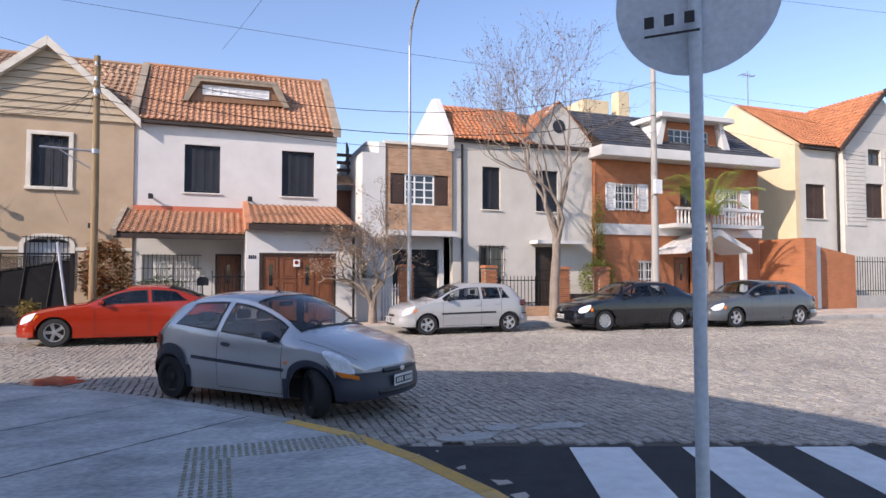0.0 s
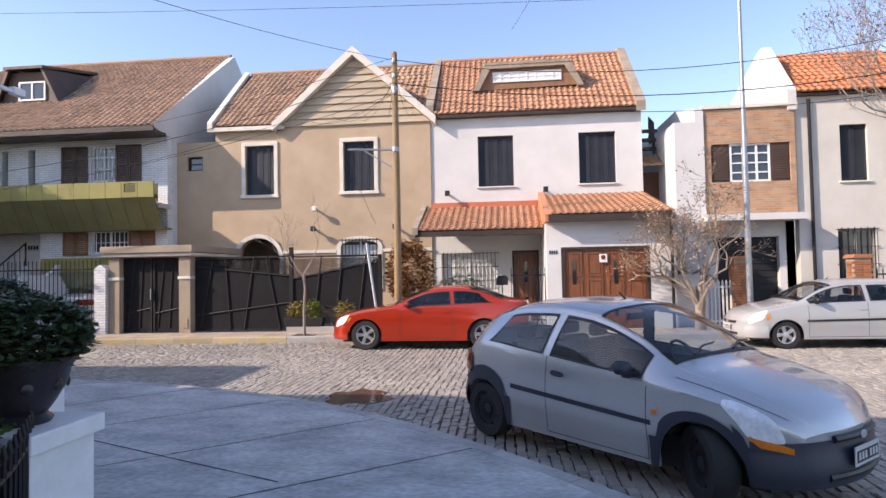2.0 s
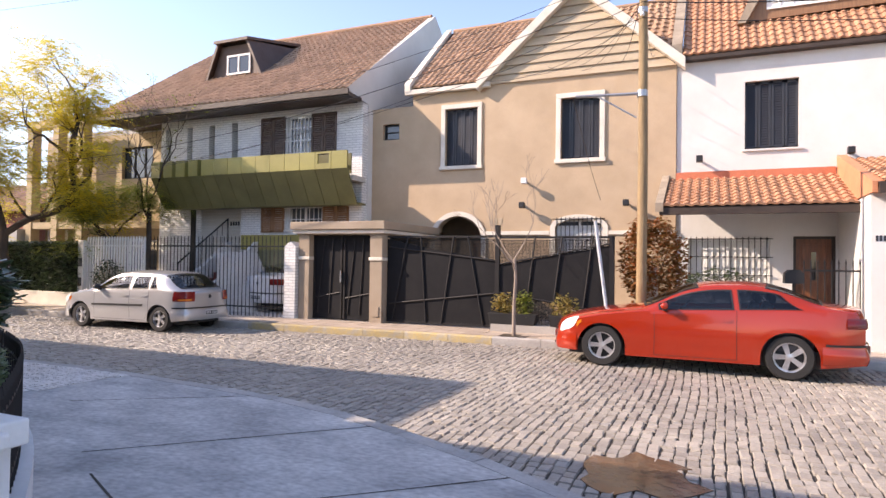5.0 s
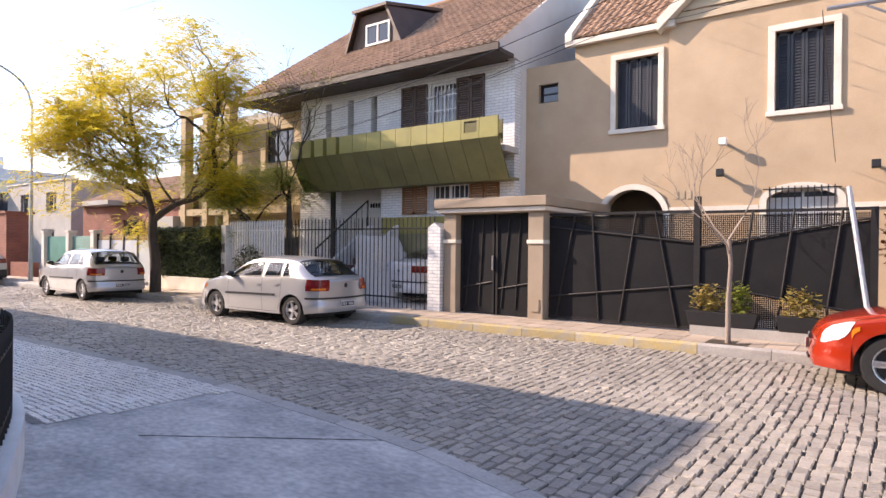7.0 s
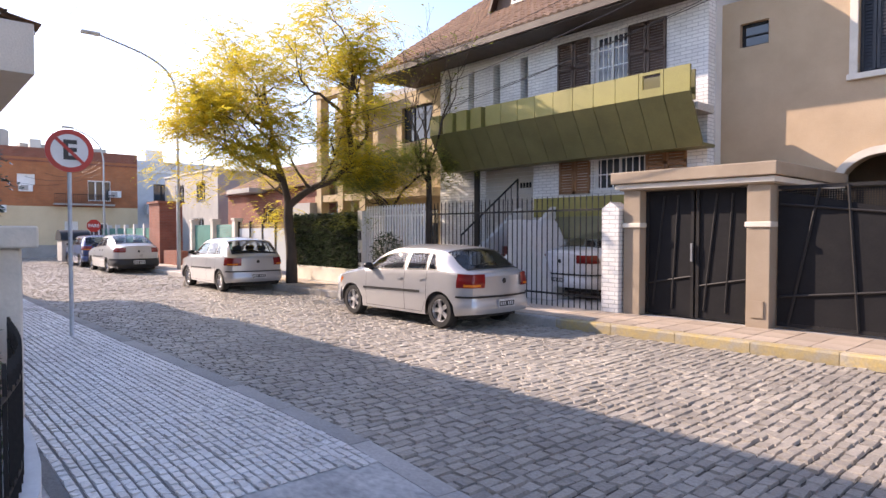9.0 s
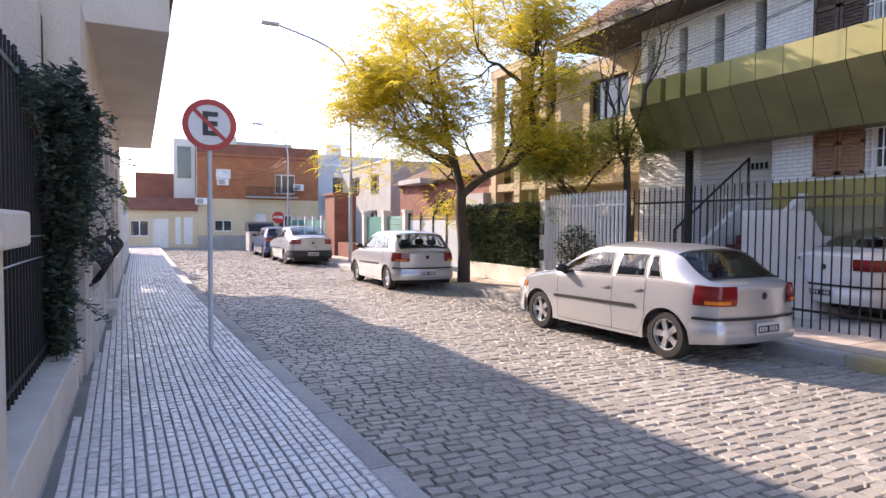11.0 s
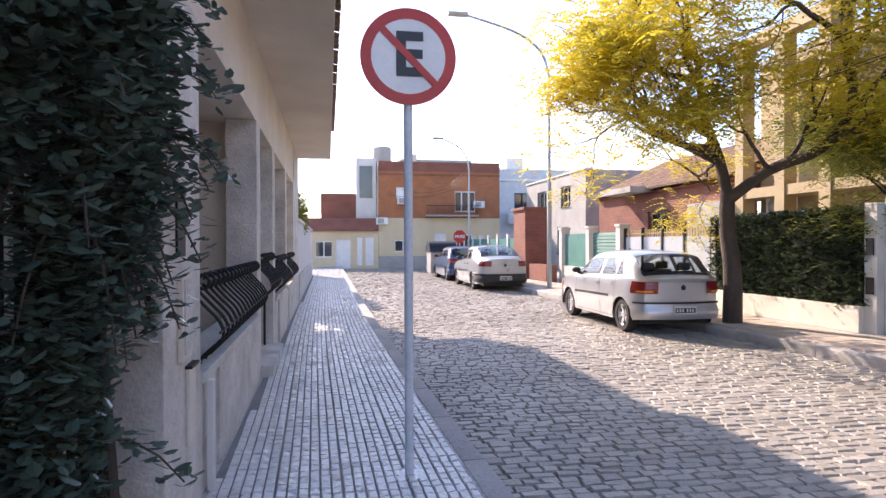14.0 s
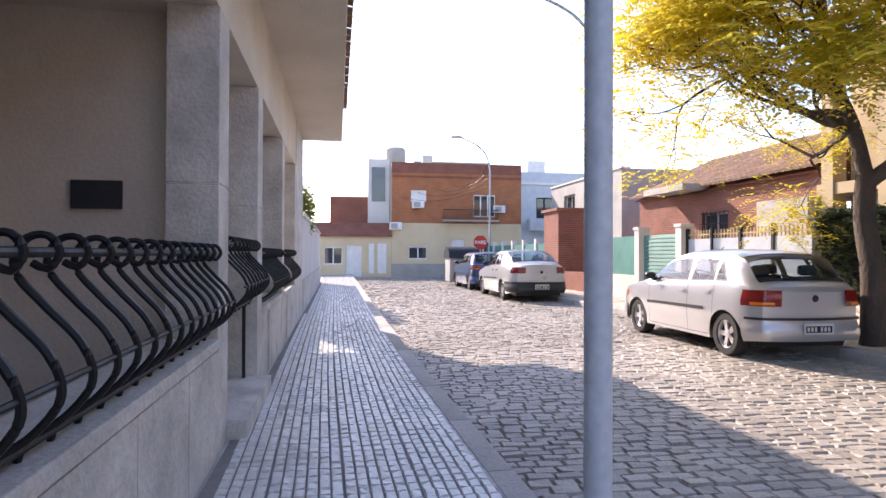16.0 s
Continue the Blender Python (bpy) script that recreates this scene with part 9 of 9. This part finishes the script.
# ---- setts ----
def fill_pieces(rects, jitter, seed, top, depth, inset, mat, keep, parent, name, label_stuff, one_mat, sizes):
    """Stones as frustums: those that keep() picks become objects of their own, the rest one joined part."""
    rng = random.Random(seed)
    V, F = [], []
    own = 0
    meshes = []
    for k in range(6):
        hx, hy = sizes[0] / 2, sizes[1] / 2
        r2 = random.Random(seed + k)
        vs = [(sx * (hx - 0.004), sy * (hy - 0.004), -depth) for sx, sy in ((-1, -1), (1, -1), (1, 1), (-1, 1))]
        vs += [(sx * (hx - inset * r2.uniform(0.6, 1.5)), sy * (hy - inset * r2.uniform(0.6, 1.5)), r2.uniform(-0.006, 0.003)) for sx, sy in ((-1, -1), (1, -1), (1, 1), (-1, 1))]
        meshes.append(mesh_of(name, G().add(vs, [(4, 5, 6, 7), (0, 1, 5, 4), (1, 2, 6, 5), (2, 3, 7, 6), (3, 0, 4, 7)]), one_mat))
    for (x, y, wx, wy, rot) in rects:
        dz = rng.uniform(-jitter, jitter)
        if own < 300 and keep(x, y):
            ob = new(name, rng.choice(meshes))
            ob.parent = parent
            ob.location = (x, y, top + dz)
            ob.scale = (wx / sizes[0], wy / sizes[1], 1)
            own += 1
            continue
        n = len(V)
        hx, hy = wx / 2, wy / 2
        for sx, sy in ((-1, -1), (1, -1), (1, 1), (-1, 1)):
            V.append((x + sx * (hx - 0.004), y + sy * (hy - 0.004), top - depth))
        for sx, sy in ((-1, -1), (1, -1), (1, 1), (-1, 1)):
            V.append((x + sx * (hx - inset * rng.uniform(0.6, 1.5)), y + sy * (hy - inset * rng.uniform(0.6, 1.5)), top + dz + rng.uniform(-0.006, 0.006)))
        F += [(n + 4, n + 5, n + 6, n + 7), (n, n + 1, n + 5, n + 4), (n + 1, n + 2, n + 6, n + 5), (n + 2, n + 3, n + 7, n + 6), (n + 3, n, n + 4, n + 7)]
    g = G()
    g.v, g.f = V, F
    ob = part(name + "_field", g, mat, parent, label_stuff)
    tagged(ob, kind="stuff")
    return ob


road = single("road", G().add([(-90, 3, -0.02), (60, 3, -0.02), (60, 19.5, -0.02), (-90, 19.5, -0.02)], [(0, 1, 2, 3)]).add([(0, -40, -0.02), (60, -40, -0.02), (60, 3, -0.02), (0, 3, -0.02)], [(0, 1, 2, 3)]), ground_dark, "grey granite sett road with dark joints", "road", kind="structure")


def inside_road(x, y):
    yn = y_of(near_line, x) if x < 1.65 else -50
    yf = y_of(far_line, x)
    return (yn is None or y > yn + 0.03) and y < yf - 0.03


rng = random.Random(9)
rects = []
x = -52.0
while x < 32:
    w = rng.uniform(0.095, 0.118)
    y = max(-1.0, 6.74 - 0.354 * (x - 1.2)) + rng.uniform(0, 0.2) if x > 1.2 else 6.62 + rng.uniform(0, 0.2)
    bow = 0.05 * math.sin(x * 0.7)
    while y < 19.0:
        l = rng.uniform(0.12, 0.19)
        xx = x + w / 2 + 0.03 * math.sin(y * 0.9 + bow * 2) + rng.uniform(-0.01, 0.01)
        if inside_road(xx, y + l / 2):
            rects.append((xx, y + l / 2, w * rng.uniform(0.9, 1.04), l, 0))
        y += l
    x += w
# the strip between the corner kerb and the crossing
x = 0.8
while x < 2.0:
    y = 4.2 + rng.uniform(0, 0.1)
    while y < 6.6:
        l = rng.uniform(0.15, 0.2)
        if inside_road(x, y) and x < 1.62 + 0.18 * (6.6 - y) / 2:
            rects.append((x, y + l / 2, 0.15, l, 0))
        y += l
    x += 0.155
fill_pieces(rects, 0.006, 3, 0.0, 0.022, 0.0115, cobble_mat, lambda x, y: -4.6 < x < -1.2 and y < y_of(near_line, x) + 2.2, road, "sett", "worn granite setts in courses across the street", cobble_one, (0.12, 0.18))
part("crossing", G().prism([(1.2, 6.68), (-0.6, 2.08), (16.4, -3.94), (18.2, 0.66)], -0.03, 0.004, "z"), asphalt, road, "strip of fresh dark asphalt under a zebra crossing")
for i in range(9):
    px, py = 2.76 + 1.035 * i, 6.07 - 0.36 * i
    part("zebra_stripe", G().prism([(px, py), (px + 0.55, py - 0.19), (px + 0.55 - 1.1, py - 0.19 - 2.8), (px - 1.1, py - 2.8)], 0.003, 0.009, "z"), zebra_white, road, "worn white painted crossing stripe")
for (cx, cy, r, s) in ((2.0, 6.75, 0.36, 1), (3.1, 6.85, 0.3, 2), (2.5, 7.0, 0.2, 3)):
    rr = random.Random(s)
    part("cement_patch", G().prism([(cx + r * (1 + rr.uniform(-0.3, 0.3)) * math.cos(2 * math.pi * k / 14), cy + 0.14 * (1 + rr.uniform(-0.4, 0.4)) * math.sin(2 * math.pi * k / 14)) for k in range(14)], 0.0, 0.012, "z"), concrete, road, "pale cement patch on the setts")
# hollow with a puddle of rusty mud
rr = random.Random(8)
mud = M("wet rusty mud", (0.09, 0.075, 0.06), (0.16, 0.075, 0.04), scale=2.2, rough=0.1, bump=0.1, bscale=12)
part("puddle", G().prism([(-2.95 + 0.52 * (1 + rr.uniform(-0.38, 0.22)) * math.cos(2 * math.pi * k / 22), 12.0 + 0.55 * (1 + rr.uniform(-0.38, 0.22)) * math.sin(2 * math.pi * k / 22)) for k in range(22)], -0.02, 0.007, "z"), mud, road, "shallow muddy puddle with rust-coloured silt")

# ---- near pavement: small grooved tiles, then smooth concrete with saw cuts ----
rects = []
x = -46.0
row = 0
while x < -7.6:
    y0 = 10.99 if x < -16 else 10.95
    yk = y_of(near_line, x) - 0.18
    y, c = yk, 0
    while y - 0.064 > y0:
        gap = 0.006 if c % 6 == 5 else 0.0
        rects.append((x + 0.0475, y - 0.031, 0.0935 - (0.006 if row % 4 == 3 else 0), 0.0605, 0))
        y -= 0.0625 + gap
        c += 1
    x += 0.095
    row += 1
def on_tiles(x, y):
    # the slab area ends on a slant towards the corner
    return x < -9.25 - (12.7 - y) * 0.1
rects = [r for r in rects if on_tiles(r[0], r[1])]
tile_near = M("grey grooved tile", (0.73, 0.71, 0.68), (0.58, 0.56, 0.535), scale=0.8, rough=0.3, bump=0.3, bscale=60, vary=0.08)
g = G()
bed = [-46 + 0.5 * k for k in range(74)]
for xa, xb in zip(bed, bed[1:]):
    g.add([(xa, 10.93 if xa > -16 else 10.97, WALK + 0.004), (xb, 10.93 if xa > -16 else 10.97, WALK + 0.004), (xb, y_of(near_line, xb) - 0.183, WALK + 0.004), (xa, y_of(near_line, xa) - 0.183, WALK + 0.004)], [(0, 1, 2, 3)])
part("tile_bed", g, joint_dark, near_pavement)
fill_pieces(rects, 0.0012, 4, WALK + 0.014, 0.009, 0.0075, tile_walk, lambda x, y: -12.6 < x < -10.9 and y > 11.3, near_pavement, "paving_tile", "small grey ridged paving tiles in rows", tile_near, (0.0935, 0.0605))
# cracks and joints
JOINTS = (((-8.6, 11.3), (-7.0, 12.4)), ((-6.9, 10.2), (-5.2, 11.9)), ((-5.6, 9.4), (-3.6, 11.2)), ((-4.3, 8.4), (-2.2, 10.2)), ((-3.4, 7.3), (-1.1, 9.1)), ((-2.6, 5.9), (-0.1, 7.9)), ((-6.4, 9.9), (-2.6, 8.1)))
for (a, b) in JOINTS:
    rr = random.Random(int(a[0] * 10))
    pts = [Vector((a[0] + (b[0] - a[0]) * k / 14, a[1] + (b[1] - a[1]) * k / 14)) for k in range(15)]
    g = G()
    for p, q in zip(pts, pts[1:]):
        d = (q - p).normalized()
        n = Vector((-d.y, d.x)) * rr.uniform(0.006, 0.012)
        g.add([(p.x + n.x, p.y + n.y, WALK + 0.002), (q.x + n.x, q.y + n.y, WALK + 0.002), (q.x - n.x, q.y - n.y, WALK + 0.002), (p.x - n.x, p.y - n.y, WALK + 0.002)], [(3, 2, 1, 0)])
    part("joint", g, ground_dark, near_pavement)
# tactile strip near the crossing
rects = []
for i in range(26):
    for j in range(6):
        rects.append((-0.68 + 0.06 * i, 6.38 + 0.07 * j, 0.045, 0.045, 0))
for i in range(6):
    for j in range(66):
        rects.append((-0.68 + 0.065 * i, 1.75 + 0.07 * j, 0.045, 0.045, 0))
fill_pieces(rects, 0.0005, 6, WALK + 0.009, 0.009, 0.012, M("worn tactile paving", (0.33, 0.3, 0.22), (0.24, 0.22, 0.16), scale=2, rough=0.8), lambda x, y: False, near_pavement, "tactile_stud", "rows of raised studs of a tactile strip", tile_near, (0.05, 0.05))

# ---- far pavement slabs ----
rects = []
x = -34.0
while x < 32:
    yk = y_of(far_line, x + 0.2) + 0.18
    y = yk
    lim = 20.15 if -20 < x < -4.4 else 19.75 if x < -20 else 20.4
    while y + 0.4 < lim:
        rects.append((x + 0.2, y + 0.2, 0.394, 0.394, 0))
        y += 0.4
    x += 0.4
far_tile_one = M("pinkish slab", (0.46, 0.37, 0.29), (0.37, 0.3, 0.235), scale=0.9, rough=0.75, bump=0.3, bscale=60, vary=0.15)
fill_pieces(rects, 0.002, 5, WALK + 0.012, 0.012, 0.004, tile_far, lambda x, y: -13 < x < -4.5, far_pavement, "paving_slab", "pinkish worn pavement slabs", far_tile_one, (0.394, 0.394))

# ---- porch roof tiles, one by one ----
def porch_tiles(parent, x0, x1, ye, ze, yr, zr, w=0.2, rows=9):
    sl = Vector((0, yr - ye, zr - ze))
    course = sl.length / rows
    ang = math.atan2(sl.z, sl.y)
    n = round((x1 - x0) / w)
    w = (x1 - x0) / n
    g = G().tiles((0, 0, 0), (w, 0, 0), (0, course * 1.0, 0), (w, course * 1.0, 0), w=w, course=course)
    me = mesh_of("roof_tile", g, tile_one)
    for r in range(rows):
        for i in range(n):
            ob = new("roof_tile", me)
            ob.parent = parent
            f = r / rows
            ob.matrix_basis = pose(x0 + w * i, ye + sl.y * f, ze + sl.z * f, math.degrees(ang), 0, 0)


porch_tiles(porch, -3.34, 0.22, 20.93, 2.92, FY - 0.03, 3.76)
porch_tiles(porch, 0.36, 3.5, 19.7, 3.19, FY - 0.06, 4.08, rows=13)
